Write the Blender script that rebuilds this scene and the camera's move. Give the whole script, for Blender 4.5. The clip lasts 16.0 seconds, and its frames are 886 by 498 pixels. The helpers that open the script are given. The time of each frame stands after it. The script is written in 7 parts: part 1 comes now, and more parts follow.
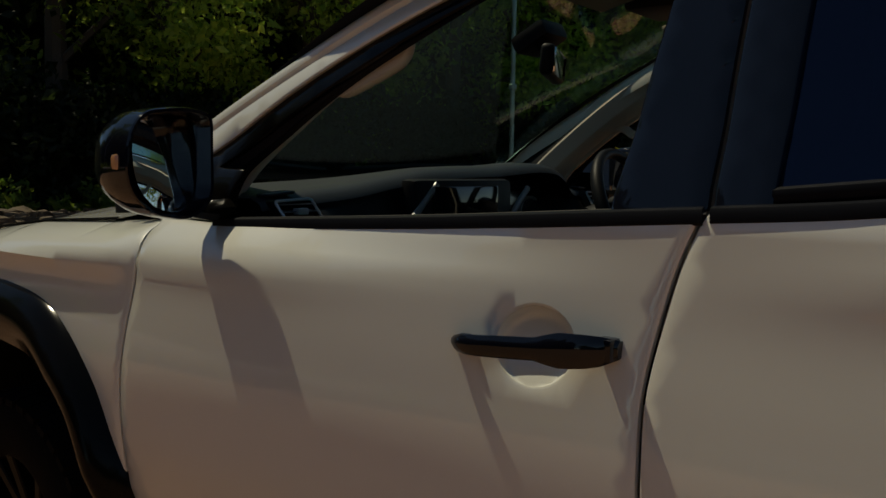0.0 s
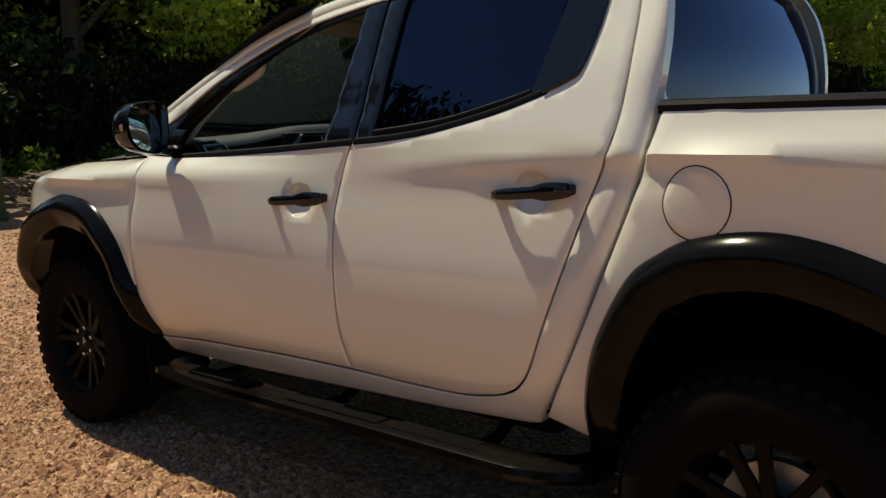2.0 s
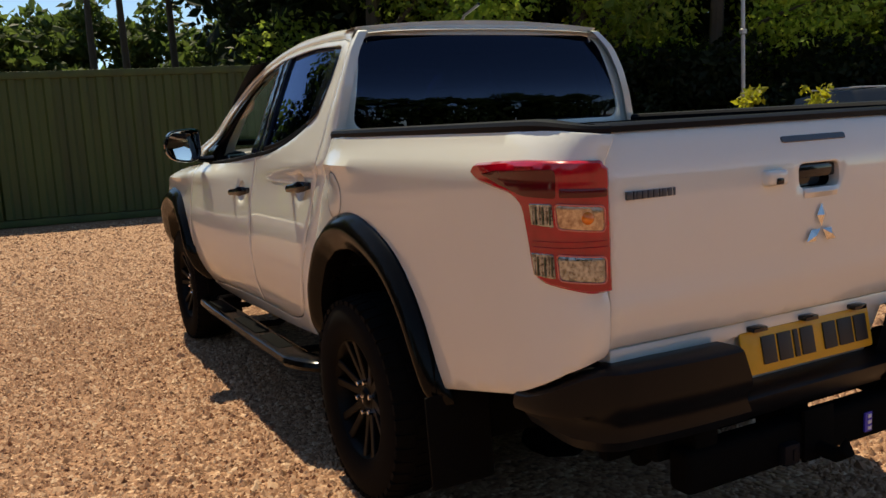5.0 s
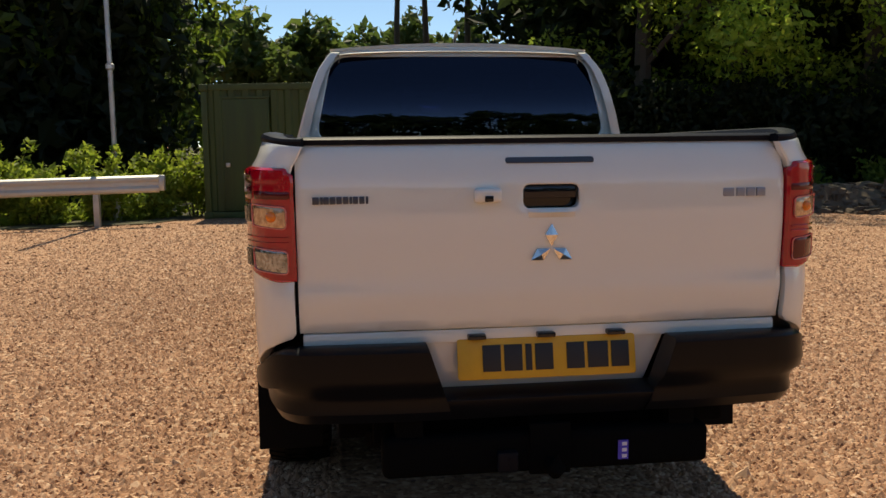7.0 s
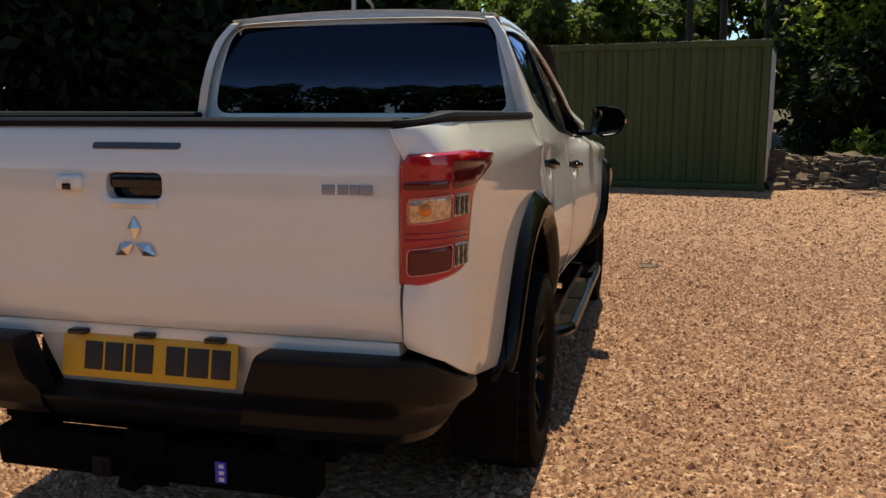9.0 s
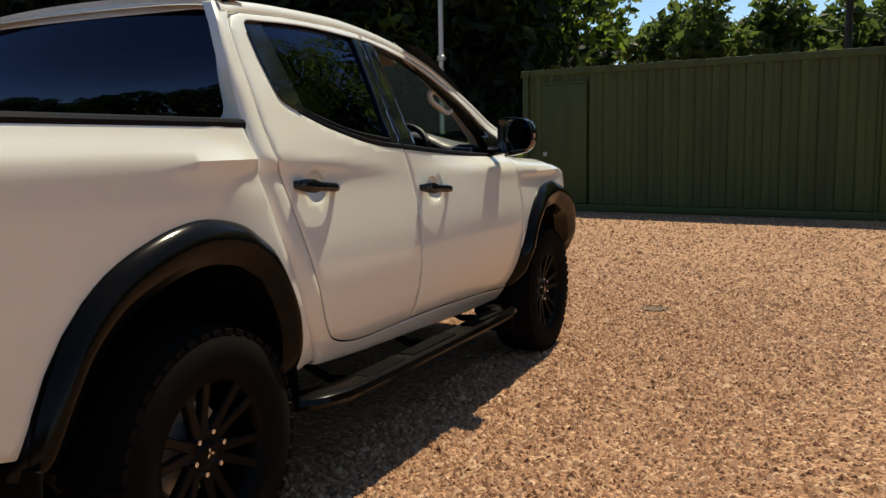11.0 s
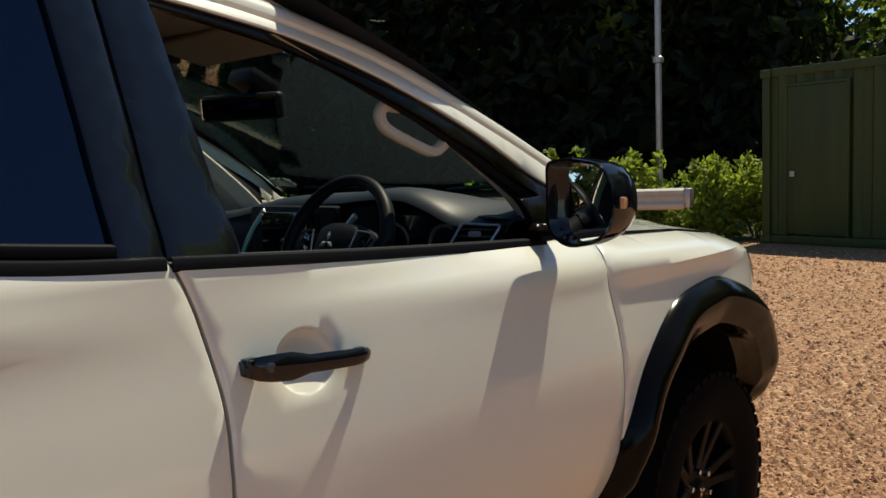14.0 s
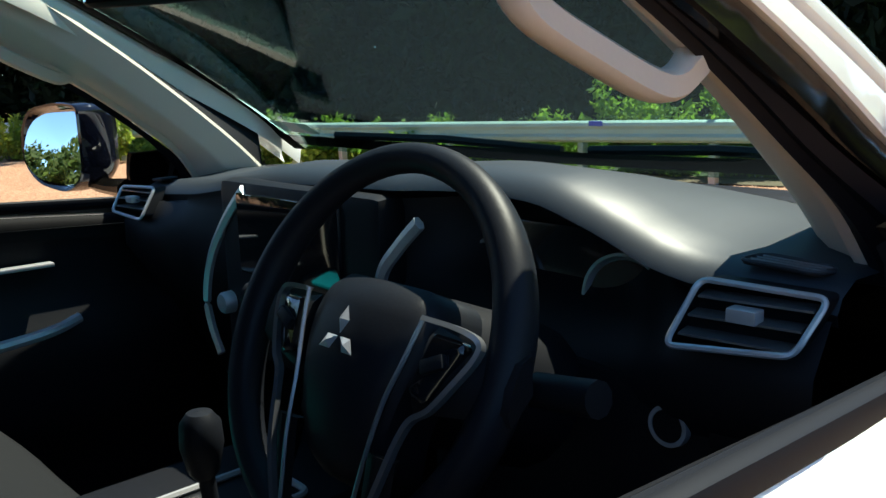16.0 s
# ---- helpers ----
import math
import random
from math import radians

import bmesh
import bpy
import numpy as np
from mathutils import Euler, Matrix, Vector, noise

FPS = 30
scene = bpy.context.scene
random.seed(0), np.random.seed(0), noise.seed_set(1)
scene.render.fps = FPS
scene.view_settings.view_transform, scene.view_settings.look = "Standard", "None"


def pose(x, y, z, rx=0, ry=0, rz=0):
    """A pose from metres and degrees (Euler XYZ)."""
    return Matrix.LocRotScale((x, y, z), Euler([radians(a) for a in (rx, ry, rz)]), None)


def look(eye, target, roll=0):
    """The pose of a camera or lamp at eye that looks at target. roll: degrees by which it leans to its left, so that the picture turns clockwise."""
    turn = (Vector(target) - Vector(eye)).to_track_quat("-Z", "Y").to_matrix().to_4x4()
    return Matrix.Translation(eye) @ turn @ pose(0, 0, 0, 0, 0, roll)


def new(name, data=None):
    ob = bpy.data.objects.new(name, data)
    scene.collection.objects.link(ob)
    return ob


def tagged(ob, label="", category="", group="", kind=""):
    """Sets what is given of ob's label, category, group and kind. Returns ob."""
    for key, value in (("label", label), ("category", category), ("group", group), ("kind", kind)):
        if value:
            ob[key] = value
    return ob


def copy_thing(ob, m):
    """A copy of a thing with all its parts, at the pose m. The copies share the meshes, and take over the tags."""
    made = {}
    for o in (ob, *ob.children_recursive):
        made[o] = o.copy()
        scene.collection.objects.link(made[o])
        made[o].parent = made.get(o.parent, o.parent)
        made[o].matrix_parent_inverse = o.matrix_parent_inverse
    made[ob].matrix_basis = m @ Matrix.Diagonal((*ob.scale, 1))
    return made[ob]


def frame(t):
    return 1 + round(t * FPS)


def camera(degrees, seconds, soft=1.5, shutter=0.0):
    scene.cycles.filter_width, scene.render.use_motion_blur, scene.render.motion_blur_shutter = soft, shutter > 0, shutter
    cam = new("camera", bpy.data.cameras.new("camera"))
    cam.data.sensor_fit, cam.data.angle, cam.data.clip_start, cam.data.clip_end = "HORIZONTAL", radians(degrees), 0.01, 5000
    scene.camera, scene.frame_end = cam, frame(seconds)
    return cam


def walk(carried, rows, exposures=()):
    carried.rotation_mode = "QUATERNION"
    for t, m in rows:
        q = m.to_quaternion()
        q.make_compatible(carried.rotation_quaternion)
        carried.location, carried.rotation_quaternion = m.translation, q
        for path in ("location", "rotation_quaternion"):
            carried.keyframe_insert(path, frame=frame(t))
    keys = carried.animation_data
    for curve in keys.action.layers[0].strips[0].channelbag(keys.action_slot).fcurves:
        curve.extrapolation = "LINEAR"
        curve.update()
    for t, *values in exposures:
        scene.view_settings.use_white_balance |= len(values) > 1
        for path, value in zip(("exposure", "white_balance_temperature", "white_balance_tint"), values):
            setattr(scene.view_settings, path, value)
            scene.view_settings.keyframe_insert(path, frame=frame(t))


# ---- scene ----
cam = camera(55.3, 16.0)
PATH = [
    (0, (-1.817, 0.954, 1.306), (-0.24, 2.17, 1.118), 0.8),
    (0.5, (-2.124, 0.635, 1.277), (-0.581, 1.888, 1.05), 0.1),
    (1, (-2.381, 0.273, 1.29), (-0.838, 1.517, 1.019), 0.5),
    (1.5, (-2.525, -0.144, 1.27), (-1.0, 1.115, 0.97), -0.2),
    (2, (-2.698, -0.572, 1.299), (-1.159, 0.673, 1.01), -1.0),
    (2.5, (-2.71, -1.011, 1.265), (-1.257, 0.335, 0.989), 2.9),
    (3, (-2.629, -1.396, 1.302), (-1.358, 0.098, 0.911), 2.8),
    (3.5, (-2.587, -1.825, 1.38), (-1.387, -0.28, 0.963), 0.9),
    (4, (-2.352, -2.126, 1.349), (-1.247, -0.503, 0.966), 0.4),
    (4.5, (-2.176, -2.483, 1.342), (-1.149, -0.797, 1.02), -1.4),
    (4.7, (-2.098, -2.612, 1.353), (-1.104, -0.904, 1.045), -2.2),
    (6.8, (-0.723, -3.556, 1.317), (-0.44, -1.589, 1.093), -1.5),
    (7, (-0.585, -3.56, 1.298), (-0.34, -1.589, 1.063), -0.7),
    (7.5, (-0.179, -3.457, 1.295), (-0.005, -1.481, 1.043), -0.8),
    (8, (0.318, -3.444, 1.27), (0.313, -1.457, 1.047), -1.5),
    (8.5, (0.821, -3.338, 1.313), (0.488, -1.383, 1.053), -0.5),
    (9, (1.288, -3.137, 1.345), (0.796, -1.225, 1.028), -0.0),
    (9.5, (1.74, -2.98, 1.349), (1.086, -1.118, 1.026), -0.4),
    (10, (2.095, -2.656, 1.272), (1.356, -0.819, 0.99), -2.0),
    (10.2, (2.179, -2.476, 1.258), (1.43, -0.641, 0.992), -1.6),
    (12.3, (2.812, -0.817, 1.347), (1.661, 0.808, 1.16), -1.6),
    (12.5, (2.716, -0.617, 1.369), (1.528, 0.982, 1.201), -1.6),
    (13, (2.485, -0.147, 1.374), (1.231, 1.404, 1.221), -1.3),
    (13.5, (2.207, 0.27, 1.373), (0.924, 1.791, 1.17), -1.2),
    (14, (1.964, 0.676, 1.391), (0.614, 2.139, 1.189), -2.2),
    (14.3, (1.809, 0.89, 1.406), (0.361, 2.257, 1.218), -2.0),
    (14.5, (1.681, 1.013, 1.403), (0.178, 2.316, 1.205), -2.0),
    (15, (1.357, 1.301, 1.427), (-0.169, 2.572, 1.194), -2.7),
    (15.5, (1.141, 1.471, 1.435), (-0.378, 2.744, 1.17), -1.7),
    (16, (0.984, 1.543, 1.423), (-0.451, 2.883, 1.042), -1.4),
]
EXPOSURE = [(0.0, -1.02, 8200, -2), (1.0, -0.95, 8200, -2), (1.6, -0.15, 8200, 0), (2.5, 0.22, 8200, 2), (4.5, 0.38, 8100, 3), (10.0, 0.38, 7900, 3), (12.5, 0.36, 7800, 1), (14.0, 0.2, 7600, 0), (15.0, 0.0, 7200, 0), (15.5, 0.50, 6800, -2), (16.0, 1.45, 6500, -4)]
walk(cam, [(t, look(e, g, r)) for t, e, g, r in PATH], EXPOSURE)

# ---- daylight: clear sky, high sun ahead of the truck ----
SUN_EL = 62.0
world = bpy.data.worlds.new("world")
scene.world = world
world.use_nodes = True
_wn = world.node_tree.nodes
_bg = _wn["Background"]
_sky = _wn.new("ShaderNodeTexSky")
_sky.sky_type = "NISHITA"
_sky.sun_disc = False
_sky.sun_elevation = radians(SUN_EL)
_sky.sun_rotation = radians(0)
_sky.altitude = 1500
_sky.air_density = 0.85
_sky.dust_density = 0.0
_sky.ozone_density = 5.0
world.node_tree.links.new(_sky.outputs[0], _bg.inputs[0])
_bg.inputs[1].default_value = 0.125
sun = new("sun", bpy.data.lights.new("sun", "SUN"))
sun.data.energy = 4.4
sun.data.angle = radians(0.55)
sun.data.color = (1.0, 0.93, 0.82)
sun.matrix_world = look((0.25, math.cos(radians(SUN_EL)) * 20, math.sin(radians(SUN_EL)) * 20), (0, 0, 0))


# ---- materials ----
def material(name, colour, rough=0.5, metal=0.0, coat=0.0, spec=0.5, grain=0.0, scale=40.0, bump=0.0, bump_scale=120.0, stain=0.0, stain_scale=2.0, coord="Object", island=0.0, random_ob=0.0, second=None, stretch=None):
    """A principled surface with variation at two scales and a fine relief."""
    m = bpy.data.materials.new(name)
    m.use_nodes = True
    nt = m.node_tree
    b = nt.nodes["Principled BSDF"]
    b.inputs["Roughness"].default_value = rough
    b.inputs["Metallic"].default_value = metal
    b.inputs["Coat Weight"].default_value = coat
    b.inputs["Coat Roughness"].default_value = 0.04
    b.inputs["Specular IOR Level"].default_value = spec
    b.inputs["Base Color"].default_value = (*colour, 1)
    tc = nt.nodes.new("ShaderNodeTexCoord")
    L = nt.links.new
    last = None
    if stretch:
        mp = nt.nodes.new("ShaderNodeMapping")
        mp.inputs["Scale"].default_value = stretch
        L(tc.outputs[coord], mp.inputs["Vector"])

    def mixin(fac_out, amount, to):
        nonlocal last
        mx = nt.nodes.new("ShaderNodeMix")
        mx.data_type = "RGBA"
        if last is None:
            mx.inputs["A"].default_value = (*colour, 1)
        else:
            L(last, mx.inputs["A"])
        mx.inputs["B"].default_value = (*to, 1)
        mul = nt.nodes.new("ShaderNodeMath")
        mul.operation = "MULTIPLY"
        mul.inputs[1].default_value = amount
        L(fac_out, mul.inputs[0])
        L(mul.outputs[0], mx.inputs["Factor"])
        last = mx.outputs["Result"]

    dark = tuple(c * 0.35 for c in colour) if second is None else second
    if stain:
        n = nt.nodes.new("ShaderNodeTexNoise")
        n.inputs["Scale"].default_value = stain_scale
        n.inputs["Detail"].default_value = 5
        n.inputs["Roughness"].default_value = 0.65
        L(mp.outputs[0] if stretch else tc.outputs[coord], n.inputs["Vector"])
        r = nt.nodes.new("ShaderNodeMapRange")
        r.inputs[1].default_value, r.inputs[2].default_value = 0.4, 0.7
        L(n.outputs["Fac"], r.inputs[0])
        mixin(r.outputs[0], stain, dark)
    if grain:
        n = nt.nodes.new("ShaderNodeTexNoise")
        n.inputs["Scale"].default_value = scale
        n.inputs["Detail"].default_value = 3
        L(tc.outputs[coord], n.inputs["Vector"])
        mixin(n.outputs["Fac"], grain, dark)
    if island:
        g = nt.nodes.new("ShaderNodeNewGeometry")
        mixin(g.outputs["Random Per Island"], island, dark)
    if random_ob:
        g = nt.nodes.new("ShaderNodeObjectInfo")
        mixin(g.outputs["Random"], random_ob, dark)
    if last is not None:
        L(last, b.inputs["Base Color"])
    if bump:
        n = nt.nodes.new("ShaderNodeTexNoise")
        n.inputs["Scale"].default_value = bump_scale
        n.inputs["Detail"].default_value = 4
        L(tc.outputs[coord], n.inputs["Vector"])
        bp = nt.nodes.new("ShaderNodeBump")
        bp.inputs["Strength"].default_value = bump
        bp.inputs["Distance"].default_value = 0.01
        L(n.outputs["Fac"], bp.inputs["Height"])
        L(bp.outputs[0], b.inputs["Normal"])
    return m


def glass(name, tint, rough=0.0, face_on=0.032, gloss=(0.8, 0.8, 0.8)):
    """Thin window glass: tinted see-through with a clear gloss on top."""
    m = bpy.data.materials.new(name)
    m.use_nodes = True
    nt = m.node_tree
    nt.nodes.clear()
    out = nt.nodes.new("ShaderNodeOutputMaterial")
    tr = nt.nodes.new("ShaderNodeBsdfTransparent")
    tr.inputs[0].default_value = (*tint, 1)
    gl = nt.nodes.new("ShaderNodeBsdfGlossy")
    gl.inputs["Roughness"].default_value = rough
    gl.inputs[0].default_value = (*gloss, 1)
    lw = nt.nodes.new("ShaderNodeLayerWeight")
    lw.inputs["Blend"].default_value = 0.5
    pw = nt.nodes.new("ShaderNodeMath")
    pw.operation = "POWER"
    pw.inputs[1].default_value = 5.0
    fr = nt.nodes.new("ShaderNodeMath")
    fr.operation = "MULTIPLY_ADD"
    fr.inputs[1].default_value, fr.inputs[2].default_value = 0.95, face_on
    nt.links.new(lw.outputs["Facing"], pw.inputs[0])
    nt.links.new(pw.outputs[0], fr.inputs[0])
    mx = nt.nodes.new("ShaderNodeMixShader")
    nt.links.new(fr.outputs[0], mx.inputs[0])
    nt.links.new(tr.outputs[0], mx.inputs[1])
    nt.links.new(gl.outputs[0], mx.inputs[2])
    nt.links.new(mx.outputs[0], out.inputs[0])
    return m


PAINT = material("white_paint", (0.80, 0.80, 0.75), rough=0.40, coat=1.0, spec=0.4, grain=0.02, scale=900, stain=0.03, stain_scale=3.0)
PAINT.node_tree.nodes["Principled BSDF"].inputs["Coat IOR"].default_value = 1.75
BLACK_GLOSS = material("gloss_black_plastic", (0.005, 0.006, 0.012), rough=0.06, spec=0.5, grain=0.2, scale=300)
BUMPER_BLACK = material("bumper_plastic", (0.004, 0.0043, 0.006), rough=0.28, spec=0.16, stain=0.25, stain_scale=5, second=(0.010, 0.009, 0.008))
BLACK_FLARE = material("satin_black_plastic", (0.003, 0.0028, 0.0026), rough=0.14, spec=0.13, stain=0.25, stain_scale=5, second=(0.016, 0.013, 0.010))
BLACK_SATIN = material("black_trim", (0.008, 0.0090, 0.013), rough=0.46, spec=0.09, grain=0.3, scale=400, bump=0.05, bump_scale=900)
BLACK_MATT = material("underbody_black", (0.004, 0.004, 0.004), rough=0.9, spec=0.05, stain=0.4, stain_scale=4)
RUBBER = material("tyre_rubber", (0.005, 0.0047, 0.0044), rough=0.85, spec=0.07, stain=0.4, stain_scale=9, second=(0.010, 0.008, 0.007), bump=0.15, bump_scale=200)
RIM_BLACK = material("black_alloy", (0.0025, 0.0025, 0.003), rough=0.38, spec=0.09, stain=0.3, stain_scale=12, second=(0.008, 0.007, 0.006))
STEEL = material("bright_metal", (0.75, 0.75, 0.76), rough=0.12, metal=1.0)
DULL_STEEL = material("galvanised_steel", (0.52, 0.53, 0.53), rough=0.42, metal=0.75, stain=0.5, stain_scale=2.5, second=(0.3, 0.29, 0.27), bump=0.08, bump_scale=60)
# blue of the sky's reflection is put into its tint and gloss colour
DARK_GLASS = glass("privacy_glass", (0.045, 0.065, 0.21), face_on=0.06, gloss=(0.50, 0.62, 0.95))
CLEAR_GLASS = glass("clear_glass", (0.68, 0.88, 0.84))
MIRROR = material("mirror_silver", (0.9, 0.92, 0.93), rough=0.01, metal=1.0)
RED_LENS = material("red_lens", (0.46, 0.003, 0.020), rough=0.12, spec=0.4, coat=0.8, stain=0.75, stain_scale=9, second=(0.26, 0.001, 0.010))
DARK_LENS = material("dark_red_lens", (0.10, 0.002, 0.007), rough=0.15, spec=0.3, coat=0.5, stain=0.5, stain_scale=20, second=(0.10, 0.004, 0.006))
CLEAR_LENS = material("clear_lamp_lens", (0.62, 0.62, 0.60), rough=0.14, metal=0.7, coat=0.8, stain=0.95, stain_scale=60, grain=0.6, scale=120, second=(0.05, 0.055, 0.05))
INDICATOR = material("indicator_reflector", (0.82, 0.62, 0.42), rough=0.2, metal=0.6, coat=0.8, stain=0.9, stain_scale=75, grain=0.5, scale=150, second=(0.26, 0.13, 0.07))
AMBER_LENS = material("amber_bulb", (0.85, 0.22, 0.02), rough=0.15, coat=0.7)
PLATE_YELLOW = material("number_plate_yellow", (0.72, 0.40, 0.03), rough=0.4, grain=0.06, scale=300, stain=0.12, stain_scale=15)
INK = material("plate_ink", (0.015, 0.015, 0.018), rough=0.5)
BADGE_DARK = material("badge_grey", (0.07, 0.08, 0.11), rough=0.3, metal=0.5)
BADGE_PALE = material("badge_silver", (0.30, 0.33, 0.40), rough=0.35, metal=0.35, grain=0.2, scale=300)
STICKER_BLUE = material("blue_sticker", (0.06, 0.05, 0.55), rough=0.4)
STICKER_WHITE = material("white_sticker", (0.75, 0.75, 0.78), rough=0.5)


# ---- mesh tools ----
from mathutils import geometry


def part(name, bm, mat, parent=None, label="", smooth=True, angle=38):
    """One mesh object out of a bmesh, under a thing or a part."""
    me = bpy.data.meshes.new(name)
    bm.to_mesh(me)
    bm.free()
    me.materials.append(mat)
    if smooth:
        me.shade_smooth()
        me.set_sharp_from_angle(angle=radians(angle))
    ob = new(name, me)
    if parent is not None:
        ob.parent = parent
    if label:
        tagged(ob, label)
    return ob


def thing(name, label, category, group="", kind=""):
    return tagged(new(name), label, category, group, kind)


def spline(pts, n=8, closed=False):
    """Catmull-Rom through the points, n pieces a span."""
    P = [Vector(p) for p in pts]
    out = []
    m = len(P)
    for i in range(m if closed else m - 1):
        if closed:
            a, b, c, d = P[(i - 1) % m], P[i], P[(i + 1) % m], P[(i + 2) % m]
        else:
            a, b, c, d = P[max(i - 1, 0)], P[i], P[i + 1], P[min(i + 2, m - 1)]
        for k in range(n):
            t = k / n
            out.append(0.5 * ((2 * b) + (c - a) * t + (2 * a - 5 * b + 4 * c - d) * t * t + (3 * b - a - 3 * c + d) * t ** 3))
    if not closed:
        out.append(P[-1].copy())
    return out


def dense(pts, step=0.02):
    """A closed outline with points no further apart than step."""
    out = []
    for i, p in enumerate(pts):
        q = pts[(i + 1) % len(pts)]
        d = math.hypot(q[0] - p[0], q[1] - p[1])
        n = max(1, math.ceil(d / step))
        for k in range(n):
            out.append((p[0] + (q[0] - p[0]) * k / n, p[1] + (q[1] - p[1]) * k / n))
    return out


def rounded(pts, r, n=5):
    """A closed outline with its corners rounded by about r (one number, or one a corner)."""
    out = []
    m = len(pts)
    for i, p in enumerate(pts):
        ri = r[i] if isinstance(r, (list, tuple)) else r
        a, b, c = Vector(pts[i - 1][:2]), Vector(p[:2]), Vector(pts[(i + 1) % m][:2])
        u, v = a - b, c - b
        k = min(ri, 0.49 * u.length, 0.49 * v.length)
        if k < 1e-4:
            out.append((b.x, b.y))
            continue
        s, e = b + u.normalized() * k, b + v.normalized() * k
        for j in range(n + 1):
            t = j / n
            q = s * (1 - t) ** 2 + b * 2 * t * (1 - t) + e * t * t
            out.append((q.x, q.y))
    return out


def curve1(table):
    """A smooth function through (x, value) pairs, monotone spans."""
    xs = np.array([p[0] for p in table], float)
    ys = np.array([p[1] for p in table], float)
    d = np.diff(ys) / np.diff(xs)
    m = np.zeros(len(xs))
    m[0], m[-1] = d[0], d[-1]
    for i in range(1, len(xs) - 1):
        m[i] = 0 if d[i - 1] * d[i] <= 0 else 2 * d[i - 1] * d[i] / (d[i - 1] + d[i])

    def f(x):
        if x <= xs[0]:
            return ys[0] + m[0] * (x - xs[0])
        if x >= xs[-1]:
            return ys[-1] + m[-1] * (x - xs[-1])
        i = int(np.searchsorted(xs, x) - 1)
        h = xs[i + 1] - xs[i]
        t = (x - xs[i]) / h
        return ((2 * t ** 3 - 3 * t * t + 1) * ys[i] + (t ** 3 - 2 * t * t + t) * h * m[i]
                + (-2 * t ** 3 + 3 * t * t) * ys[i + 1] + (t ** 3 - t * t) * h * m[i + 1])
    return f


def ease(t):
    t = min(1.0, max(0.0, t))
    return t * t * (3 - 2 * t)


def inside(P, poly):
    """Which of the points P (n x 2) lie inside the polygon."""
    x, y = P[:, 0], P[:, 1]
    res = np.zeros(len(P), bool)
    q = np.array(poly)
    a, b = q, np.roll(q, -1, 0)
    for (x1, y1), (x2, y2) in zip(a, b):
        c = ((y1 > y) != (y2 > y))
        if y1 != y2:
            res ^= c & (x < (x2 - x1) * (y - y1) / (y2 - y1) + x1)
    return res


def sheet(outline, place, step=0.03, roll=0.004, drop=0.003, depth=0.014, inward=None, holes=()):
    """A pressed panel: the outline (u, v) filled with a fine net, laid on the surface place(u, v, lift), its rim rolled in and turned back."""
    loops = [list(outline)] + [list(h) for h in holes]
    area = sum(p[0] * q[1] - q[0] * p[1] for p, q in zip(loops[0], loops[0][1:] + loops[0][:1]))
    verts, edges, rim = [], [], set()
    for li, loop in enumerate(loops):
        n = len(loop)
        ar = sum(p[0] * q[1] - q[0] * p[1] for p, q in zip(loop, loop[1:] + loop[:1]))
        sgn = (1 if ar > 0 else -1) * (1 if li == 0 else -1)
        s0 = len(verts)
        for i in range(n):
            verts.append(loop[i])
            rim.add(s0 + i)
            edges.append((s0 + i, s0 + (i + 1) % n))
        if roll:
            for i in range(n):
                a, b = loop[i - 1], loop[(i + 1) % n]
                tx, ty = b[0] - a[0], b[1] - a[1]
                L = math.hypot(tx, ty) or 1
                verts.append((loop[i][0] - ty / L * roll * sgn, loop[i][1] + tx / L * roll * sgn))
    A = np.array(loops[0])
    lo, hi = A.min(0), A.max(0)
    gx = np.arange(lo[0] + step / 2, hi[0], step)
    gy = np.arange(lo[1] + step / 2, hi[1], step)
    G = np.array([(a + (step / 2 if j % 2 else 0), b) for j, b in enumerate(gy) for a in gx])
    if len(G):
        ok = inside(G, loops[0])
        for h in holes:
            ok &= ~inside(G, h)
        G = G[ok]
        B = np.array(verts)
        if len(G):
            dmin = np.min(np.hypot(G[:, None, 0] - B[None, :, 0], G[:, None, 1] - B[None, :, 1]), 1)
            G = G[dmin > step * 0.5]
            verts += [tuple(g) for g in G]
    V, _, F, OV, _, _ = geometry.delaunay_2d_cdt([Vector(v) for v in verts], edges, [], 0, 1e-6)
    C = np.array([[sum(V[i][k] for i in f) / 3 for k in (0, 1)] for f in F])
    ok = inside(C, loops[0])
    for h in holes:
        ok &= ~inside(C, h)
    bm = bmesh.new()
    bv = []
    for i, v in enumerate(V):
        on_rim = any(o in rim for o in OV[i])
        bv.append(bm.verts.new(place(v[0], v[1], -drop if (on_rim and roll) else 0.0)))
    for f, k in zip(F, ok):
        if k:
            try:
                bm.faces.new([bv[i] for i in f])
            except ValueError:
                pass
    where = {bv[i]: (V[i][0], V[i][1]) for i in range(len(V))}
    bmesh.ops.delete(bm, geom=[v for v in bm.verts if not v.link_faces], context="VERTS")
    if depth:
        be = [e for e in bm.edges if len(e.link_faces) == 1]
        made = bmesh.ops.extrude_edge_only(bm, edges=be)
        old = {}
        for e in be:
            for v in e.verts:
                old[tuple(round(c, 6) for c in v.co)] = where.get(v)
        for v in [g for g in made["geom"] if isinstance(g, bmesh.types.BMVert)]:
            uv = old.get(tuple(round(c, 6) for c in v.co))
            if uv:
                v.co = place(uv[0], uv[1], -depth)
    bmesh.ops.recalc_face_normals(bm, faces=bm.faces)
    return bm


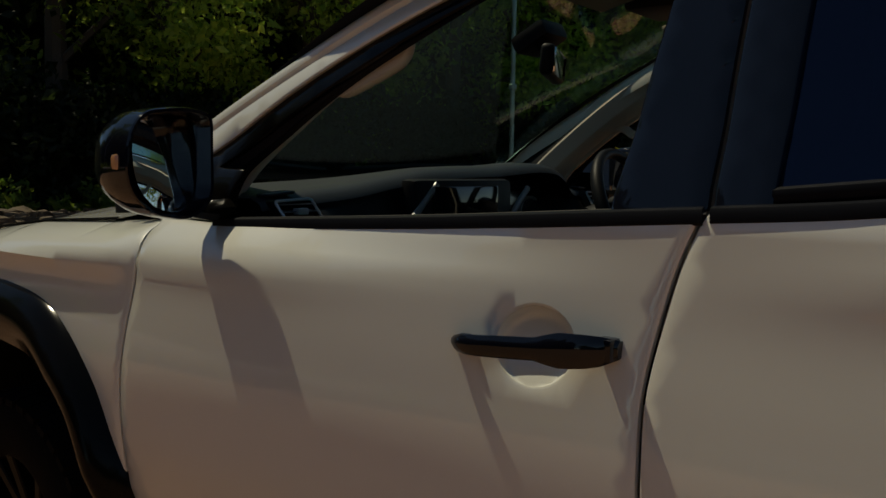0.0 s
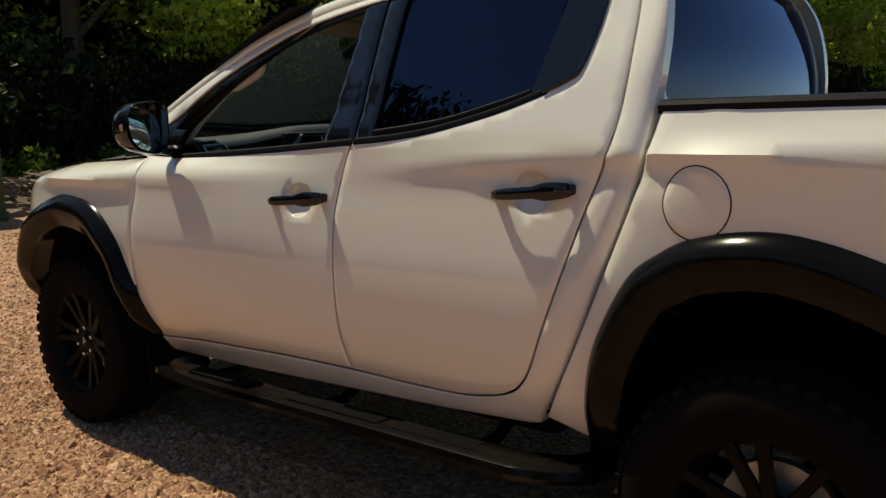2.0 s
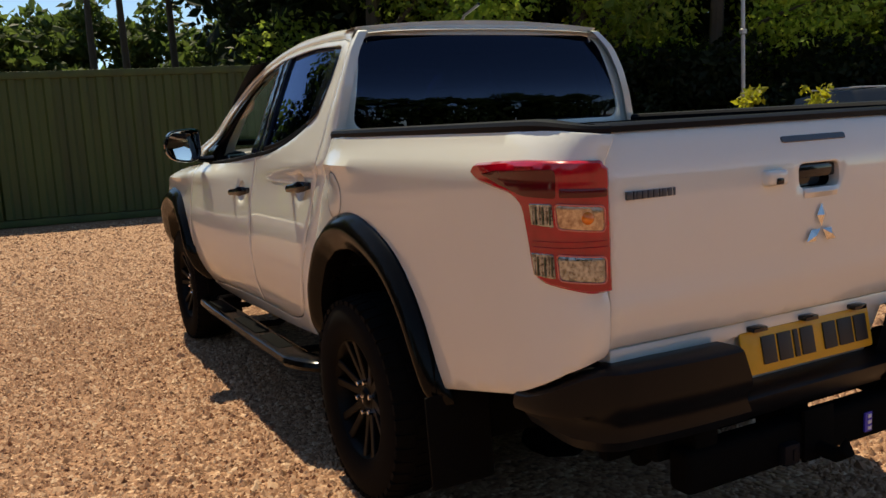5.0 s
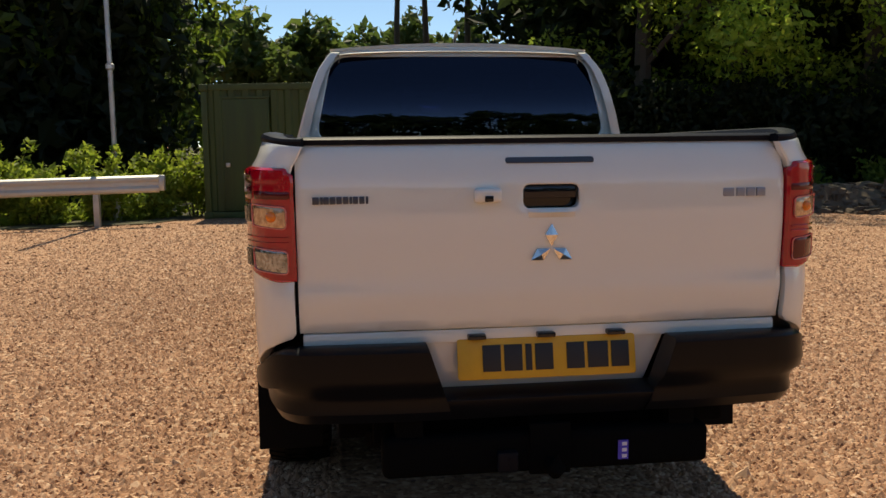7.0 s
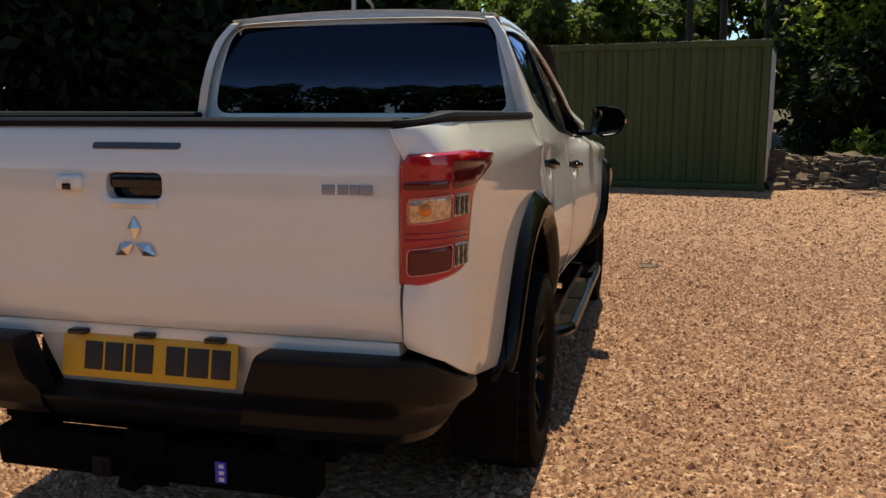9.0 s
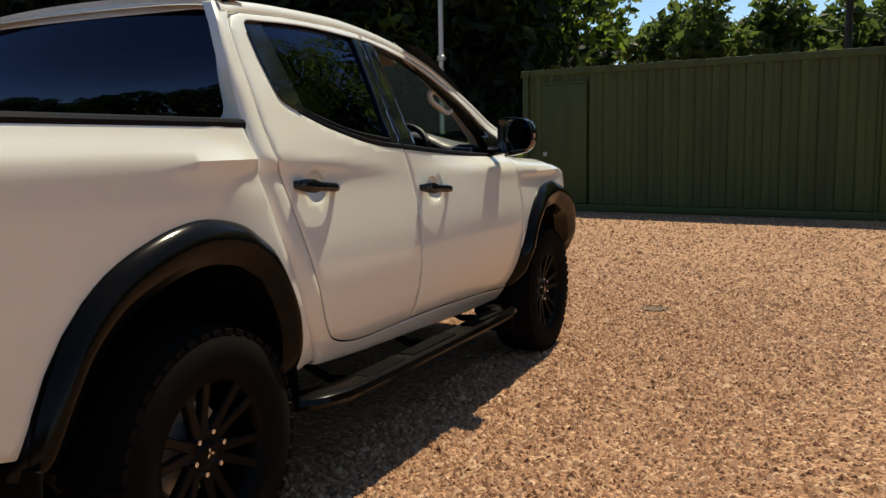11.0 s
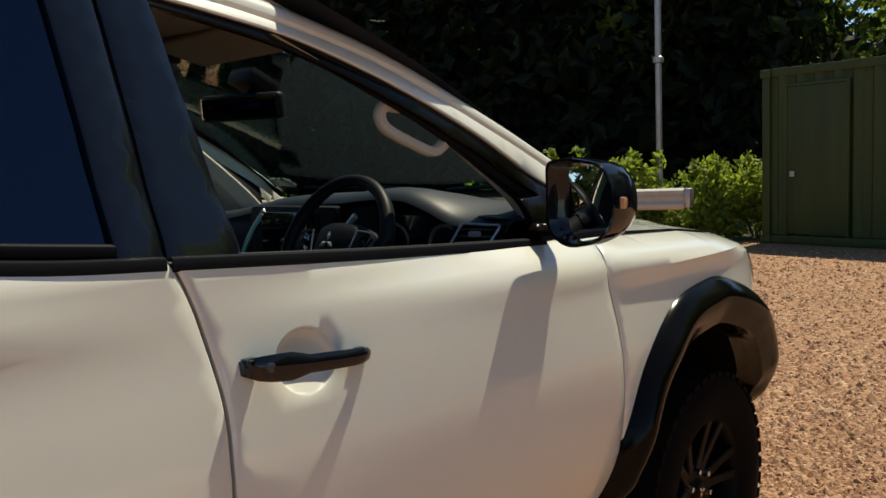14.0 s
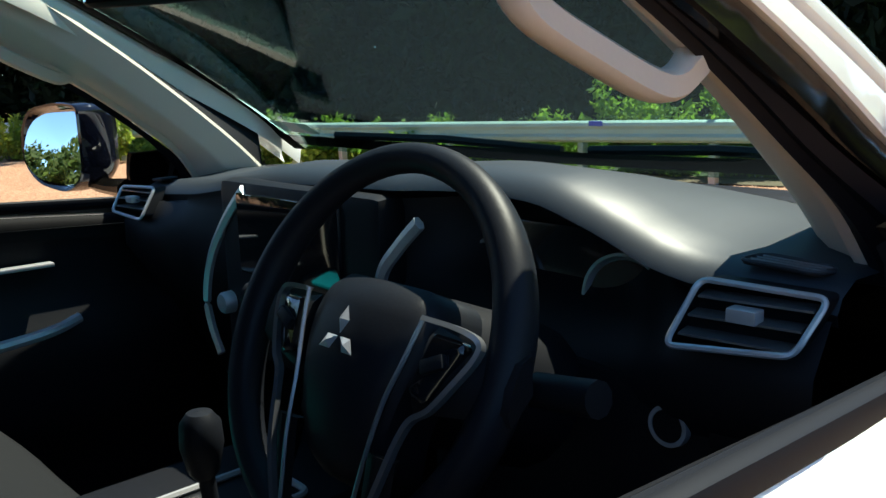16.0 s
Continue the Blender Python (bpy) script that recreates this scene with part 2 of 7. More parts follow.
def face_out(bm, toward):
    """Turn all faces if most of them look away from the direction."""
    s = sum(f.normal.dot(Vector(toward)) * f.calc_area() for f in bm.faces)
    bm.normal_update()
    s = sum(f.normal.dot(Vector(toward)) * f.calc_area() for f in bm.faces)
    if s < 0:
        bmesh.ops.reverse_faces(bm, faces=bm.faces)
    return bm


def rows_mesh(rows, close_u=False, close_v=False, caps=False):
    """A skin over rows of points."""
    bm = bmesh.new()
    V = [[bm.verts.new(p) for p in r] for r in rows]
    n, m = len(V), len(V[0])
    for i in range(n if close_u else n - 1):
        for j in range(m if close_v else m - 1):
            q = [V[i][j], V[i][(j + 1) % m], V[(i + 1) % n][(j + 1) % m], V[(i + 1) % n][j]]
            try:
                bm.faces.new(q)
            except ValueError:
                pass
    if caps and close_v:
        for r in (V[0], V[-1]):
            try:
                bm.faces.new(r)
            except ValueError:
                pass
    bmesh.ops.recalc_face_normals(bm, faces=bm.faces)
    return bm


def sweep(path, section, up=(0, 0, 1), closed=False, scale=None):
    """A closed section (a, b) swept along the path; a runs sideways, b along up."""
    P = [Vector(p) for p in path]
    rows = []
    n = len(P)
    for i, p in enumerate(P):
        if closed:
            t = P[(i + 1) % n] - P[i - 1]
        else:
            t = P[min(i + 1, n - 1)] - P[max(i - 1, 0)]
        t.normalize()
        u = Vector(up)
        s = t.cross(u).normalized()
        u = s.cross(t).normalized()
        k = scale[i] if scale else 1.0
        rows.append([p + s * a * k + u * b * k for a, b in section])
    return rows_mesh(rows, close_u=closed, close_v=True, caps=not closed)


def ring(r, n=10, rx=None):
    return [(r * math.cos(2 * math.pi * i / n), (rx or r) * math.sin(2 * math.pi * i / n)) for i in range(n)]


def tube(path, r, n=10, closed=False):
    P = [Vector(p) for p in path]
    d = (P[-1] - P[0]) if not closed else Vector((0, 0, 1))
    up = (0, 0, 1) if closed or abs(d.normalized().z) < 0.9 else (1, 0, 0)
    return sweep(path, ring(r, n), up, closed)


def block(x0, x1, y0, y1, z0, z1, bevel=0.0, seg=2):
    bm = bmesh.new()
    bmesh.ops.create_cube(bm, size=1)
    for v in bm.verts:
        v.co = ((x0 + x1) / 2 + v.co.x * (x1 - x0), (y0 + y1) / 2 + v.co.y * (y1 - y0), (z0 + z1) / 2 + v.co.z * (z1 - z0))
    if bevel:
        bmesh.ops.bevel(bm, geom=list(bm.edges), offset=bevel, segments=seg, profile=0.6, affect="EDGES")
    return bm


def join(*bms):
    """Several bmeshes as one."""
    out = bms[0]
    for b in bms[1:]:
        me = bpy.data.meshes.new("joined")
        b.to_mesh(me)
        b.free()
        out.from_mesh(me)
        bpy.data.meshes.remove(me)
    return out


def moved(bm, m):
    bmesh.ops.transform(bm, matrix=m, verts=bm.verts)
    return bm


def lathe(profile, n=32, axis="x"):
    """A profile (r, h) turned round an axis."""
    rows = []
    for i in range(n):
        a = 2 * math.pi * i / n
        if axis == "x":
            rows.append([(h, r * math.cos(a), r * math.sin(a)) for r, h in profile])
        else:
            rows.append([(r * math.cos(a), r * math.sin(a), h) for r, h in profile])
    return rows_mesh(rows, close_u=True)


def plate(outline, place, thick):
    """A flat or bent plate with thickness from an outline."""
    return sheet(outline, place, step=0.05, roll=0, depth=thick)


def pane(bm, t=0.005):
    """Glass with two faces, both looking outwards."""
    bmesh.ops.solidify(bm, geom=list(bm.faces), thickness=t)
    bmesh.ops.recalc_face_normals(bm, faces=bm.faces)
    return bm


# ---- the pickup truck: rear axle at y = 0, front axle at y = 3, z = 0 at the ground ----
truck = thing("pickup_truck", "white double-cab pickup truck with black wheel-arch flares, parked on gravel", "pickup truck")

_base = curve1([(0.36, 0.715), (0.42, 0.748), (0.47, 0.778), (0.55, 0.810), (0.66, 0.833), (0.77, 0.841), (0.88, 0.836), (1.0, 0.820), (1.10, 0.803), (1.18, 0.791), (1.26, 0.781), (1.34, 0.766)])
_bed = curve1([(0.36, 0.715), (0.42, 0.748), (0.47, 0.776), (0.53, 0.800), (0.60, 0.8145), (0.70, 0.823), (0.82, 0.8275), (0.94, 0.829), (1.04, 0.8305), (1.12, 0.8315), (1.18, 0.830), (1.215, 0.820), (1.26, 0.796), (1.34, 0.778)])
_cab = curve1([(1.14, 0.797), (1.20, 0.789), (1.26, 0.781), (1.34, 0.760), (1.44, 0.727), (1.56, 0.678), (1.66, 0.637), (1.72, 0.606), (1.76, 0.58)])
_front = curve1([(0.36, 0.0), (0.50, 0.030), (0.66, 0.060), (0.80, 0.070), (0.95, 0.074), (1.05, 0.073), (1.12, 0.070), (1.15, 0.060), (1.175, 0.035), (1.19, 0.008), (1.20, 0.0)])
_crease_z = curve1([(-1.4, 1.24), (-0.48, 1.24), (-0.16, 1.238), (0.14, 1.227), (0.43, 1.215), (0.73, 1.20), (1.05, 1.181), (1.2, 1.166), (1.93, 1.126), (2.94, 1.105), (3.4, 1.09)])


def half(y, z):
    """Half the body's width at y, z."""
    k = ease((y - 0.15) / 0.3)
    kb = ease((y - 0.10) / 0.45)
    kz = k * ease((z - 1.10) / 0.08)
    w = (_bed(min(z, 1.36)) * (1 - kb) + _base(min(z, 1.36)) * kb) * (1 - kz) + _cab(max(z, 1.12)) * kz
    if y > 1.3 and z < 1.20:
        w += _front(z) * ease((y - 1.3) / 1.15)
    # shoulder crease: a soft ridge, strong towards both ends, fading on the front door
    d = z - _crease_z(y)
    amp = 0.019 * ease((1.45 - y) / 0.8) + 0.010 * ease((y - 1.75) / 0.5)
    if y < 0.5:
        amp = 0.019 + 0.012 * ease((0.5 - y) / 0.45)
    w += amp * (math.exp(-d / 0.07) if d > 0 else math.exp(d / 0.026))
    # tail of the bed draws in a little
    if y < 0.2:
        w += 0.006 * (0.2 - y) / 1.2
    # greenhouse narrows to the front
    if z > 1.26 and y > 1.5:
        w -= 0.030 * ((y - 1.5) / 1.1) ** 2 * ease((z - 1.24) / 0.1)
    if z > 1.26 and y > 0.7:
        w -= 0.030 * ease((y - 0.7) / 1.2) * ease((z - 1.26) / 0.12)
    return w


CORNER_Y = -1.02


def corner(u, z, lift):
    """The bed's side and its rounded rear corner, u running along the side and round to the tailgate."""
    if u > CORNER_Y:
        return half(u, z) + lift, u
    a = min(1.0, (CORNER_Y - u) / 0.33) * math.pi / 2
    w = half(CORNER_Y, z)
    back = 0.225 + 0.012 * math.sin((z - 0.6) * 3.0)
    c, s = math.cos(a) ** 0.72 if math.cos(a) > 0 else 0.0, math.sin(a) ** 0.85
    lift += 0.010 * ease((CORNER_Y - u - 0.10) / 0.2) * ease((0.936 - z) / 0.022) * (1 - ease((0.86 - z) / 0.10))
    x = (w - 0.137) + 0.137 * c + lift * math.cos(a)
    y = CORNER_Y - back * s - lift * math.sin(a)
    return x, y


def side_place(sgn):
    def place(y, z, lift):
        return (sgn * (half(y, z) + lift), y, z)
    return place


def bed_place(sgn):
    def place(u, z, lift):
        x, y = corner(u, z, lift)
        return (sgn * x, y, z)
    return place


# seams
GAP = [(1.338, 1.256), (1.350, 1.235), (1.373, 1.165), (1.397, 1.03), (1.395, 0.92), (1.386, 0.79), (1.380, 0.65), (1.356, 0.516)]
REAR_SEAM = [(1.245, 0.511), (0.948, 0.511), (0.80, 0.531), (0.718, 0.560), (0.677, 0.597), (0.648, 0.642), (0.617, 0.72), (0.549, 0.908), (0.495, 1.07), (0.44, 1.215), (0.420, 1.305), (0.414, 1.40), (0.414, 1.49), (0.416, 1.58), (0.424, 1.655)]
FRONT_SEAM = [(2.475, 1.192), (2.440, 1.12), (2.455, 0.97), (2.458, 0.85), (2.452, 0.73), (2.462, 0.60), (2.476, 0.52)]
ROOF_SEAM = [(0.430, 1.655), (0.455, 1.705), (0.52, 1.722), (0.763, 1.738), (1.141, 1.746), (1.37, 1.733), (1.633, 1.697), (1.938, 1.618), (2.294, 1.456), (2.50, 1.352), (2.60, 1.298)]
BELT = [(2.52, 1.216), (2.24, 1.212), (1.80, 1.234), (1.338, 1.262), (1.262, 1.268), (1.042, 1.296), (0.798, 1.340), (0.640, 1.384)]
GLASS_TOP = [(0.510, 1.650), (0.527, 1.688), (0.63, 1.699), (0.916, 1.714), (1.258, 1.709), (1.44, 1.698)]
FRAME_TOP = [(1.36, 1.706), (1.44, 1.697), (1.585, 1.674), (1.73, 1.646), (1.885, 1.597), (2.05, 1.530), (2.23, 1.440), (2.42, 1.322), (2.53, 1.247)]


def S2(pts, n=6):
    return [(p.x, p.y) for p in spline([(a, b, 0) for a, b in pts], n)]


def offset(pts, d):
    """A line moved sideways by d."""
    out = []
    for i, p in enumerate(pts):
        a, b = pts[max(i - 1, 0)], pts[min(i + 1, len(pts) - 1)]
        tx, ty = b[0] - a[0], b[1] - a[1]
        L = math.hypot(tx, ty)
        out.append((p[0] - ty / L * d, p[1] + tx / L * d))
    return out


def shifted(pts, d):
    return [(a + d, b) for a, b in pts]


def cup_rim(yc, zc, k=1.0):
    return [(yc + 0.061 * k * math.cos(a), zc + 0.056 * k * math.sin(a)) for a in np.linspace(0, 2 * math.pi, 30, endpoint=False)]


def front_door(sgn):
    lo = S2(shifted(GAP, 0.0035))
    fr = S2(shifted(FRONT_SEAM, -0.0035))
    o = lo + [(1.45, 0.5155), (1.7, 0.5140), (2.16, 0.4990), (2.34, 0.4840), (2.41, 0.4760), (2.440, 0.4765), (2.462, 0.492)]
    o += fr[::-1]
    o += [(2.50, 1.203), (2.585, 1.225), (2.59, 1.283)]
    o += [p for p in S2([(2.50, 1.345), (2.294, 1.449), (1.938, 1.611), (1.633, 1.690), (1.37, 1.726), (1.345, 1.728)])]
    o += [(1.345, 1.706)] + S2(FRAME_TOP)
    o += S2([(2.52, 1.202), (2.24, 1.196), (1.80, 1.220), (1.36, 1.250)])[:-1]
    return part("front_door", sheet(dense(o, 0.025), side_place(sgn), step=0.026, holes=[cup_rim(1.562, 1.062)]), PAINT, truck)


def rear_door(sgn):
    o = S2(shifted(GAP, -0.0035))
    o += offset(S2(REAR_SEAM), -0.0035)
    o += [(0.462, 1.697), (0.52, 1.715), (0.763, 1.731), (1.141, 1.739), (1.331, 1.731)]
    o += [(1.331, 1.706)] + S2(GLASS_TOP)[::-1][4:]
    o += S2([(0.510, 1.650), (0.523, 1.54), (0.548, 1.44), (0.575, 1.412), (0.640, 1.384)])[1:]
    o += S2([(0.640, 1.382), (0.798, 1.331), (1.00, 1.284), (1.16, 1.263), (1.331, 1.251)])[1:-1]
    return part("rear_door", sheet(dense(o, 0.025), side_place(sgn), step=0.026, holes=[cup_rim(0.655, 1.118)]), PAINT, truck)


CAB_REAR = [(0.645, 0.487), (0.558, 0.638), (0.498, 0.776), (0.449, 0.912), (0.397, 1.052), (0.363, 1.152), (0.345, 1.237), (0.333, 1.335), (0.325, 1.45), (0.330, 1.56), (0.350, 1.66), (0.385, 1.735)]


def cab_side(sgn):
    """Rear corner of the cab and the sill below the doors, one pressing."""
    o = [(2.476, 0.500), (2.466, 0.480), (2.445, 0.468), (2.41, 0.468), (2.34, 0.476), (2.16, 0.491), (1.7, 0.506), (1.36, 0.5075)]
    o += offset(S2(REAR_SEAM), 0.0035)
    o += [(0.450, 1.710), (0.52, 1.729), (0.52, 1.740), (0.40, 1.742)]
    o += S2(CAB_REAR)[::-1]
    o += [(0.65, 0.472), (0.98, 0.446), (1.42, 0.427), (2.06, 0.402), (2.49, 0.40), (2.51, 0.43)]
    zs, ys = [q[1] for q in CAB_REAR], [q[0] for q in CAB_REAR]

    def place(y, z, lift):
        # the rear edge turns inwards, a rounded channel beside the bed
        d = max(0.0, 0.045 - (y - float(np.interp(z, zs, ys)))) / 0.045
        return (sgn * (half(y, z) + lift - 0.016 * d * d), y, z)
    return part("cab_side", sheet(dense(o, 0.018), place, step=0.02, depth=0.04), PAINT, truck)


REAR_ARCH = [(0.490, 0.46), (0.482, 0.58), (0.447, 0.743), (0.365, 0.915), (0.285, 0.985), (0.185, 1.033), (0.02, 1.056), (-0.15, 1.026), (-0.33, 0.950), (-0.46, 0.834), (-0.537, 0.705), (-0.600, 0.555), (-0.615, 0.51)]
FRONT_ARCH = [(3.605, 0.46), (3.600, 0.56), (3.560, 0.68), (3.43, 0.829), (3.28, 0.946), (3.06, 1.024), (2.92, 1.030), (2.73, 0.990), (2.55, 0.860), (2.458, 0.69), (2.434, 0.58), (2.412, 0.49)]


def arc(cy, cz, ry, rz, a0, a1, n):
    return [(cy + ry * math.cos(radians(a0 + (a1 - a0) * i / n)), cz + rz * math.sin(radians(a0 + (a1 - a0) * i / n))) for i in range(n + 1)]


def bed_side(sgn):
    arch = [(a + (-0.06 - a) * 0.06, b + (0.45 - b) * 0.06) for a, b in S2(REAR_ARCH, 5)]
    o = [(0.610, 0.505)] + S2([(0.610, 0.505), (0.497, 0.735), (0.392, 1.015), (0.336, 1.18), (0.300, 1.335)])[1:]
    o += [(-0.4, 1.338), (-0.98, 1.334), (-1.10, 1.328), (-1.20, 1.319), (-1.345, 1.308)]
    o += [(-1.345, 1.20), (-1.345, 0.80), (-1.335, 0.785), (-1.20, 0.745), (-1.09, 0.695), (-1.0, 0.650), (-0.60, 0.558)]
    o = o + [p for p in arch[::-1] if p[1] > 0.565 or p[0] > 0]
    return part("bed_side", sheet(dense(o, 0.03), bed_place(sgn), step=0.03, depth=0.03), PAINT, truck)


def fender(sgn):
    arch = [(a + (2.94 - a) * 0.06, b + (0.45 - b) * 0.06) for a, b in S2(FRONT_ARCH, 5)]
    o = [(2.484, 0.475)] + S2(shifted(FRONT_SEAM, 0.0035))[::-1][3:]
    o += [(2.50, 1.194), (2.70, 1.180), (3.0, 1.166), (3.30, 1.130), (3.50, 1.072), (3.60, 1.0), (3.62, 0.90), (3.60, 0.72)]
    o += [p for p in arch if p[1] > 0.56]

    def place(y, z, lift):
        top = float(np.interp(y, [2.4, 2.7, 3.0, 3.3, 3.5, 3.62], [1.197, 1.180, 1.166, 1.130, 1.072, 1.0]))
        w = half(y, min(z, 1.10))
        d = max(0.0, (z - (top - 0.085)) / 0.085)
        w = half(y, z) if y < 2.5 else w - 0.125 * d * d * d
        if y < 2.6:
            k = ease((y - 2.42) / 0.18)
            w = half(y, z) * (1 - k) + (half(2.6, min(z, 1.10)) - 0.125 * d ** 3) * k
        if y > 3.05:
            w -= 0.20 * ((y - 3.05) / 0.57) ** 2.4
        # ridge that runs on from the door to the headlight
        e = z - (_crease_z(y) - 0.004)
        w += 0.015 * ease((y - 2.44) / 0.1) * (math.exp(-e / 0.05) if e > 0 else math.exp(e / 0.022))
        return (sgn * (w + lift), y, z)
    return part("front_fender", sheet(dense(o, 0.025), place, step=0.022, depth=0.02), PAINT, truck)


for s in (1, -1):
    door_f = front_door(s)
    door_r = rear_door(s)
    if s == 1:
        DOORS = {}
    DOORS[s] = (door_f, door_r)
    cab_side(s)
    bed_side(s)
    fender(s)


# roof, rails and windscreen pillars
def rail_top(y):
    return float(np.interp(y, [p[0] for p in ROOF_SEAM], [p[1] for p in ROOF_SEAM]))


_rail = curve1([p for p in ROOF_SEAM if p[0] >= 0.45])
for s in (1, -1):
    rows = []
    for i in range(60):
        y = 0.40 + (2.66 - 0.40) * i / 59
        z = _rail(max(y, 0.46)) if y < 2.6 else 1.298 - (y - 2.6) * 0.55
        z += 0.004
        w = half(y, z) + 0.002
        a = ease((y - 1.55) / 0.5)
        up, inn = 0.030 * (1 - 0.1 * a), 0.052 + 0.012 * a
        rows.append([(s * (w - 0.012), y, z - 0.02), (s * (w - 0.001), y, z), (s * (w - 0.003), y, z + 0.010), (s * (w - 0.010), y + 0.002, z + 0.020), (s * (w - 0.022), y + 0.004, z + up),
                     (s * (w - 0.036), y + 0.006, z + up + 0.004), (s * (w - inn), y + 0.008, z + up + 0.004), (s * (w - inn - 0.01), y + 0.008, z + up - 0.012), (s * (w - inn - 0.012), y, z - 0.02)])
    part("roof_rail", face_out(rows_mesh(rows), (s, 0, 1)), PAINT, truck)

rows = []
for i in range(40):
    y = 0.385 + (1.74 - 0.385) * i / 39
    ze = _rail(max(y, 0.50)) + 0.036 - 0.03 * ease((0.46 - y) / 0.08)
    w = half(y, ze - 0.03) - 0.055
    rows.append([(w * math.sin(k / 12 * math.pi / 2), y + 0.055 * (1 - (k / 12) ** 2) * ease((y - 1.2) / 0.5), ze - 0.006 + 0.026 * (1 - (k / 12) ** 2) - (0.012 if k in (12, -12) else 0)) for k in range(-12, 13)])
part("roof", face_out(rows_mesh(rows), (0, 0, 1)), PAINT, truck)


def screen_point(x, v, lift=0.0):
    """The windscreen: v runs from its foot to the roof."""
    k = (x / 0.70) ** 2
    y0, z0 = 2.80 - 0.19 * k, 1.268 + 0.030 * k
    y1, z1 = 1.79 - 0.06 * k, 1.752 - 0.022 * k
    b = 0.035 * math.sin(v * math.pi)
    return (x, y0 + (y1 - y0) * v + b * 0.4, z0 + (z1 - z0) * v + b + lift)


rows = []
for i in range(14):
    v = i / 13
    w = 0.665 + (0.545 - 0.665) * v
    rows.append([screen_point(w * (k / 10), v) for k in range(-10, 11)])
windscreen = part("windscreen", pane(face_out(rows_mesh(rows), (0, 1, 1))), CLEAR_GLASS, truck, "clear laminated windscreen")
windscreen.visible_shadow = False
for v0, v1 in ((0.0, 0.045), (0.955, 1.0)):
    rows = []
    for v in (v0, v1):
        w = 0.668 + (0.548 - 0.668) * v
        rows.append([screen_point(w * (k / 10), v, 0.004) for k in range(-10, 11)])
    part("screen_border", rows_mesh(rows), BLACK_MATT, windscreen)

for sx in (1, -1):
    rows = []
    for i in range(14):
        v = i / 13
        w = 0.667 + (0.547 - 0.667) * v
        rows.append([screen_point(sx * (w - d), v, -0.007) for d in (0.0, 0.012, 0.026)])
    part("screen_border", rows_mesh(rows), BLACK_MATT, windscreen)

# bonnet
def bonnet_z(x, y):
    k = (x / 0.76) ** 2
    e = float(np.interp(y, [2.6, 2.7, 3.0, 3.3, 3.5, 3.66], [1.196, 1.186, 1.168, 1.132, 1.078, 1.0]))
    return e + 0.045 * (1 - k) + 0.012 * math.exp(-((abs(x) - 0.48) / 0.06) ** 2)


rows = []
for i in range(24):
    f = i / 23
    row = []
    for k in range(-16, 17):
        x = 0.775 * k / 16
        y0 = 2.86 - 0.20 * (x / 0.775) ** 2
        y1 = 3.66 - 0.16 * (x / 0.775) ** 2
        y = y0 + (y1 - y0) * f
        wmax = 0.772 - 0.12 * ease((y - 3.05) / 0.6) ** 1.5
        x = wmax * k / 16
        row.append((x, y, bonnet_z(x, y) - (0.02 if f == 1 else 0)))
    rows.append(row)
part("bonnet", face_out(rows_mesh(rows), (0, 0, 1)), PAINT, truck)
for sx in (1, -1):
    seam = []
    for y in np.linspace(2.68, 3.42, 16):
        x = 0.768 - 0.12 * ease((y - 3.05) / 0.6) ** 1.5
        seam.append((sx * x, y, bonnet_z(x, y) + 0.0005))
    part("bonnet_seam", sweep(seam, ring(0.0035, 6)), BLACK_MATT, truck)
part("scuttle_panel", block(-0.66, 0.66, 2.72, 2.88, 1.14, 1.245, 0.02), BLACK_SATIN, truck)

# front end: lamps, grille, bumper
for s in (1, -1):
    o = dense(rounded([(3.34, 1.10), (3.60, 1.00), (3.63, 0.90), (3.56, 0.88), (3.42, 0.99)], 0.02), 0.02)

    def lamp_place(y, z, lift, s=s):
        w = half(min(y, 3.05), min(z, 1.10)) - (0.20 * ((y - 3.05) / 0.57) ** 2.4 if y > 3.05 else 0)
        return (s * (w + 0.006 + lift - 0.1 * max(0, (z - 1.02) / 0.085) ** 3), y, z)
    part("headlight", sheet(o, lamp_place, step=0.02), CLEAR_LENS, truck, "clear headlight lens")
nose = []
for z, y, w in ((0.45, 3.64, 0.60), (0.52, 3.70, 0.66), (0.66, 3.74, 0.69), (0.80, 3.74, 0.70), (0.90, 3.72, 0.70), (0.99, 3.68, 0.67), (1.05, 3.62, 0.62)):
    nose.append([(w * math.sin(a * math.pi / 24), y - 0.26 * (1 - math.cos(a * math.pi / 24)), z) for a in range(-12, 13)])
part("front_bumper", face_out(rows_mesh(nose), (0, 1, 0)), PAINT, truck)
part("grille", block(-0.42, 0.42, 3.69, 3.765, 0.72, 0.98, 0.02), BLACK_GLOSS, truck)

# cab back wall with its window
def back_place(x, z, lift):
    y = 0.350 - 0.035 * (1 - (x / 0.7) ** 2) + 0.10 * max(0, (z - 1.42) / 0.34) ** 2
    return (x, y - lift, z)


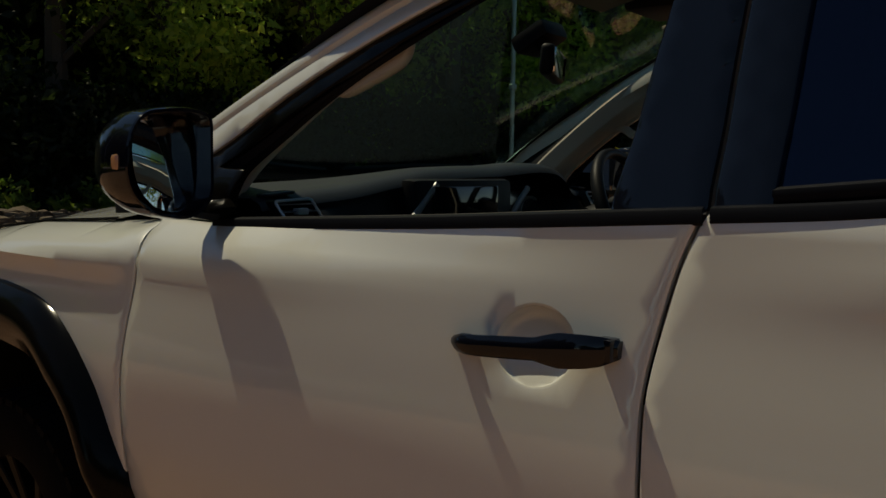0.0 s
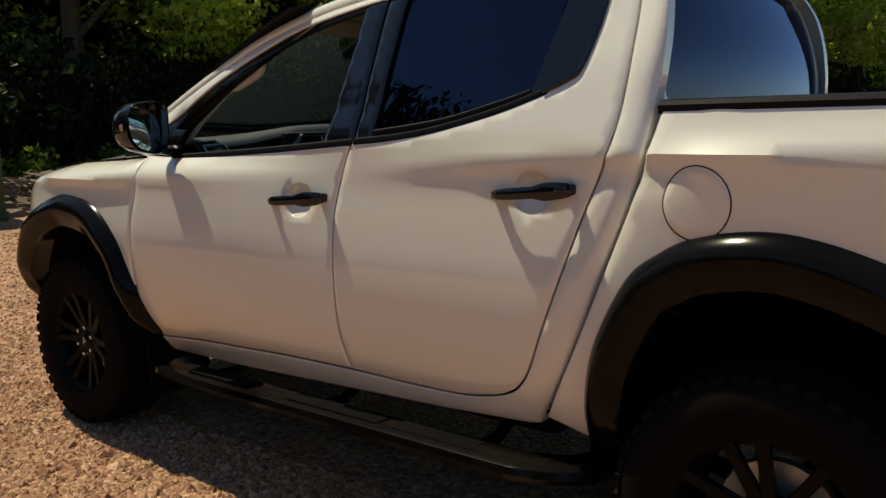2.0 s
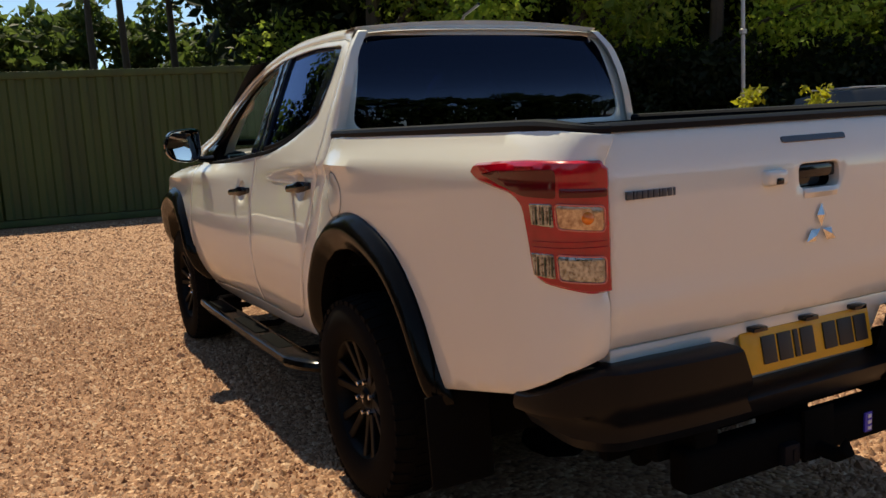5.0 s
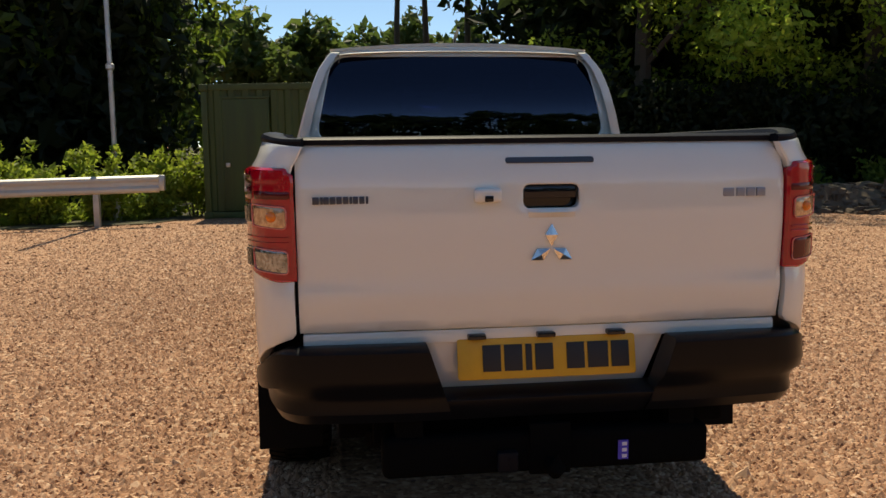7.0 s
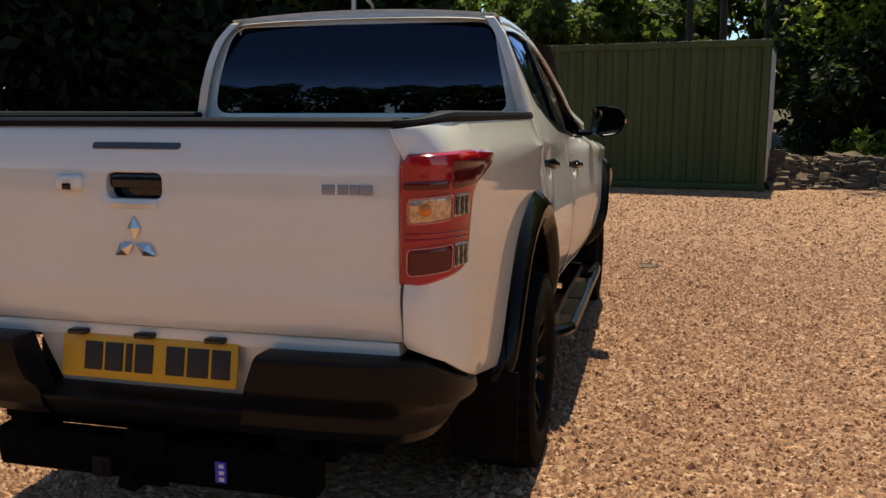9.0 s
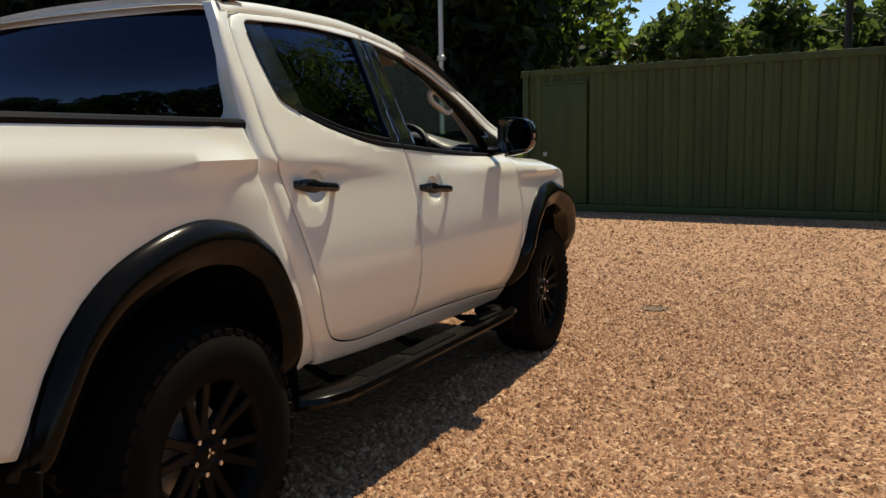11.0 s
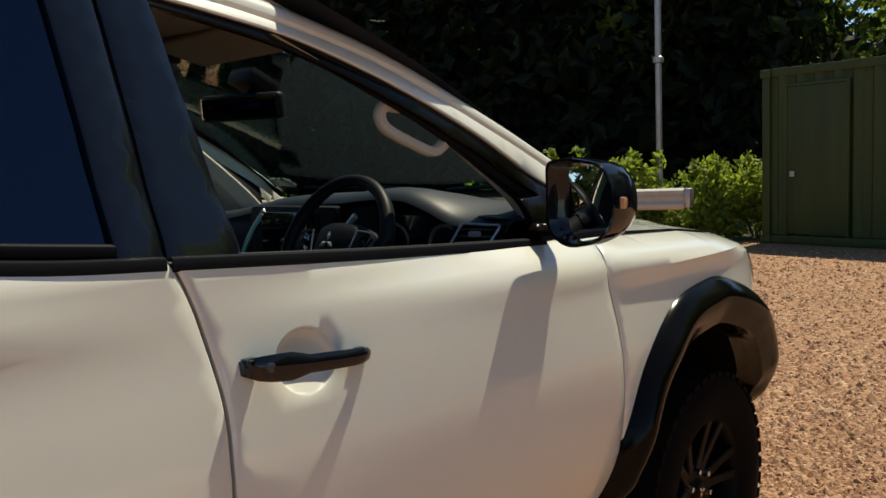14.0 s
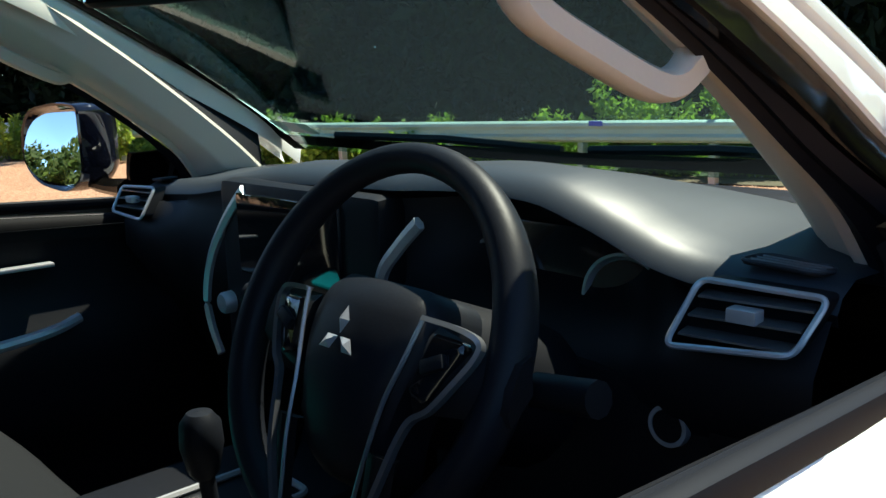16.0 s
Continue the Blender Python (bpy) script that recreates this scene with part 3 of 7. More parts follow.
win = rounded([(-0.672, 1.345), (0.672, 1.345), (0.592, 1.722), (-0.592, 1.722)], [0.07, 0.07, 0.08, 0.08])
o = rounded([(-0.745, 1.25), (0.745, 1.25), (0.735, 1.40), (0.60, 1.75), (0.45, 1.772), (-0.45, 1.772), (-0.60, 1.75), (-0.735, 1.40)], [0, 0, 0.05, 0.06, 0.05, 0.05, 0.06, 0.05])
part("cab_back", face_out(sheet(dense(o, 0.02), back_place, step=0.03, holes=[dense(win, 0.02)[::-1]], depth=0.03), (0, -1, 0)), PAINT, truck)
part("rear_window", pane(face_out(sheet(dense(win, 0.03), lambda x, z, l: back_place(x, z, l - 0.006), step=0.05, roll=0, depth=0), (0, -1, 0))), DARK_GLASS, truck, "dark tinted rear window")
part("cab_bulkhead", block(-0.72, 0.72, 0.36, 0.385, 0.50, 1.26), BLACK_MATT, truck)
rows = []
for i in range(25):
    x = -0.60 + 1.2 * i / 24
    rows.append([(x, 0.435, 1.755 - 0.012 * (x / 0.6) ** 2), (x, 0.41, 1.785 - 0.030 * (x / 0.6) ** 2), (x, 0.45, 1.790 - 0.034 * (x / 0.6) ** 2), (x, 0.55, 1.795 - 0.045 * (x / 0.6) ** 2)])
part("roof_lip", face_out(rows_mesh(rows), (0, 0, 1)), PAINT, truck)

# load bed inside
part("bed_floor", join(block(-0.41, 0.41, -1.22, 0.31, 0.80, 0.84), block(-0.72, -0.41, -1.22, -0.63, 0.80, 0.84), block(0.41, 0.72, -1.22, -0.63, 0.80, 0.84)), BLACK_SATIN, truck, "black ribbed bed liner floor")
part("bed_front", block(-0.74, 0.74, 0.27, 0.305, 0.82, 1.325, 0.008), BLACK_SATIN, truck)
for s in (1, -1):
    part("bed_inner_side", block(min(s * 0.70, s * 0.725), max(s * 0.70, s * 0.725), -1.20, 0.29, 1.04, 1.32, 0.005), BLACK_SATIN, truck)
    part("bed_inner_side", block(min(s * 0.70, s * 0.725), max(s * 0.70, s * 0.725), -1.20, -0.64, 0.84, 1.035, 0.005), BLACK_SATIN, truck)
    part("wheel_hump", join(block(min(s * 0.395, s * 0.725), max(s * 0.395, s * 0.725), -0.645, 0.30, 1.03, 1.05, 0.006), block(min(s * 0.378, s * 0.395), max(s * 0.378, s * 0.395), -0.645, 0.30, 0.83, 1.048, 0.005), block(min(s * 0.395, s * 0.725), max(s * 0.395, s * 0.725), -0.655, -0.640, 0.83, 1.045, 0.004)), BLACK_SATIN, truck)
    # black cap along the top of the bed side
    path = []
    for u in list(np.linspace(0.31, -1.0, 14)) + list(np.linspace(-1.05, -1.335, 9)):
        cx, cy = corner(u, 1.335, -0.028)
        path.append((s * cx, cy, 1.338 - 0.016 * ease((-1.05 - u) / 0.25)))
    sec = [(-0.031, -0.020), (-0.034, 0.000), (-0.028, 0.010), (-0.012, 0.014), (0.012, 0.014), (0.028, 0.010), (0.034, 0.000), (0.031, -0.020)]
    narrow = [1 - 0.35 * ease((i - 14) / 8) for i in range(len(path))]
    part("bed_rail_cap", sweep(path, sec, scale=narrow), BLACK_SATIN, truck, "black plastic cap along the bed side")

# ---- tailgate and rear end ----
def gate_y(x, z):
    shelf = 0.010 * (0.25 + 0.75 * (x / 0.7) ** 2) * ease((0.928 - z) / 0.022)
    crown = 0.034 * ease((z - 1.20) / 0.13) + 0.012 * max(0.0, (z - 1.285) / 0.03) ** 2
    return -1.264 - 0.012 * math.exp(-((z - 1.10) / 0.16) ** 2) + 0.02 * (x / 0.7) ** 2 + crown - shelf + 0.022 * max(0.0, (0.90 - z) / 0.11)


def gate_place(x, z, lift):
    return (x, gate_y(x, z) - lift, z)


handle_hole = dense(rounded([(-0.076, 1.132), (0.084, 1.132), (0.084, 1.198), (-0.076, 1.198)], 0.022), 0.015)
o = dense([(-0.697, 0.795), (0.697, 0.795), (0.697, 1.30), (0.69, 1.318), (-0.69, 1.318), (-0.697, 1.30)], 0.025)
tailgate = part("tailgate", face_out(sheet(o, gate_place, step=0.022, holes=[handle_hole[::-1]], depth=0.035), (0, -1, 0)), PAINT, truck, "white tailgate")
part("gate_inner", block(-0.68, 0.68, -1.20, -1.165, 0.80, 1.315, 0.01), BLACK_SATIN, tailgate)
rows = []
for i in range(29):
    x = -0.69 + 1.38 * i / 28
    y = gate_y(x, 1.31)
    rows.append([(x, y - 0.004, 1.312), (x, y - 0.005, 1.326), (x, y + 0.008, 1.334), (x, y + 0.05, 1.335), (x, y + 0.06, 1.312)])
part("gate_top_trim", face_out(rows_mesh(rows), (0, 0, 1)), BLACK_SATIN, tailgate, "grey plastic trim along the tailgate top")
# handle pocket
pocket = join(block(-0.078, 0.086, -1.225, -1.215, 1.12, 1.21), block(-0.072, 0.080, -1.262, -1.238, 1.158, 1.194, 0.008))
part("gate_handle", pocket, BLACK_GLOSS, tailgate, "recessed black tailgate handle")
# scoop under the handle
rows = []
for i in range(9):
    x = -0.062 + 0.132 * i / 8
    e = 1 - ((i - 4) / 4) ** 4
    rows.append([(x, gate_y(x, 1.128) - 0.003, 1.131), (x, gate_y(x, 1.12) - 0.003 - 0.010 * e, 1.121), (x, gate_y(x, 1.108) - 0.001, 1.106)])
part("handle_lip", face_out(rows_mesh(rows), (0, -1, 0)), PAINT, tailgate)
# brake light bar
bar = sheet(dense(rounded([(-0.122, 1.256), (0.130, 1.256), (0.130, 1.273), (-0.122, 1.273)], 0.008), 0.012), lambda x, z, l: gate_place(x, z, l + 0.004), step=0.02, roll=0.002, drop=0.002, depth=0.008)
part("brake_light_bar", face_out(bar, (0, -1, 0)), material("smoked_lens", (0.055, 0.06, 0.075), rough=0.2, coat=0.5, grain=0.4, scale=200), tailgate, "smoked high brake light bar")
# camera hood
cam_bm = block(-0.214, -0.138, -1.295, -1.245, 1.150, 1.190, 0.012, 3)
part("reversing_camera_hood", cam_bm, PAINT, tailgate, "white camera housing")
part("reversing_camera_lens", block(-0.187, -0.163, -1.299, -1.28, 1.153, 1.170, 0.003), BLACK_GLOSS, tailgate)


def rhombs(c, r, normal_y, mat, parent, name, label):
    """Three lozenges round a point: a plain emblem."""
    bm = bmesh.new()
    for a in (90, 210, 330):
        u = Vector((math.cos(radians(a)), 0, math.sin(radians(a))))
        w = Vector((-u.z, 0, u.x))
        n = Vector((0, normal_y, 0))
        p = [Vector(c) + u * r * 0.06, Vector(c) + u * r * 0.53 + w * r * 0.27, Vector(c) + u * r, Vector(c) + u * r * 0.53 - w * r * 0.27]
        top = Vector(c) + u * r * 0.53 + n * r * 0.14
        base = [bm.verts.new(q) for q in p]
        t = bm.verts.new(top)
        for i in range(4):
            bm.faces.new((base[i], base[(i + 1) % 4], t))
    bmesh.ops.recalc_face_normals(bm, faces=bm.faces)
    return part(name, bm, mat, parent, label, smooth=False)


rhombs((0.003, -1.281, 1.022), 0.068, -1, STEEL, tailgate, "emblem", "chrome emblem of three lozenges")


def bars(x0, x1, z, h, y, widths, mat, parent, name, label):
    """A word as plain raised bars."""
    tot = sum(widths)
    x = x0
    for w in widths:
        wide = (x1 - x0) * w / tot
        part(name, block(x, x + wide * 0.82, y - 0.004, y + 0.004, z - h / 2, z + h / 2, 0.0015), mat, parent, label)
        x += wide


bars(-0.652, -0.500, 1.163, 0.020, gate_y(-0.58, 1.16) - 0.001, [1.2, 0.5, 1, 1, 1, 1, 0.5, 1, 1, 0.5], BADGE_DARK, tailgate, "badge_bar", "dark bar of the maker badge")
bars(0.508, 0.640, 1.166, 0.024, gate_y(0.58, 1.16) - 0.001, [1.3, 1, 1, 1], BADGE_PALE, tailgate, "badge_bar", "chrome bar of the model badge")

# tail lamps
LENS_RIM = material("pink_lens_rim", (0.75, 0.20, 0.17), rough=0.25, coat=0.3)
FLUTE_DARK = material("green_grey_flute", (0.03, 0.05, 0.035), rough=0.2, coat=0.5, grain=0.3, scale=200)
for s in (1, -1):
    lp = bed_place(s)
    o = rounded([(-0.868, 1.226), (-0.90, 1.248), (-1.08, 1.258), (-1.33, 1.252), (-1.352, 1.235), (-1.352, 0.945), (-1.30, 0.942), (-1.14, 0.965), (-1.105, 0.985), (-1.092, 1.08), (-1.078, 1.152), (-1.04, 1.180), (-0.90, 1.204)],
                [0.012, 0.01, 0.02, 0.01, 0.01, 0.005, 0.02, 0.02, 0.02, 0.04, 0.03, 0.03, 0.012])
    tail = part("tail_light", sheet(dense(o, 0.014), lambda u, z, l, lp=lp: lp(u, z, l + 0.010), step=0.014, roll=0.006, drop=0.006, depth=0.03), RED_LENS, truck, "red tail light wrapping the bed corner")
    for nm, z0, z1, mat, lab in (("indicator_lens", 1.088, 1.148, INDICATOR, "faceted amber indicator lens"), ("lower_lens", 0.966, 1.030, CLEAR_LENS if s < 0 else DARK_LENS, "clear reversing lamp lens" if s < 0 else "dark red fog lamp lens")):
        o = dense(rounded([(-1.335, z0), (-1.190, z0 + 0.010), (-1.185, z1 + 0.008), (-1.335, z1)], 0.014), 0.012)
        part(nm, sheet(o, lambda u, z, l, lp=lp: lp(u, z, l + 0.0135), step=0.012, roll=0.003, drop=0.002, depth=0.004), mat, tail, lab)
        rim = [lp(u, z, 0.0145) for u, z in o]
        part("lens_rim", sweep(rim, ring(0.0020, 5), (0, 0, 1), closed=True), LENS_RIM, tail)
        o = dense(rounded([(-1.180, z0 + 0.012), (-1.112, z0 + 0.018), (-1.106, z1 + 0.008), (-1.176, z1 + 0.008)], 0.006), 0.012)
        side = part("side_lens", sheet(o, lambda u, z, l, lp=lp: lp(u, z, l + 0.0125), step=0.012, roll=0.002, drop=0.002, depth=0.004), CLEAR_LENS, tail, "clear fluted side lens")
        for k in range(6):
            u0 = -1.170 + 0.0105 * k
            part("flute", sweep([lp(u0, z, 0.0135) for z in np.linspace(z0 + 0.019, z1 + 0.001, 5)], ring(0.0028, 5), (0, 1, 0.01)), CLEAR_LENS if k % 2 else FLUTE_DARK, side)
    # dark chambers in the upper part and ribs round the side
    o = dense(rounded([(-1.19, 1.168), (-1.19, 1.236), (-1.00, 1.232), (-0.93, 1.222), (-1.02, 1.196), (-1.09, 1.172)], 0.012), 0.012)
    part("dark_chamber", sheet(o, lambda u, z, l, lp=lp: lp(u, z, l + 0.0115), step=0.012, roll=0.003, drop=0.001, depth=0.003), DARK_LENS, tail)
    o = dense(rounded([(-1.345, 1.168), (-1.345, 1.188), (-1.20, 1.192), (-1.20, 1.170)], 0.006), 0.012)
    part("dark_chamber", sheet(o, lambda u, z, l, lp=lp: lp(u, z, l + 0.0115), step=0.012, roll=0.003, drop=0.001, depth=0.003), DARK_LENS, tail)
    for z0 in (1.052, 1.066):
        rib = [lp(u, z0, 0.012) for u in np.linspace(-1.34, -1.115, 14)]
        part("lens_rib", sweep(rib, ring(0.0022, 5), (0, 0, 1)), RED_LENS, tail)
    bulb = bmesh.new()
    bmesh.ops.create_uvsphere(bulb, u_segments=12, v_segments=8, radius=0.015)
    moved(bulb, Matrix.Translation(lp(-1.285, 1.122, 0.012)))
    part("amber_bulb", bulb, AMBER_LENS, tail)
# body-coloured panel that carries the plate
o = dense([(-0.60, 0.786), (-0.355, 0.760), (-0.300, 0.608), (0.300, 0.608), (0.355, 0.760), (0.60, 0.786)], 0.03)
part("plate_panel", face_out(sheet(o, lambda x, z, l: (x, -1.225 + 0.02 * (0.79 - z) / 0.15 - l, z), step=0.04, depth=0.03), (0, -1, 0)), PAINT, truck)
part("bumper_top_filler", block(-0.69, 0.69, -1.235, -1.16, 0.752, 0.792, 0.01), PAINT, truck)
plate_bm = sheet(dense(rounded([(-0.26, 0.648), (0.26, 0.648), (0.26, 0.761), (-0.26, 0.761)], 0.01), 0.03), lambda x, z, l: (x, -1.238 + 0.022 * (0.761 - z) / 0.113 * -1 - l, z), step=0.05, roll=0.002, drop=0.001, depth=0.005)
number_plate = part("number_plate", face_out(plate_bm, (0, -1, 0)), PLATE_YELLOW, truck, "yellow rear number plate with dark bars")
x = -0.188
for w in (0.052, 0.052, 0.018, 0.052, 0.0, 0.052, 0.060, 0.052):
    if w:
        b = block(x, x + w, -1.2515, -1.247, 0.670, 0.743, 0.001)
        for v in b.verts:
            v.co.y -= 0.022 * (0.761 - v.co.z) / 0.113 - 0.0095
        part("plate_bar", b, INK, number_plate)
        x += w + 0.010
    else:
        x += 0.030
for x in (-0.205, -0.005, 0.20):
    part("plate_lamp", block(x - 0.026, x + 0.026, -1.262, -1.21, 0.763, 0.777, 0.004), BLACK_GLOSS, truck)

# bumper: two corner steps and a lower centre
for s in (1, -1):
    rows = []
    # section runs from top inside to bottom, swept from the centre notch round the corner
    n = 22
    for i in range(n + 1):
        f = i / n
        if f < 0.6:
            xx = 0.35 + (0.66 - 0.35) * f / 0.6
            yy = -1.335 + 0.02 * (f / 0.6) ** 2
            nx, ny = 0.0, -1.0
        else:
            a = (f - 0.6) / 0.4 * math.pi / 2
            xx = 0.66 + 0.175 * math.sin(a) ** 0.9
            yy = -1.315 + 0.29 * (1 - math.cos(a)) ** 0.95
            nx, ny = math.sin(a), -math.cos(a)
        zb = 0.545 + 0.03 * ease((f - 0.8) / 0.2)
        slant = 0.10 * (1 - ease(f / 0.18))
        zt = 0.762 - 0.095 * ease((f - 0.70) / 0.30)
        sec = [(-0.09, zt - 0.002), (-0.014, zt), (0.0, zt - 0.010), (0.004, zt * 0.65 + zb * 0.35), (-0.002, zt * 0.5 + zb * 0.5), (-0.026, zb + 0.085), (-0.034, zb + 0.06), (-0.030, zb + 0.03), (-0.05, zb), (-0.10, zb - 0.008)]
        row = []
        for d, z in sec:
            xs = xx - (0.0 if f > 0.18 else -0.0)
            row.append((s * (xs + nx * d - (0.6 * (zt - z) * slant / 0.1 * 0.55)), yy + ny * d, z))
        rows.append(row)
    bm = rows_mesh(rows)
    for r in (0, -1):
        vs = [bm.verts.new(p) for p in rows[r]]
        bm.faces.new(vs)
    bmesh.ops.recalc_face_normals(bm, faces=bm.faces)
    part("bumper_corner", bm, BUMPER_BLACK, truck, "black plastic bumper corner step")
rows = []
for i in range(13):
    x = -0.42 + 0.84 * i / 12
    rows.append([(x, -1.20, 0.616), (x, -1.285, 0.612), (x, -1.30, 0.602), (x, -1.295, 0.575), (x, -1.27, 0.54), (x, -1.20, 0.535)])
part("bumper_centre", face_out(rows_mesh(rows, close_v=True), (0, -1, 0)), BUMPER_BLACK, truck)

# ---- under the body ----
part("tow_bar", join(block(-0.48, 0.48, -1.275, -1.195, 0.372, 0.492, 0.028, 4), block(-0.05, 0.05, -1.21, -1.10, 0.40, 0.52, 0.01), tube([(0, -1.26, 0.40), (0, -1.34, 0.40), (0, -1.37, 0.42), (0, -1.37, 0.46)], 0.022), block(-0.06, 0.06, -1.285, -1.27, 0.37, 0.52, 0.005), block(-0.44, -0.36, -1.26, -0.9, 0.46, 0.58, 0.01), block(0.36, 0.44, -1.26, -0.9, 0.46, 0.58, 0.01)), BLACK_MATT, truck, "black tow bar under the bumper")
sticker = part("tow_bar_sticker", block(0.202, 0.232, -1.281, -1.2745, 0.400, 0.456), STICKER_BLUE, truck, "blue and white sticker on the tow bar")
part("sticker_print", join(block(0.213, 0.227, -1.283, -1.280, 0.405, 0.415), block(0.213, 0.227, -1.283, -1.280, 0.423, 0.433), block(0.213, 0.227, -1.283, -1.280, 0.441, 0.451)), STICKER_WHITE, sticker)
part("tow_socket", join(block(-0.155, -0.095, -1.30, -1.27, 0.385, 0.445, 0.008), block(-0.125, -0.115, -1.303, -1.298, 0.40, 0.43)), BLACK_SATIN, truck)
for s in (1, -1):
    part("chassis_rail", block(s * 0.46 - 0.04, s * 0.46 + 0.04, -1.18, 3.5, 0.44, 0.58, 0.01), BLACK_MATT, truck)
    part("leaf_spring", tube(spline([(s * 0.56, -0.62, 0.52), (s * 0.56, -0.3, 0.40), (s * 0.56, 0.0, 0.36), (s * 0.56, 0.35, 0.41), (s * 0.56, 0.62, 0.50)], 4), 0.025, 6), BLACK_MATT, truck)
    part("wheel_arch_liner", face_out(rows_mesh([[(s * x, -0.07 + 0.525 * math.cos(radians(a)), 0.46 + 0.565 * math.sin(radians(a))) for a in range(-10, 191, 10)] for x in (0.42, 0.838)]), (0, 0, -1)), BLACK_MATT, truck)
    part("wheel_arch_liner", face_out(rows_mesh([[(s * (x - w * max(0.0, math.cos(radians(a))) ** 2), 2.99 + 0.545 * math.cos(radians(a)), 0.46 + 0.545 * math.sin(radians(a))) for a in range(-10, 191, 10)] for x, w in ((0.42, 0.0), (0.845, 0.13))]), (0, 0, -1)), BLACK_MATT, truck)
for s in (1, -1):
    for yc in (-0.07, 2.94):
        part("inner_arch_wall", block(min(s * 0.40, s * 0.42), max(s * 0.40, s * 0.42), yc - 0.52, yc + 0.52, 0.42, 1.02), BLACK_MATT, truck)
part("rear_axle", join(tube([(-0.72, 0, 0.37), (0.72, 0, 0.37)], 0.045, 10), lathe([(0.0, -0.12), (0.10, -0.10), (0.15, 0.0), (0.10, 0.10), (0.0, 0.12)], 14)), BLACK_MATT, truck)
bmesh_spare = moved(lathe([(0.20, -0.10), (0.33, -0.11), (0.365, -0.07), (0.37, 0.0), (0.365, 0.07), (0.33, 0.11), (0.20, 0.10)], 28, "z"), Matrix.Translation((0, -0.70, 0.60)))
part("spare_wheel", bmesh_spare, RUBBER, truck)
part("exhaust_pipe", tube(spline([(-0.3, 1.2, 0.40), (-0.3, 0.4, 0.42), (-0.33, 0.0, 0.58), (-0.36, -0.5, 0.50), (-0.45, -1.0, 0.46), (-0.5, -1.12, 0.44)], 5), 0.03, 10), BLACK_MATT, truck)
part("gearbox_and_tank", join(block(-0.30, 0.30, 0.75, 2.3, 0.33, 0.55, 0.04), block(-0.60, -0.2, 0.7, 1.7, 0.36, 0.56, 0.04)), BLACK_MATT, truck)
part("engine_shield", block(-0.42, 0.42, 2.3, 3.6, 0.34, 0.60, 0.03), BLACK_MATT, truck)
part("cab_floor", block(-0.76, 0.76, 0.38, 2.62, 0.50, 0.56), BLACK_MATT, truck)


# black block added behind the bumper to keep the gap there dark
part("under_valance", block(-0.60, 0.60, -1.10, -1.06, 0.44, 0.62, 0.01), BLACK_MATT, truck)


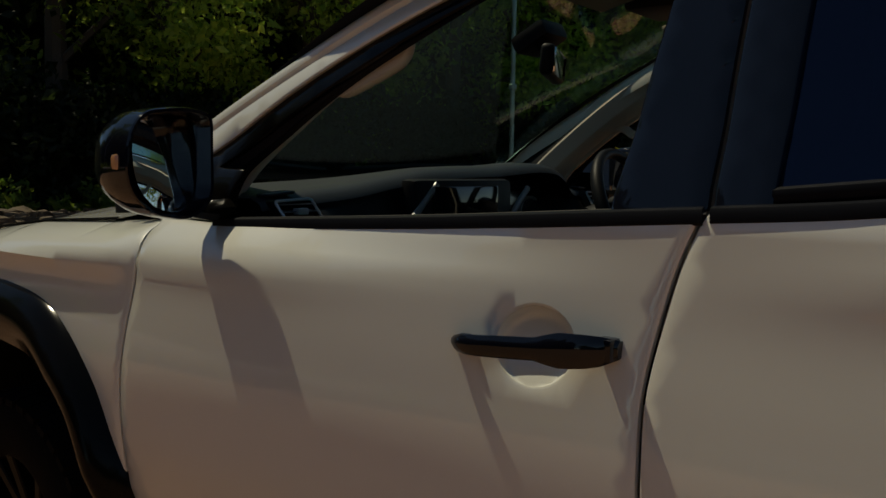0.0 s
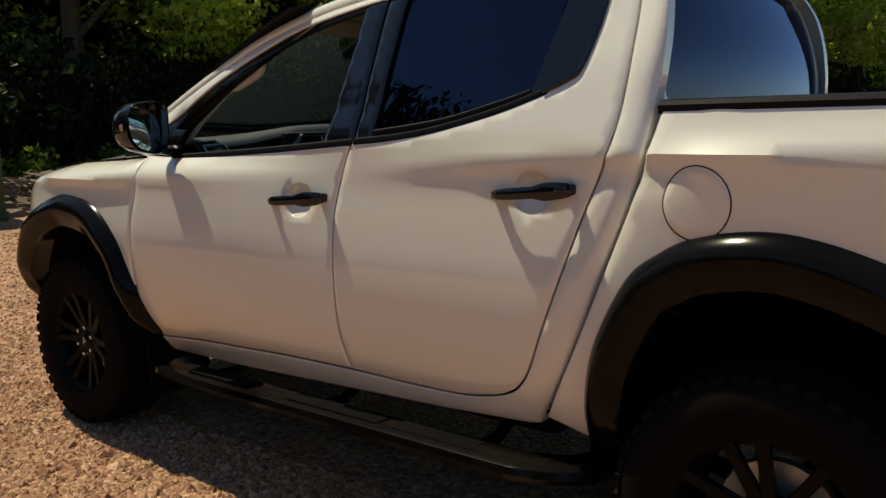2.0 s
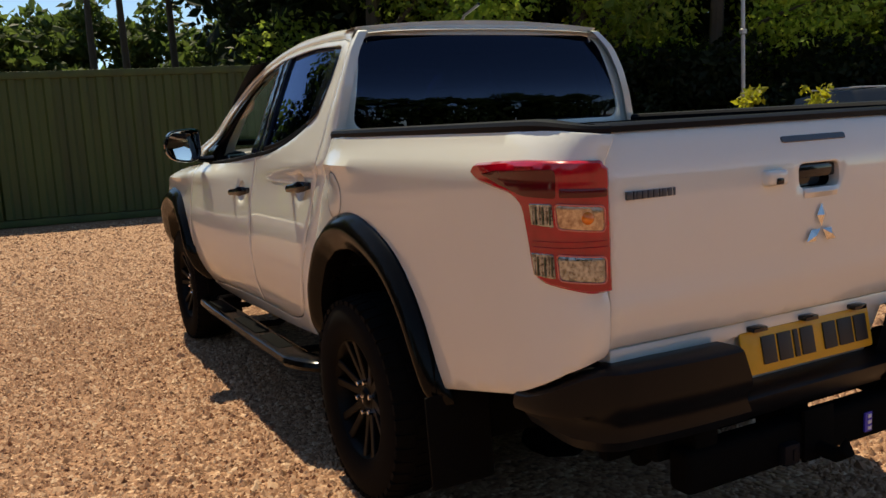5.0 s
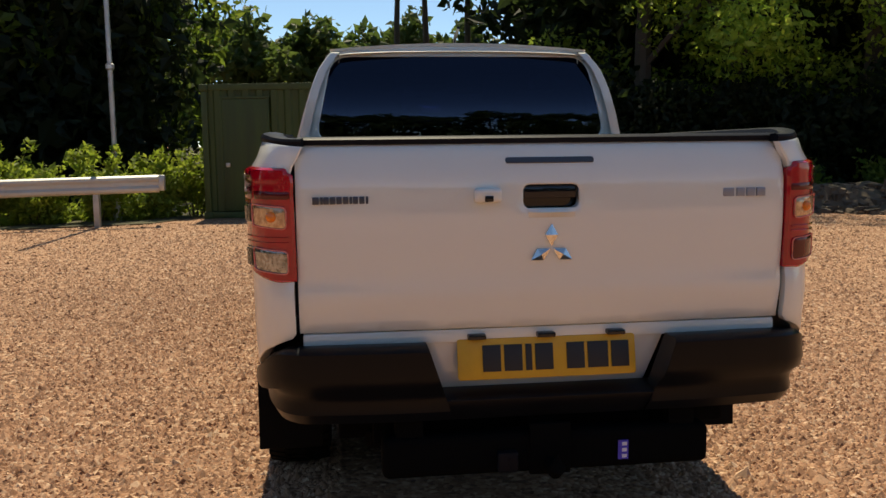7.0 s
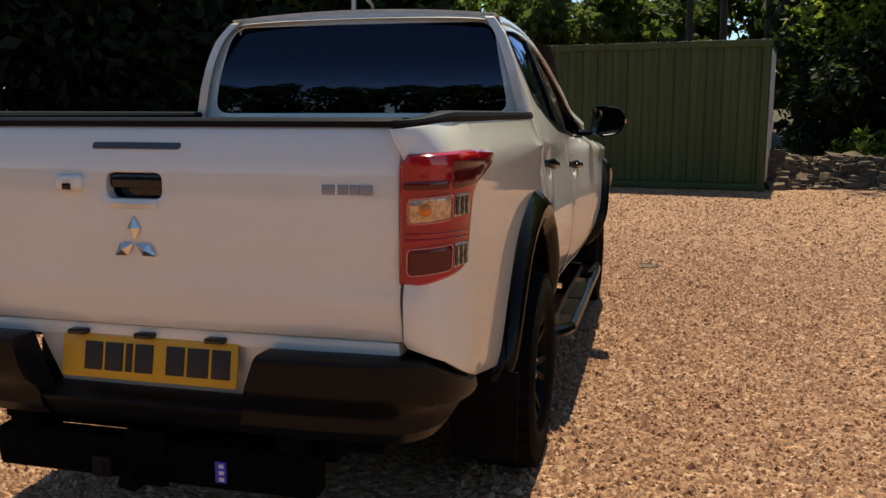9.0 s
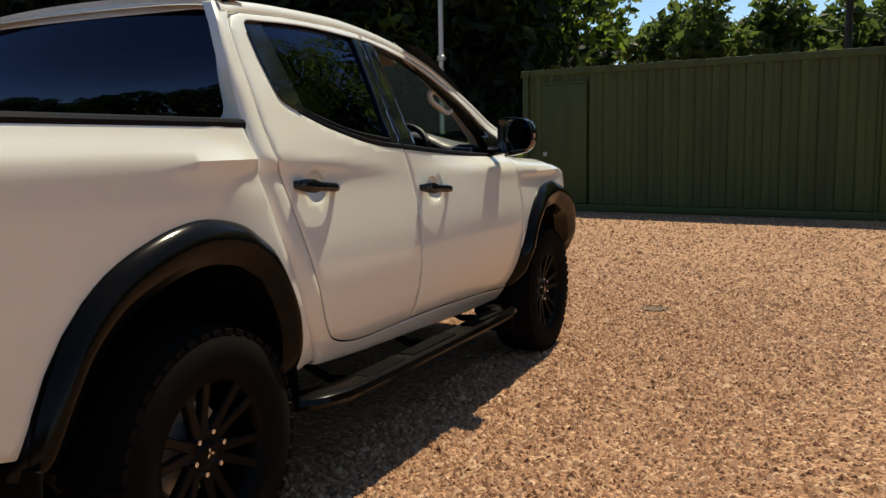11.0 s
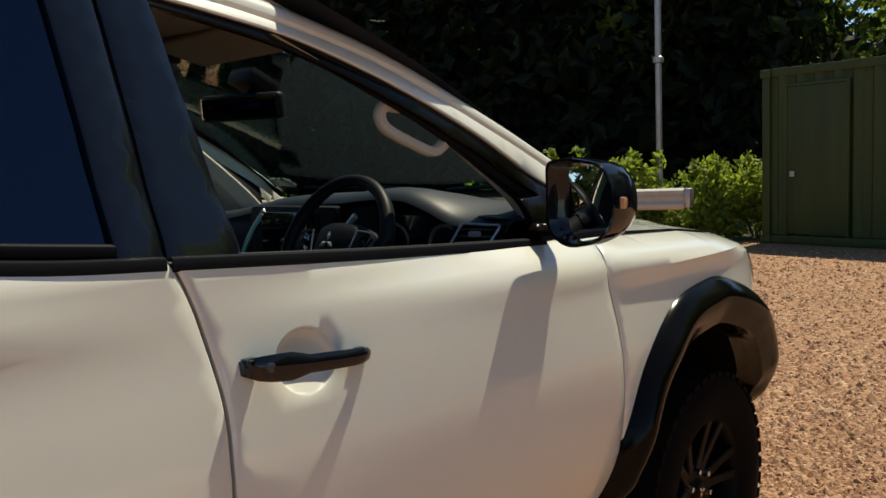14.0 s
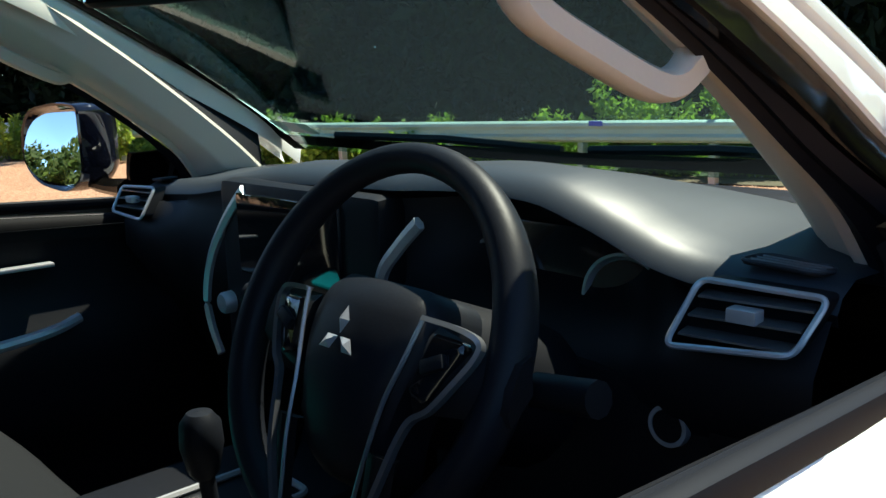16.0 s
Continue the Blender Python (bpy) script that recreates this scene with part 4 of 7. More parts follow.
# ---- wheels ----
def wheel(m):
    """An alloy wheel with its tyre; the outer face looks along +x."""
    w = new("wheel")
    w.parent = truck
    prof = [(0.218, -0.11), (0.232, -0.122), (0.30, -0.126), (0.345, -0.118), (0.366, -0.098), (0.374, -0.06), (0.375, 0.0), (0.374, 0.06), (0.366, 0.098), (0.345, 0.118), (0.30, 0.126), (0.255, 0.124), (0.232, 0.116), (0.218, 0.105)]
    part("tyre", lathe(prof, 64), RUBBER, w)
    lug = None
    for i in range(44):
        a = 2 * math.pi * i / 44
        for k, (x0, x1, da) in enumerate(((0.055, 0.118, 0.0), (-0.03, 0.045, 0.5), (-0.118, -0.055, 0.0))):
            b = block(x0, x1, -0.017, 0.017, 0.366 if k != 1 else 0.370, 0.3785)
            for v in b.verts:
                if v.co.z < 0.372 and abs(v.co.x) > 0.10:
                    v.co.z = 0.350
                elif v.co.z > 0.376 and abs(v.co.x) > 0.10:
                    v.co.z = 0.366
            moved(b, Matrix.Rotation(a + da * 2 * math.pi / 44, 4, "X"))
            me = bpy.data.meshes.new("lug")
            b.to_mesh(me)
            b.free()
            if lug is None:
                lug = bmesh.new()
            lug.from_mesh(me)
            bpy.data.meshes.remove(me)
    part("tread", lug, RUBBER, w, smooth=False)
    rim = lathe([(0.219, -0.10), (0.205, -0.09), (0.195, 0.0), (0.203, 0.075), (0.214, 0.096), (0.222, 0.108), (0.228, 0.112), (0.220, 0.098)], 48)
    part("rim", rim, RIM_BLACK, w, "black alloy rim")
    disc = lathe([(0.0, 0.0), (0.14, 0.0), (0.145, -0.02)], 32)
    part("brake_disc", disc, DULL_STEEL, w)
    for i in range(6):
        a = 2 * math.pi * i / 6
        b = bmesh.new()
        for sgn in (1, -1):
            rows = []
            for r, hw, x, off in ((0.045, 0.016, 0.066, 0.010), (0.09, 0.013, 0.072, 0.018), (0.15, 0.011, 0.084, 0.030), (0.215, 0.013, 0.098, 0.042)):
                c = sgn * off
                rows.append([(x, c - hw, r), (x - 0.004, c - hw - 0.004, r), (x - 0.03, c - hw, r), (x - 0.03, c + hw, r), (x - 0.004, c + hw + 0.004, r), (x, c + hw, r)])
            b = join(b, rows_mesh(rows, close_v=True))
        moved(b, Matrix.Rotation(a, 4, "X"))
        part("spoke", b, RIM_BLACK, w)
        nut = moved(lathe([(0.0, 0.086), (0.008, 0.085), (0.0105, 0.078), (0.0105, 0.06)], 8), Matrix.Rotation(a + 0.52, 4, "X") @ Matrix.Translation((0, 0, 0.062)))
        part("wheel_nut", nut, STEEL, w, "chrome wheel nut")
    hub = lathe([(0.0, 0.082), (0.026, 0.081), (0.033, 0.076), (0.040, 0.068), (0.078, 0.064), (0.082, 0.05), (0.05, 0.03)], 28)
    part("hub_cap", hub, RIM_BLACK, w)
    em = bmesh.new()
    for k in (90, 210, 330):
        u = Vector((0, math.cos(radians(k)), math.sin(radians(k))))
        v = Vector((0, -u.z, u.y))
        p = [Vector((0.084, 0, 0)) + u * 0.001, Vector((0.084, 0, 0)) + u * 0.010 + v * 0.005, Vector((0.084, 0, 0)) + u * 0.019, Vector((0.084, 0, 0)) + u * 0.010 - v * 0.005]
        em.faces.new([em.verts.new(q) for q in p])
    bmesh.ops.recalc_face_normals(em, faces=em.faces)
    part("hub_emblem", em, STEEL, w, smooth=False)
    w.matrix_basis = m
    return w


first_wheel = wheel(pose(0.762, 0.0, 0.375, 14, 0, 0))
for x, y, rz, rx in ((0.762, 3.0, 0, 40), (-0.762, 0.0, 180, 75), (-0.762, 3.0, 180, 22)):
    m = pose(x, y, 0.375, 0, 0, rz) @ pose(0, 0, 0, rx, 0, 0)
    copy_thing(first_wheel, m)


# ---- wheel-arch flares ----
def flare(s, path, wide, out, name="arch_flare"):
    """A band round the arch: path (y, z) is its outer edge, with the way to the wheel centre as its depth."""
    P = spline([(a, b, 0) for a, b in path], 7)
    n = len(P)
    rows = []
    for i, p in enumerate(P):
        t = (P[min(i + 1, n - 1)] - P[max(i - 1, 0)]).normalized()
        nv = Vector((-t.y, t.x, 0))
        if nv.dot(Vector((path[0][0] * 0.5 + path[-1][0] * 0.5, 0.45, 0)) - p) < 0:
            nv = -nv
        f = i / (n - 1)
        k = (0.75 + 0.25 * math.sin(f * math.pi)) * (0.70 + 0.30 * ease((1.0 - abs(2 * f - 1)) / 0.10))
        base = min(half(min(p.x, 3.05), min(p.y, 1.06)), 0.905)
        if p.x > 3.05:
            base -= 0.100 * ((p.x - 3.05) / 0.57) ** 2.2
        row = []
        for d, o in ((-0.004, -0.012), (0.0, 0.004), (0.010, 0.020), (0.024, 0.034), (0.040, out * 0.92), (0.055, out), (0.075, out - 0.003), (wide * 0.8, out - 0.020), (wide, out - 0.034), (wide + 0.004, out - 0.045), (wide + 0.002, -0.07), (wide - 0.004, -0.30)):
            q = p + nv * d * k
            row.append((s * (base + o * (0.8 + 0.2 * k) * (0.45 + 0.55 * ease(min(f, 1 - f) / 0.10))), q.x, q.y))
        rows.append(row)
    band = part(name, face_out(rows_mesh([r[:-1] for r in rows]), (s, 0, 0.3)), BLACK_FLARE, truck, "satin black wheel-arch flare")
    part("inner_lip", rows_mesh([r[-2:] for r in rows]), BLACK_MATT, band)
    return band


for s in (1, -1):
    flare(s, REAR_ARCH, 0.130, 0.052)
    flare(s, FRONT_ARCH, 0.135, 0.054)
    part("mud_flap", moved(block(-0.11, 0.11, -0.006, 0.006, -0.17, 0.12, 0.004), pose(s * 0.77, -0.60, 0.42, -4, 0, 0)), RUBBER, truck, "black rubber mud flap")
    part("mud_flap", moved(block(-0.10, 0.10, -0.006, 0.006, -0.12, 0.12, 0.004), pose(s * 0.735, 2.50, 0.33, -4, 0, 0)), RUBBER, truck, "black rubber mud flap")
    # side step
    path = spline([(s * 0.70, 2.36, 0.36), (s * 0.82, 2.32, 0.372), (s * 0.875, 2.22, 0.378), (s * 0.88, 1.5, 0.382), (s * 0.88, 0.75, 0.386), (s * 0.872, 0.62, 0.388), (s * 0.82, 0.52, 0.386), (s * 0.72, 0.48, 0.38)], 6)
    sec = [(0.055, -0.024), (0.066, -0.006), (0.060, 0.014), (0.040, 0.024), (-0.040, 0.024), (-0.060, 0.014), (-0.066, -0.006), (-0.055, -0.024)]
    step = part("side_step", sweep(path, sec), BLACK_FLARE, truck, "black side step below the doors")
    for y0, y1 in ((0.78, 1.08), (1.14, 1.55), (1.75, 2.10)):
        part("tread_strip", block(s * 0.885 - 0.035, s * 0.885 + 0.035, y0, y1, 0.404, 0.412, 0.003), BLACK_MATT, step)
    for y in (0.85, 1.5, 2.1):
        part("step_bracket", tube([(s * 0.46, y, 0.46), (s * 0.70, y, 0.36), (s * 0.86, y, 0.37)], 0.018, 8), BLACK_MATT, step)
# fuel flap
flap = [(0.192 + 0.083 * math.cos(a), 1.112 + 0.086 * math.sin(a)) for a in np.linspace(0, 2 * math.pi, 40, endpoint=False)]
groove = rows_mesh([[bed_place(-1)(0.192 + (0.083 + d) * math.cos(a), 1.112 + (0.086 + d) * math.sin(a), l) for a in np.linspace(0, 2 * math.pi, 48, endpoint=False)] for d, l in ((-0.0022, 0.0012), (0.0022, 0.0012))], close_v=True)
part("fuel_flap", sheet(flap, lambda y, z, l: bed_place(-1)(y, z, l + 0.0025), step=0.02, roll=0.003, drop=0.002, depth=0.004), PAINT, truck, "round white fuel flap")
part("fuel_flap_seam", groove, BLACK_MATT, truck)


# ---- door furniture ----
def door_handle(s, y0, y1, z0, z1, parent):
    """A grip bar over a hollow cup."""
    n = 14
    rows = []
    for i in range(n + 1):
        f = i / n
        y = y0 + (y1 - y0) * f
        z = z0 + (z1 - z0) * f
        w = half(y, z)
        lift = 0.030 * (1 - (2 * f - 1) ** 6) + 0.004
        hz = 0.0225 - 0.0085 * ease((f - 0.30) / 0.12) + 0.002 * math.sin(f * math.pi)
        hz *= 0.55 + 0.45 * (1 - abs(2 * f - 1) ** 8)
        th = 0.010
        rows.append([(s * (w + lift + th * c), y, z + hz * d) for c, d in ((-1, -0.8), (0.3, -1.0), (0.85, -0.6), (1.0, 0.0), (0.85, 0.6), (0.3, 1.0), (-1, 0.8))])
    bm = rows_mesh(rows, close_v=True, caps=True)
    h = part("door_handle", bm, BLACK_GLOSS, parent, "gloss black door handle")
    if s > 0 and y0 > 1:
        x0 = half(y0, z0) + 0.043
        part("key_lock", moved(lathe([(0.0, 0.001), (0.007, 0.001), (0.0085, 0.0), (0.009, -0.006)], 18, "z"), pose(x0 - 0.002, y0 + 0.034, z0, 0, 90, 0)), BADGE_DARK, h, "round steel key lock")
    for ya, yb, zc, hz in ((y0 + 0.004, y0 + 0.030, z0, 0.015), (y1 - 0.028, y1 - 0.006, z1, 0.011)):
        b = block(0, 0.03, ya, yb, zc - hz, zc + hz, 0.004)
        for v in b.verts:
            v.co.x = s * (half(y0, z0) - 0.004 + v.co.x)
        part("handle_post", b, BLACK_GLOSS, h)


def handle_cup(s, yc, zc, parent):
    """The scooped hollow behind the grip."""
    rows = []
    for k, dep in ((1.0, 0.004), (0.985, 0.010), (0.92, 0.019), (0.80, 0.026), (0.62, 0.031), (0.42, 0.034), (0.2, 0.035), (0.03, 0.035)):
        # the lower lip is a shallow ramp, the upper part a deep hollow
        rows.append([(s * (half(y, z) - min(dep, 0.003 + 0.55 * max(0.0, z - zc + 0.056))), y, z) for y, z in cup_rim(yc, zc, k)])
    part("handle_cup", face_out(rows_mesh(rows, close_v=True), (s, 0, 0)), PAINT, parent)


for s in (1, -1):
    f, r = DOORS[s]
    door_handle(s, 1.432, 1.688, 1.074, 1.056, f)
    handle_cup(s, 1.562, 1.062, f)
    handle_cup(s, 0.655, 1.118, r)
    door_handle(s, 0.522, 0.778, 1.131, 1.109, r)

# belt trims, glass and pillar covers
for s in (1, -1):
    f, r = DOORS[s]
    path = [(s * (half(y, z) + 0.001), y, z) for y, z in S2([(2.30, 1.194), (1.80, 1.221), (1.343, 1.252)], 14)]
    sec = [(-0.012, -0.012), (-0.001, -0.012), (0.0022, -0.008), (0.0020, 0.002), (-0.001, 0.009), (-0.008, 0.012), (-0.016, 0.011)]
    sec = [(-a * (1 if s > 0 else -1), b) for a, b in sec]
    part("belt_trim", sweep(path, sec), BLACK_SATIN, f, "black rubber belt strip")
    path = [(s * (half(y, z) - 0.013), y, z - 0.002) for y, z in S2([(2.28, 1.200), (1.80, 1.226), (1.46, 1.249)], 14)]
    part("window_seal", sweep(path, ring(0.006, 8, 0.010)), BLACK_SATIN, f, "inner rubber window seal")
    path = [(s * (half(y, z) + 0.001), y, z) for y, z in S2([(1.333, 1.253), (1.16, 1.266), (1.00, 1.288), (0.798, 1.334), (0.640, 1.385)], 10)]
    part("belt_trim", sweep(path, sec), BLACK_SATIN, r, "black rubber belt strip")
    path = [(s * (half(y, z) + 0.000), y, z) for y, z in S2([(0.655, 1.384), (0.580, 1.414), (0.549, 1.445), (0.524, 1.54), (0.511, 1.648)], 10)]
    part("quarter_trim", sweep(path, ring(0.007, 8)), BLACK_GLOSS, r)
    path = [(s * (half(y, z) - 0.020), y, z + 0.016) for y, z in S2([(1.27, 1.262), (1.00, 1.293), (0.798, 1.339), (0.70, 1.366)], 10)]
    part("window_seal", sweep(path, ring(0.008, 8, 0.011)), BLACK_SATIN, r)
    # rear glass with its fixed quarter pane
    o = [(1.30, 1.252)] + S2([(1.262, 1.256), (1.042, 1.280), (0.798, 1.330), (0.690, 1.362)]) + [(0.640, 1.714), (0.70, 1.716), (0.916, 1.722), (1.29, 1.716)]
    part("door_glass", pane(face_out(sheet(dense(o, 0.04), lambda y, z, l, s=s: (s * (half(y, z) - 0.020 + l), y, z), step=0.06, roll=0, depth=0), (s, 0, 0.2))), DARK_GLASS, r, "dark tinted door glass")
    o = [(0.705, 1.366), (0.58, 1.41), (0.545, 1.44), (0.52, 1.54), (0.502, 1.66), (0.53, 1.70), (0.625, 1.712)]
    part("quarter_glass", sheet(dense(o, 0.04), lambda y, z, l, s=s: (s * (half(y, z) - 0.012 + l), y, z), step=0.05, roll=0.003, depth=0.004), BLACK_GLOSS, r, "black quarter panel behind the rear door glass")
    # black pillar covers on both doors
    o = [(1.333, 1.258), (1.262, 1.263), (1.258, 1.40), (1.256, 1.55), (1.252, 1.718), (1.333, 1.716)]
    part("pillar_cover", sheet(dense(o, 0.03), lambda y, z, l, s=s: (s * (half(y, z) - 0.006 + l), y, z), step=0.03), BLACK_GLOSS, r, "gloss black pillar cover")
    o = [(1.341, 1.258), (1.474, 1.248), (1.460, 1.40), (1.446, 1.55), (1.437, 1.702), (1.341, 1.714)]
    part("pillar_cover", sheet(dense(o, 0.03), lambda y, z, l, s=s: (s * (half(y, z) - 0.006 + l), y, z), step=0.03), BLACK_GLOSS, f, "gloss black pillar cover")
    # black window frame and mirror sail on the front door
    top = S2(FRAME_TOP)
    low = [(a - 0.014 - 0.018 * ease((a - 1.5) / 0.9), b - 0.018 - 0.018 * ease((a - 1.45) / 0.9)) for a, b in top if a < 2.40]
    o = top + [(2.53, 1.208), (2.28, 1.206), (2.27, 1.30)] + low[::-1]
    part("window_frame", sheet(dense(o, 0.025), lambda y, z, l, s=s: (s * (half(y, z) - 0.008 + l), y, z), step=0.03, depth=0.020), BLACK_FLARE, f, "black window frame")


# ---- door mirrors ----
def mirror(s):
    """A door mirror: housing drawn forward to a dome, open towards the rear, its glass aimed at the driver."""
    m = new("door_mirror")
    m.parent = DOORS[s][0]
    cx, cy, cz = s * 0.958, 2.195, 1.298 if s > 0 else 1.312
    tilt = 0.55 if s < 0 else 0.32
    # outline seen from behind: a runs outwards, b upwards
    outline = rounded([(-0.100, -0.070), (-0.040, -0.104), (0.062, -0.086), (0.108, -0.040), (0.106, 0.035), (0.072, 0.082), (-0.030, 0.096), (-0.100, 0.088)], [0.03, 0.04, 0.05, 0.04, 0.04, 0.05, 0.05, 0.02], 4)

    def lay(k, back, swing):
        return [(cx + s * (a * k + 0.018 * max(0.0, back) * 8 * 0.125), cy + back - swing * a * k, cz + b * k) for a, b in outline]
    rows = [lay(k, d, 0.26 * (1 - d / 0.16)) for d, k in ((0.0, 1.0), (0.03, 1.015), (0.062, 0.985), (0.09, 0.89), (0.112, 0.70), (0.124, 0.42), (0.128, 0.05))]
    part("housing", face_out(rows_mesh(rows, close_v=True), (0, 1, 0)), BLACK_GLOSS, m, "gloss black mirror housing")
    part("mirror_frame", rows_mesh([lay(1.0, 0.0, 0.26), lay(0.985, -0.004, 0.26), lay(0.93, -0.002, 0.26), lay(0.885, 0.012, 0.28), lay(0.87, 0.030, 0.30)], close_v=True), BLACK_GLOSS, m)
    disc = []
    for k in (0.875, 0.5, 0.02):
        disc.append([(x, y - 0.004 * (1 - k * k) + (0.17 if s < 0 else 0.03) * (z - cz), z) for x, y, z in lay(k, 0.024, tilt)])
    part("mirror_glass", face_out(rows_mesh(disc, close_v=True, caps=True), (0, -1, 0)), MIRROR, m, "silvered mirror glass")
    sig = block(-0.010, 0.012, 0.004, 0.052, -0.013, 0.013, 0.006, 2)
    moved(sig, Matrix.Translation((cx + s * 0.106, cy - 0.014, cz - 0.002)) @ Matrix.Rotation(s * 0.30, 4, "Z"))
    part("turn_signal", sig, SIGNAL_LENS, m, "pale amber turn signal lens")
    # broad foot between the door's corner and the housing
    rows = []
    for f, y0, y1, z0, z1 in ((0.0, 2.255, 2.330, 1.203, 1.244), (0.5, 2.250, 2.310, 1.205, 1.242), (1.0, 2.235, 2.290, 1.212, 1.248)):
        x = s * (0.778 + (abs(cx) - 0.075 - 0.778) * f)
        rows.append([(x, y0, z0 + 0.012), (x, y0 + 0.015, z0), (x, y1 - 0.02, z0), (x, y1, z0 + 0.02), (x, y1 - 0.01, z1 - 0.015), (x, y1 - 0.04, z1), (x, y0 + 0.02, z1), (x, y0, z1 - 0.015)])
    part("mirror_foot", rows_mesh(rows, close_v=True, caps=True), BLACK_FLARE, m)
    return m


SIGNAL_LENS = material("signal_lens", (0.78, 0.40, 0.20), rough=0.15, coat=0.8, grain=0.4, scale=150)
for s in (1, -1):
    mirror(s)
part("aerial", tube([(0.0, 0.62, 1.79), (0.0, 0.58, 1.83), (0.0, 0.45, 1.86)], 0.008, 6), BLACK_GLOSS, truck)


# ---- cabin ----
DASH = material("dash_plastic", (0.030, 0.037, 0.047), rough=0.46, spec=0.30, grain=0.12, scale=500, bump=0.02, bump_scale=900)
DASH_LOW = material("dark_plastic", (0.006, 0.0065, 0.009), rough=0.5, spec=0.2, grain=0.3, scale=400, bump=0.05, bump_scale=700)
LEATHER = material("black_leather", (0.008, 0.0092, 0.013), rough=0.48, spec=0.17, grain=0.35, scale=300, bump=0.03, bump_scale=420)
SILL_LEATHER = material("sill_leather", (0.012, 0.0112, 0.0118), rough=0.66, spec=0.05, grain=0.4, scale=220, bump=0.12, bump_scale=420)
SEAT = material("grey_seat_fabric", (0.013, 0.0138, 0.0155), rough=0.75, spec=0.10, grain=0.4, scale=260, bump=0.2, bump_scale=600)
BEZEL = material("satin_bezel", (0.22, 0.225, 0.24), rough=0.35, metal=0.8)
LINING = material("beige_lining", (0.24, 0.205, 0.165), rough=0.85, grain=0.15, scale=220, bump=0.08, bump_scale=500)
PILLAR = material("pale_pillar_trim", (0.62, 0.58, 0.51), rough=0.6, grain=0.1, scale=300, bump=0.05, bump_scale=600)
SILVER = material("silver_plastic", (0.46, 0.46, 0.48), rough=0.32, metal=0.45)
SCREEN = material("screen_glass", (0.006, 0.007, 0.009), rough=0.06, coat=0.5)
PALE = material("pale_paper", (0.70, 0.69, 0.64), rough=0.6, grain=0.15, scale=60)
DIAL = material("gauge_face", (0.012, 0.012, 0.014), rough=0.2, coat=0.6)


def bump1(x, c, w):
    return math.exp(-((x - c) / w) ** 4)


# dashboard: a soft top with a hood over the gauges and one over the screen
_dash_top = curve1([(-0.70, 1.240), (-0.60, 1.250), (-0.45, 1.262), (-0.30, 1.284), (-0.15, 1.303), (0.0, 1.309), (0.12, 1.312), (0.22, 1.320), (0.30, 1.324), (0.38, 1.320), (0.46, 1.295), (0.53, 1.260), (0.57, 1.251), (0.63, 1.249), (0.70, 1.242)])
rows = []
for i in range(71):
    x = -0.70 + 1.40 * i / 70
    e = (abs(x) / 0.70) ** 4
    h = _dash_top(x)
    up = h - 1.244
    yf = 2.77 - 0.20 * (x / 0.70) ** 2
    yr = 2.262 + 0.012 * e - 0.030 * bump1(x, 0.33, 0.19) - 0.015 * bump1(x, -0.06, 0.20)
    rec = bump1(x, 0.33, 0.185)
    sd = bump1(abs(x), 0.64, 0.12)
    rows.append([(x, yf, 1.256 - 0.012 * e), (x, 2.58 - 0.03 * e, 1.264 - 0.008 * e + up * 0.25), (x, 2.46 - 0.02 * e, 1.258 + up * 0.62), (x, yr + 0.10, h - 0.001 + 0.006 * (1 - e)), (x, yr + 0.035, h + 0.002), (x, yr + 0.008, h - 0.010), (x, yr, h - 0.024),
                 (x, yr + 0.004 + 0.13 * rec, h - 0.036 - 0.006 * rec), (x, yr - 0.002 - 0.010 * sd + 0.14 * rec, 1.215), (x, yr - 0.008 - 0.036 * sd + 0.12 * rec, 1.17), (x, yr - 0.010 - 0.036 * sd + 0.03 * rec, 1.12), (x, yr + 0.010 - 0.015 * sd, 1.06), (x, yr + 0.05, 0.98), (x, yr + 0.11, 0.88), (x, yr + 0.20, 0.72)])
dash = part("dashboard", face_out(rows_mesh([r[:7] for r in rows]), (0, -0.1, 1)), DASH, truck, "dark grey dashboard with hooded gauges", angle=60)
# the face below the lip is coloured darker than the top
part("dash_face", face_out(rows_mesh([r[6:] for r in rows]), (0, -1, 0)), DASH_LOW, dash, "lower dashboard face, darker than the top", angle=60)
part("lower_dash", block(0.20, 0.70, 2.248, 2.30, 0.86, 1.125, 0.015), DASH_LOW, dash)


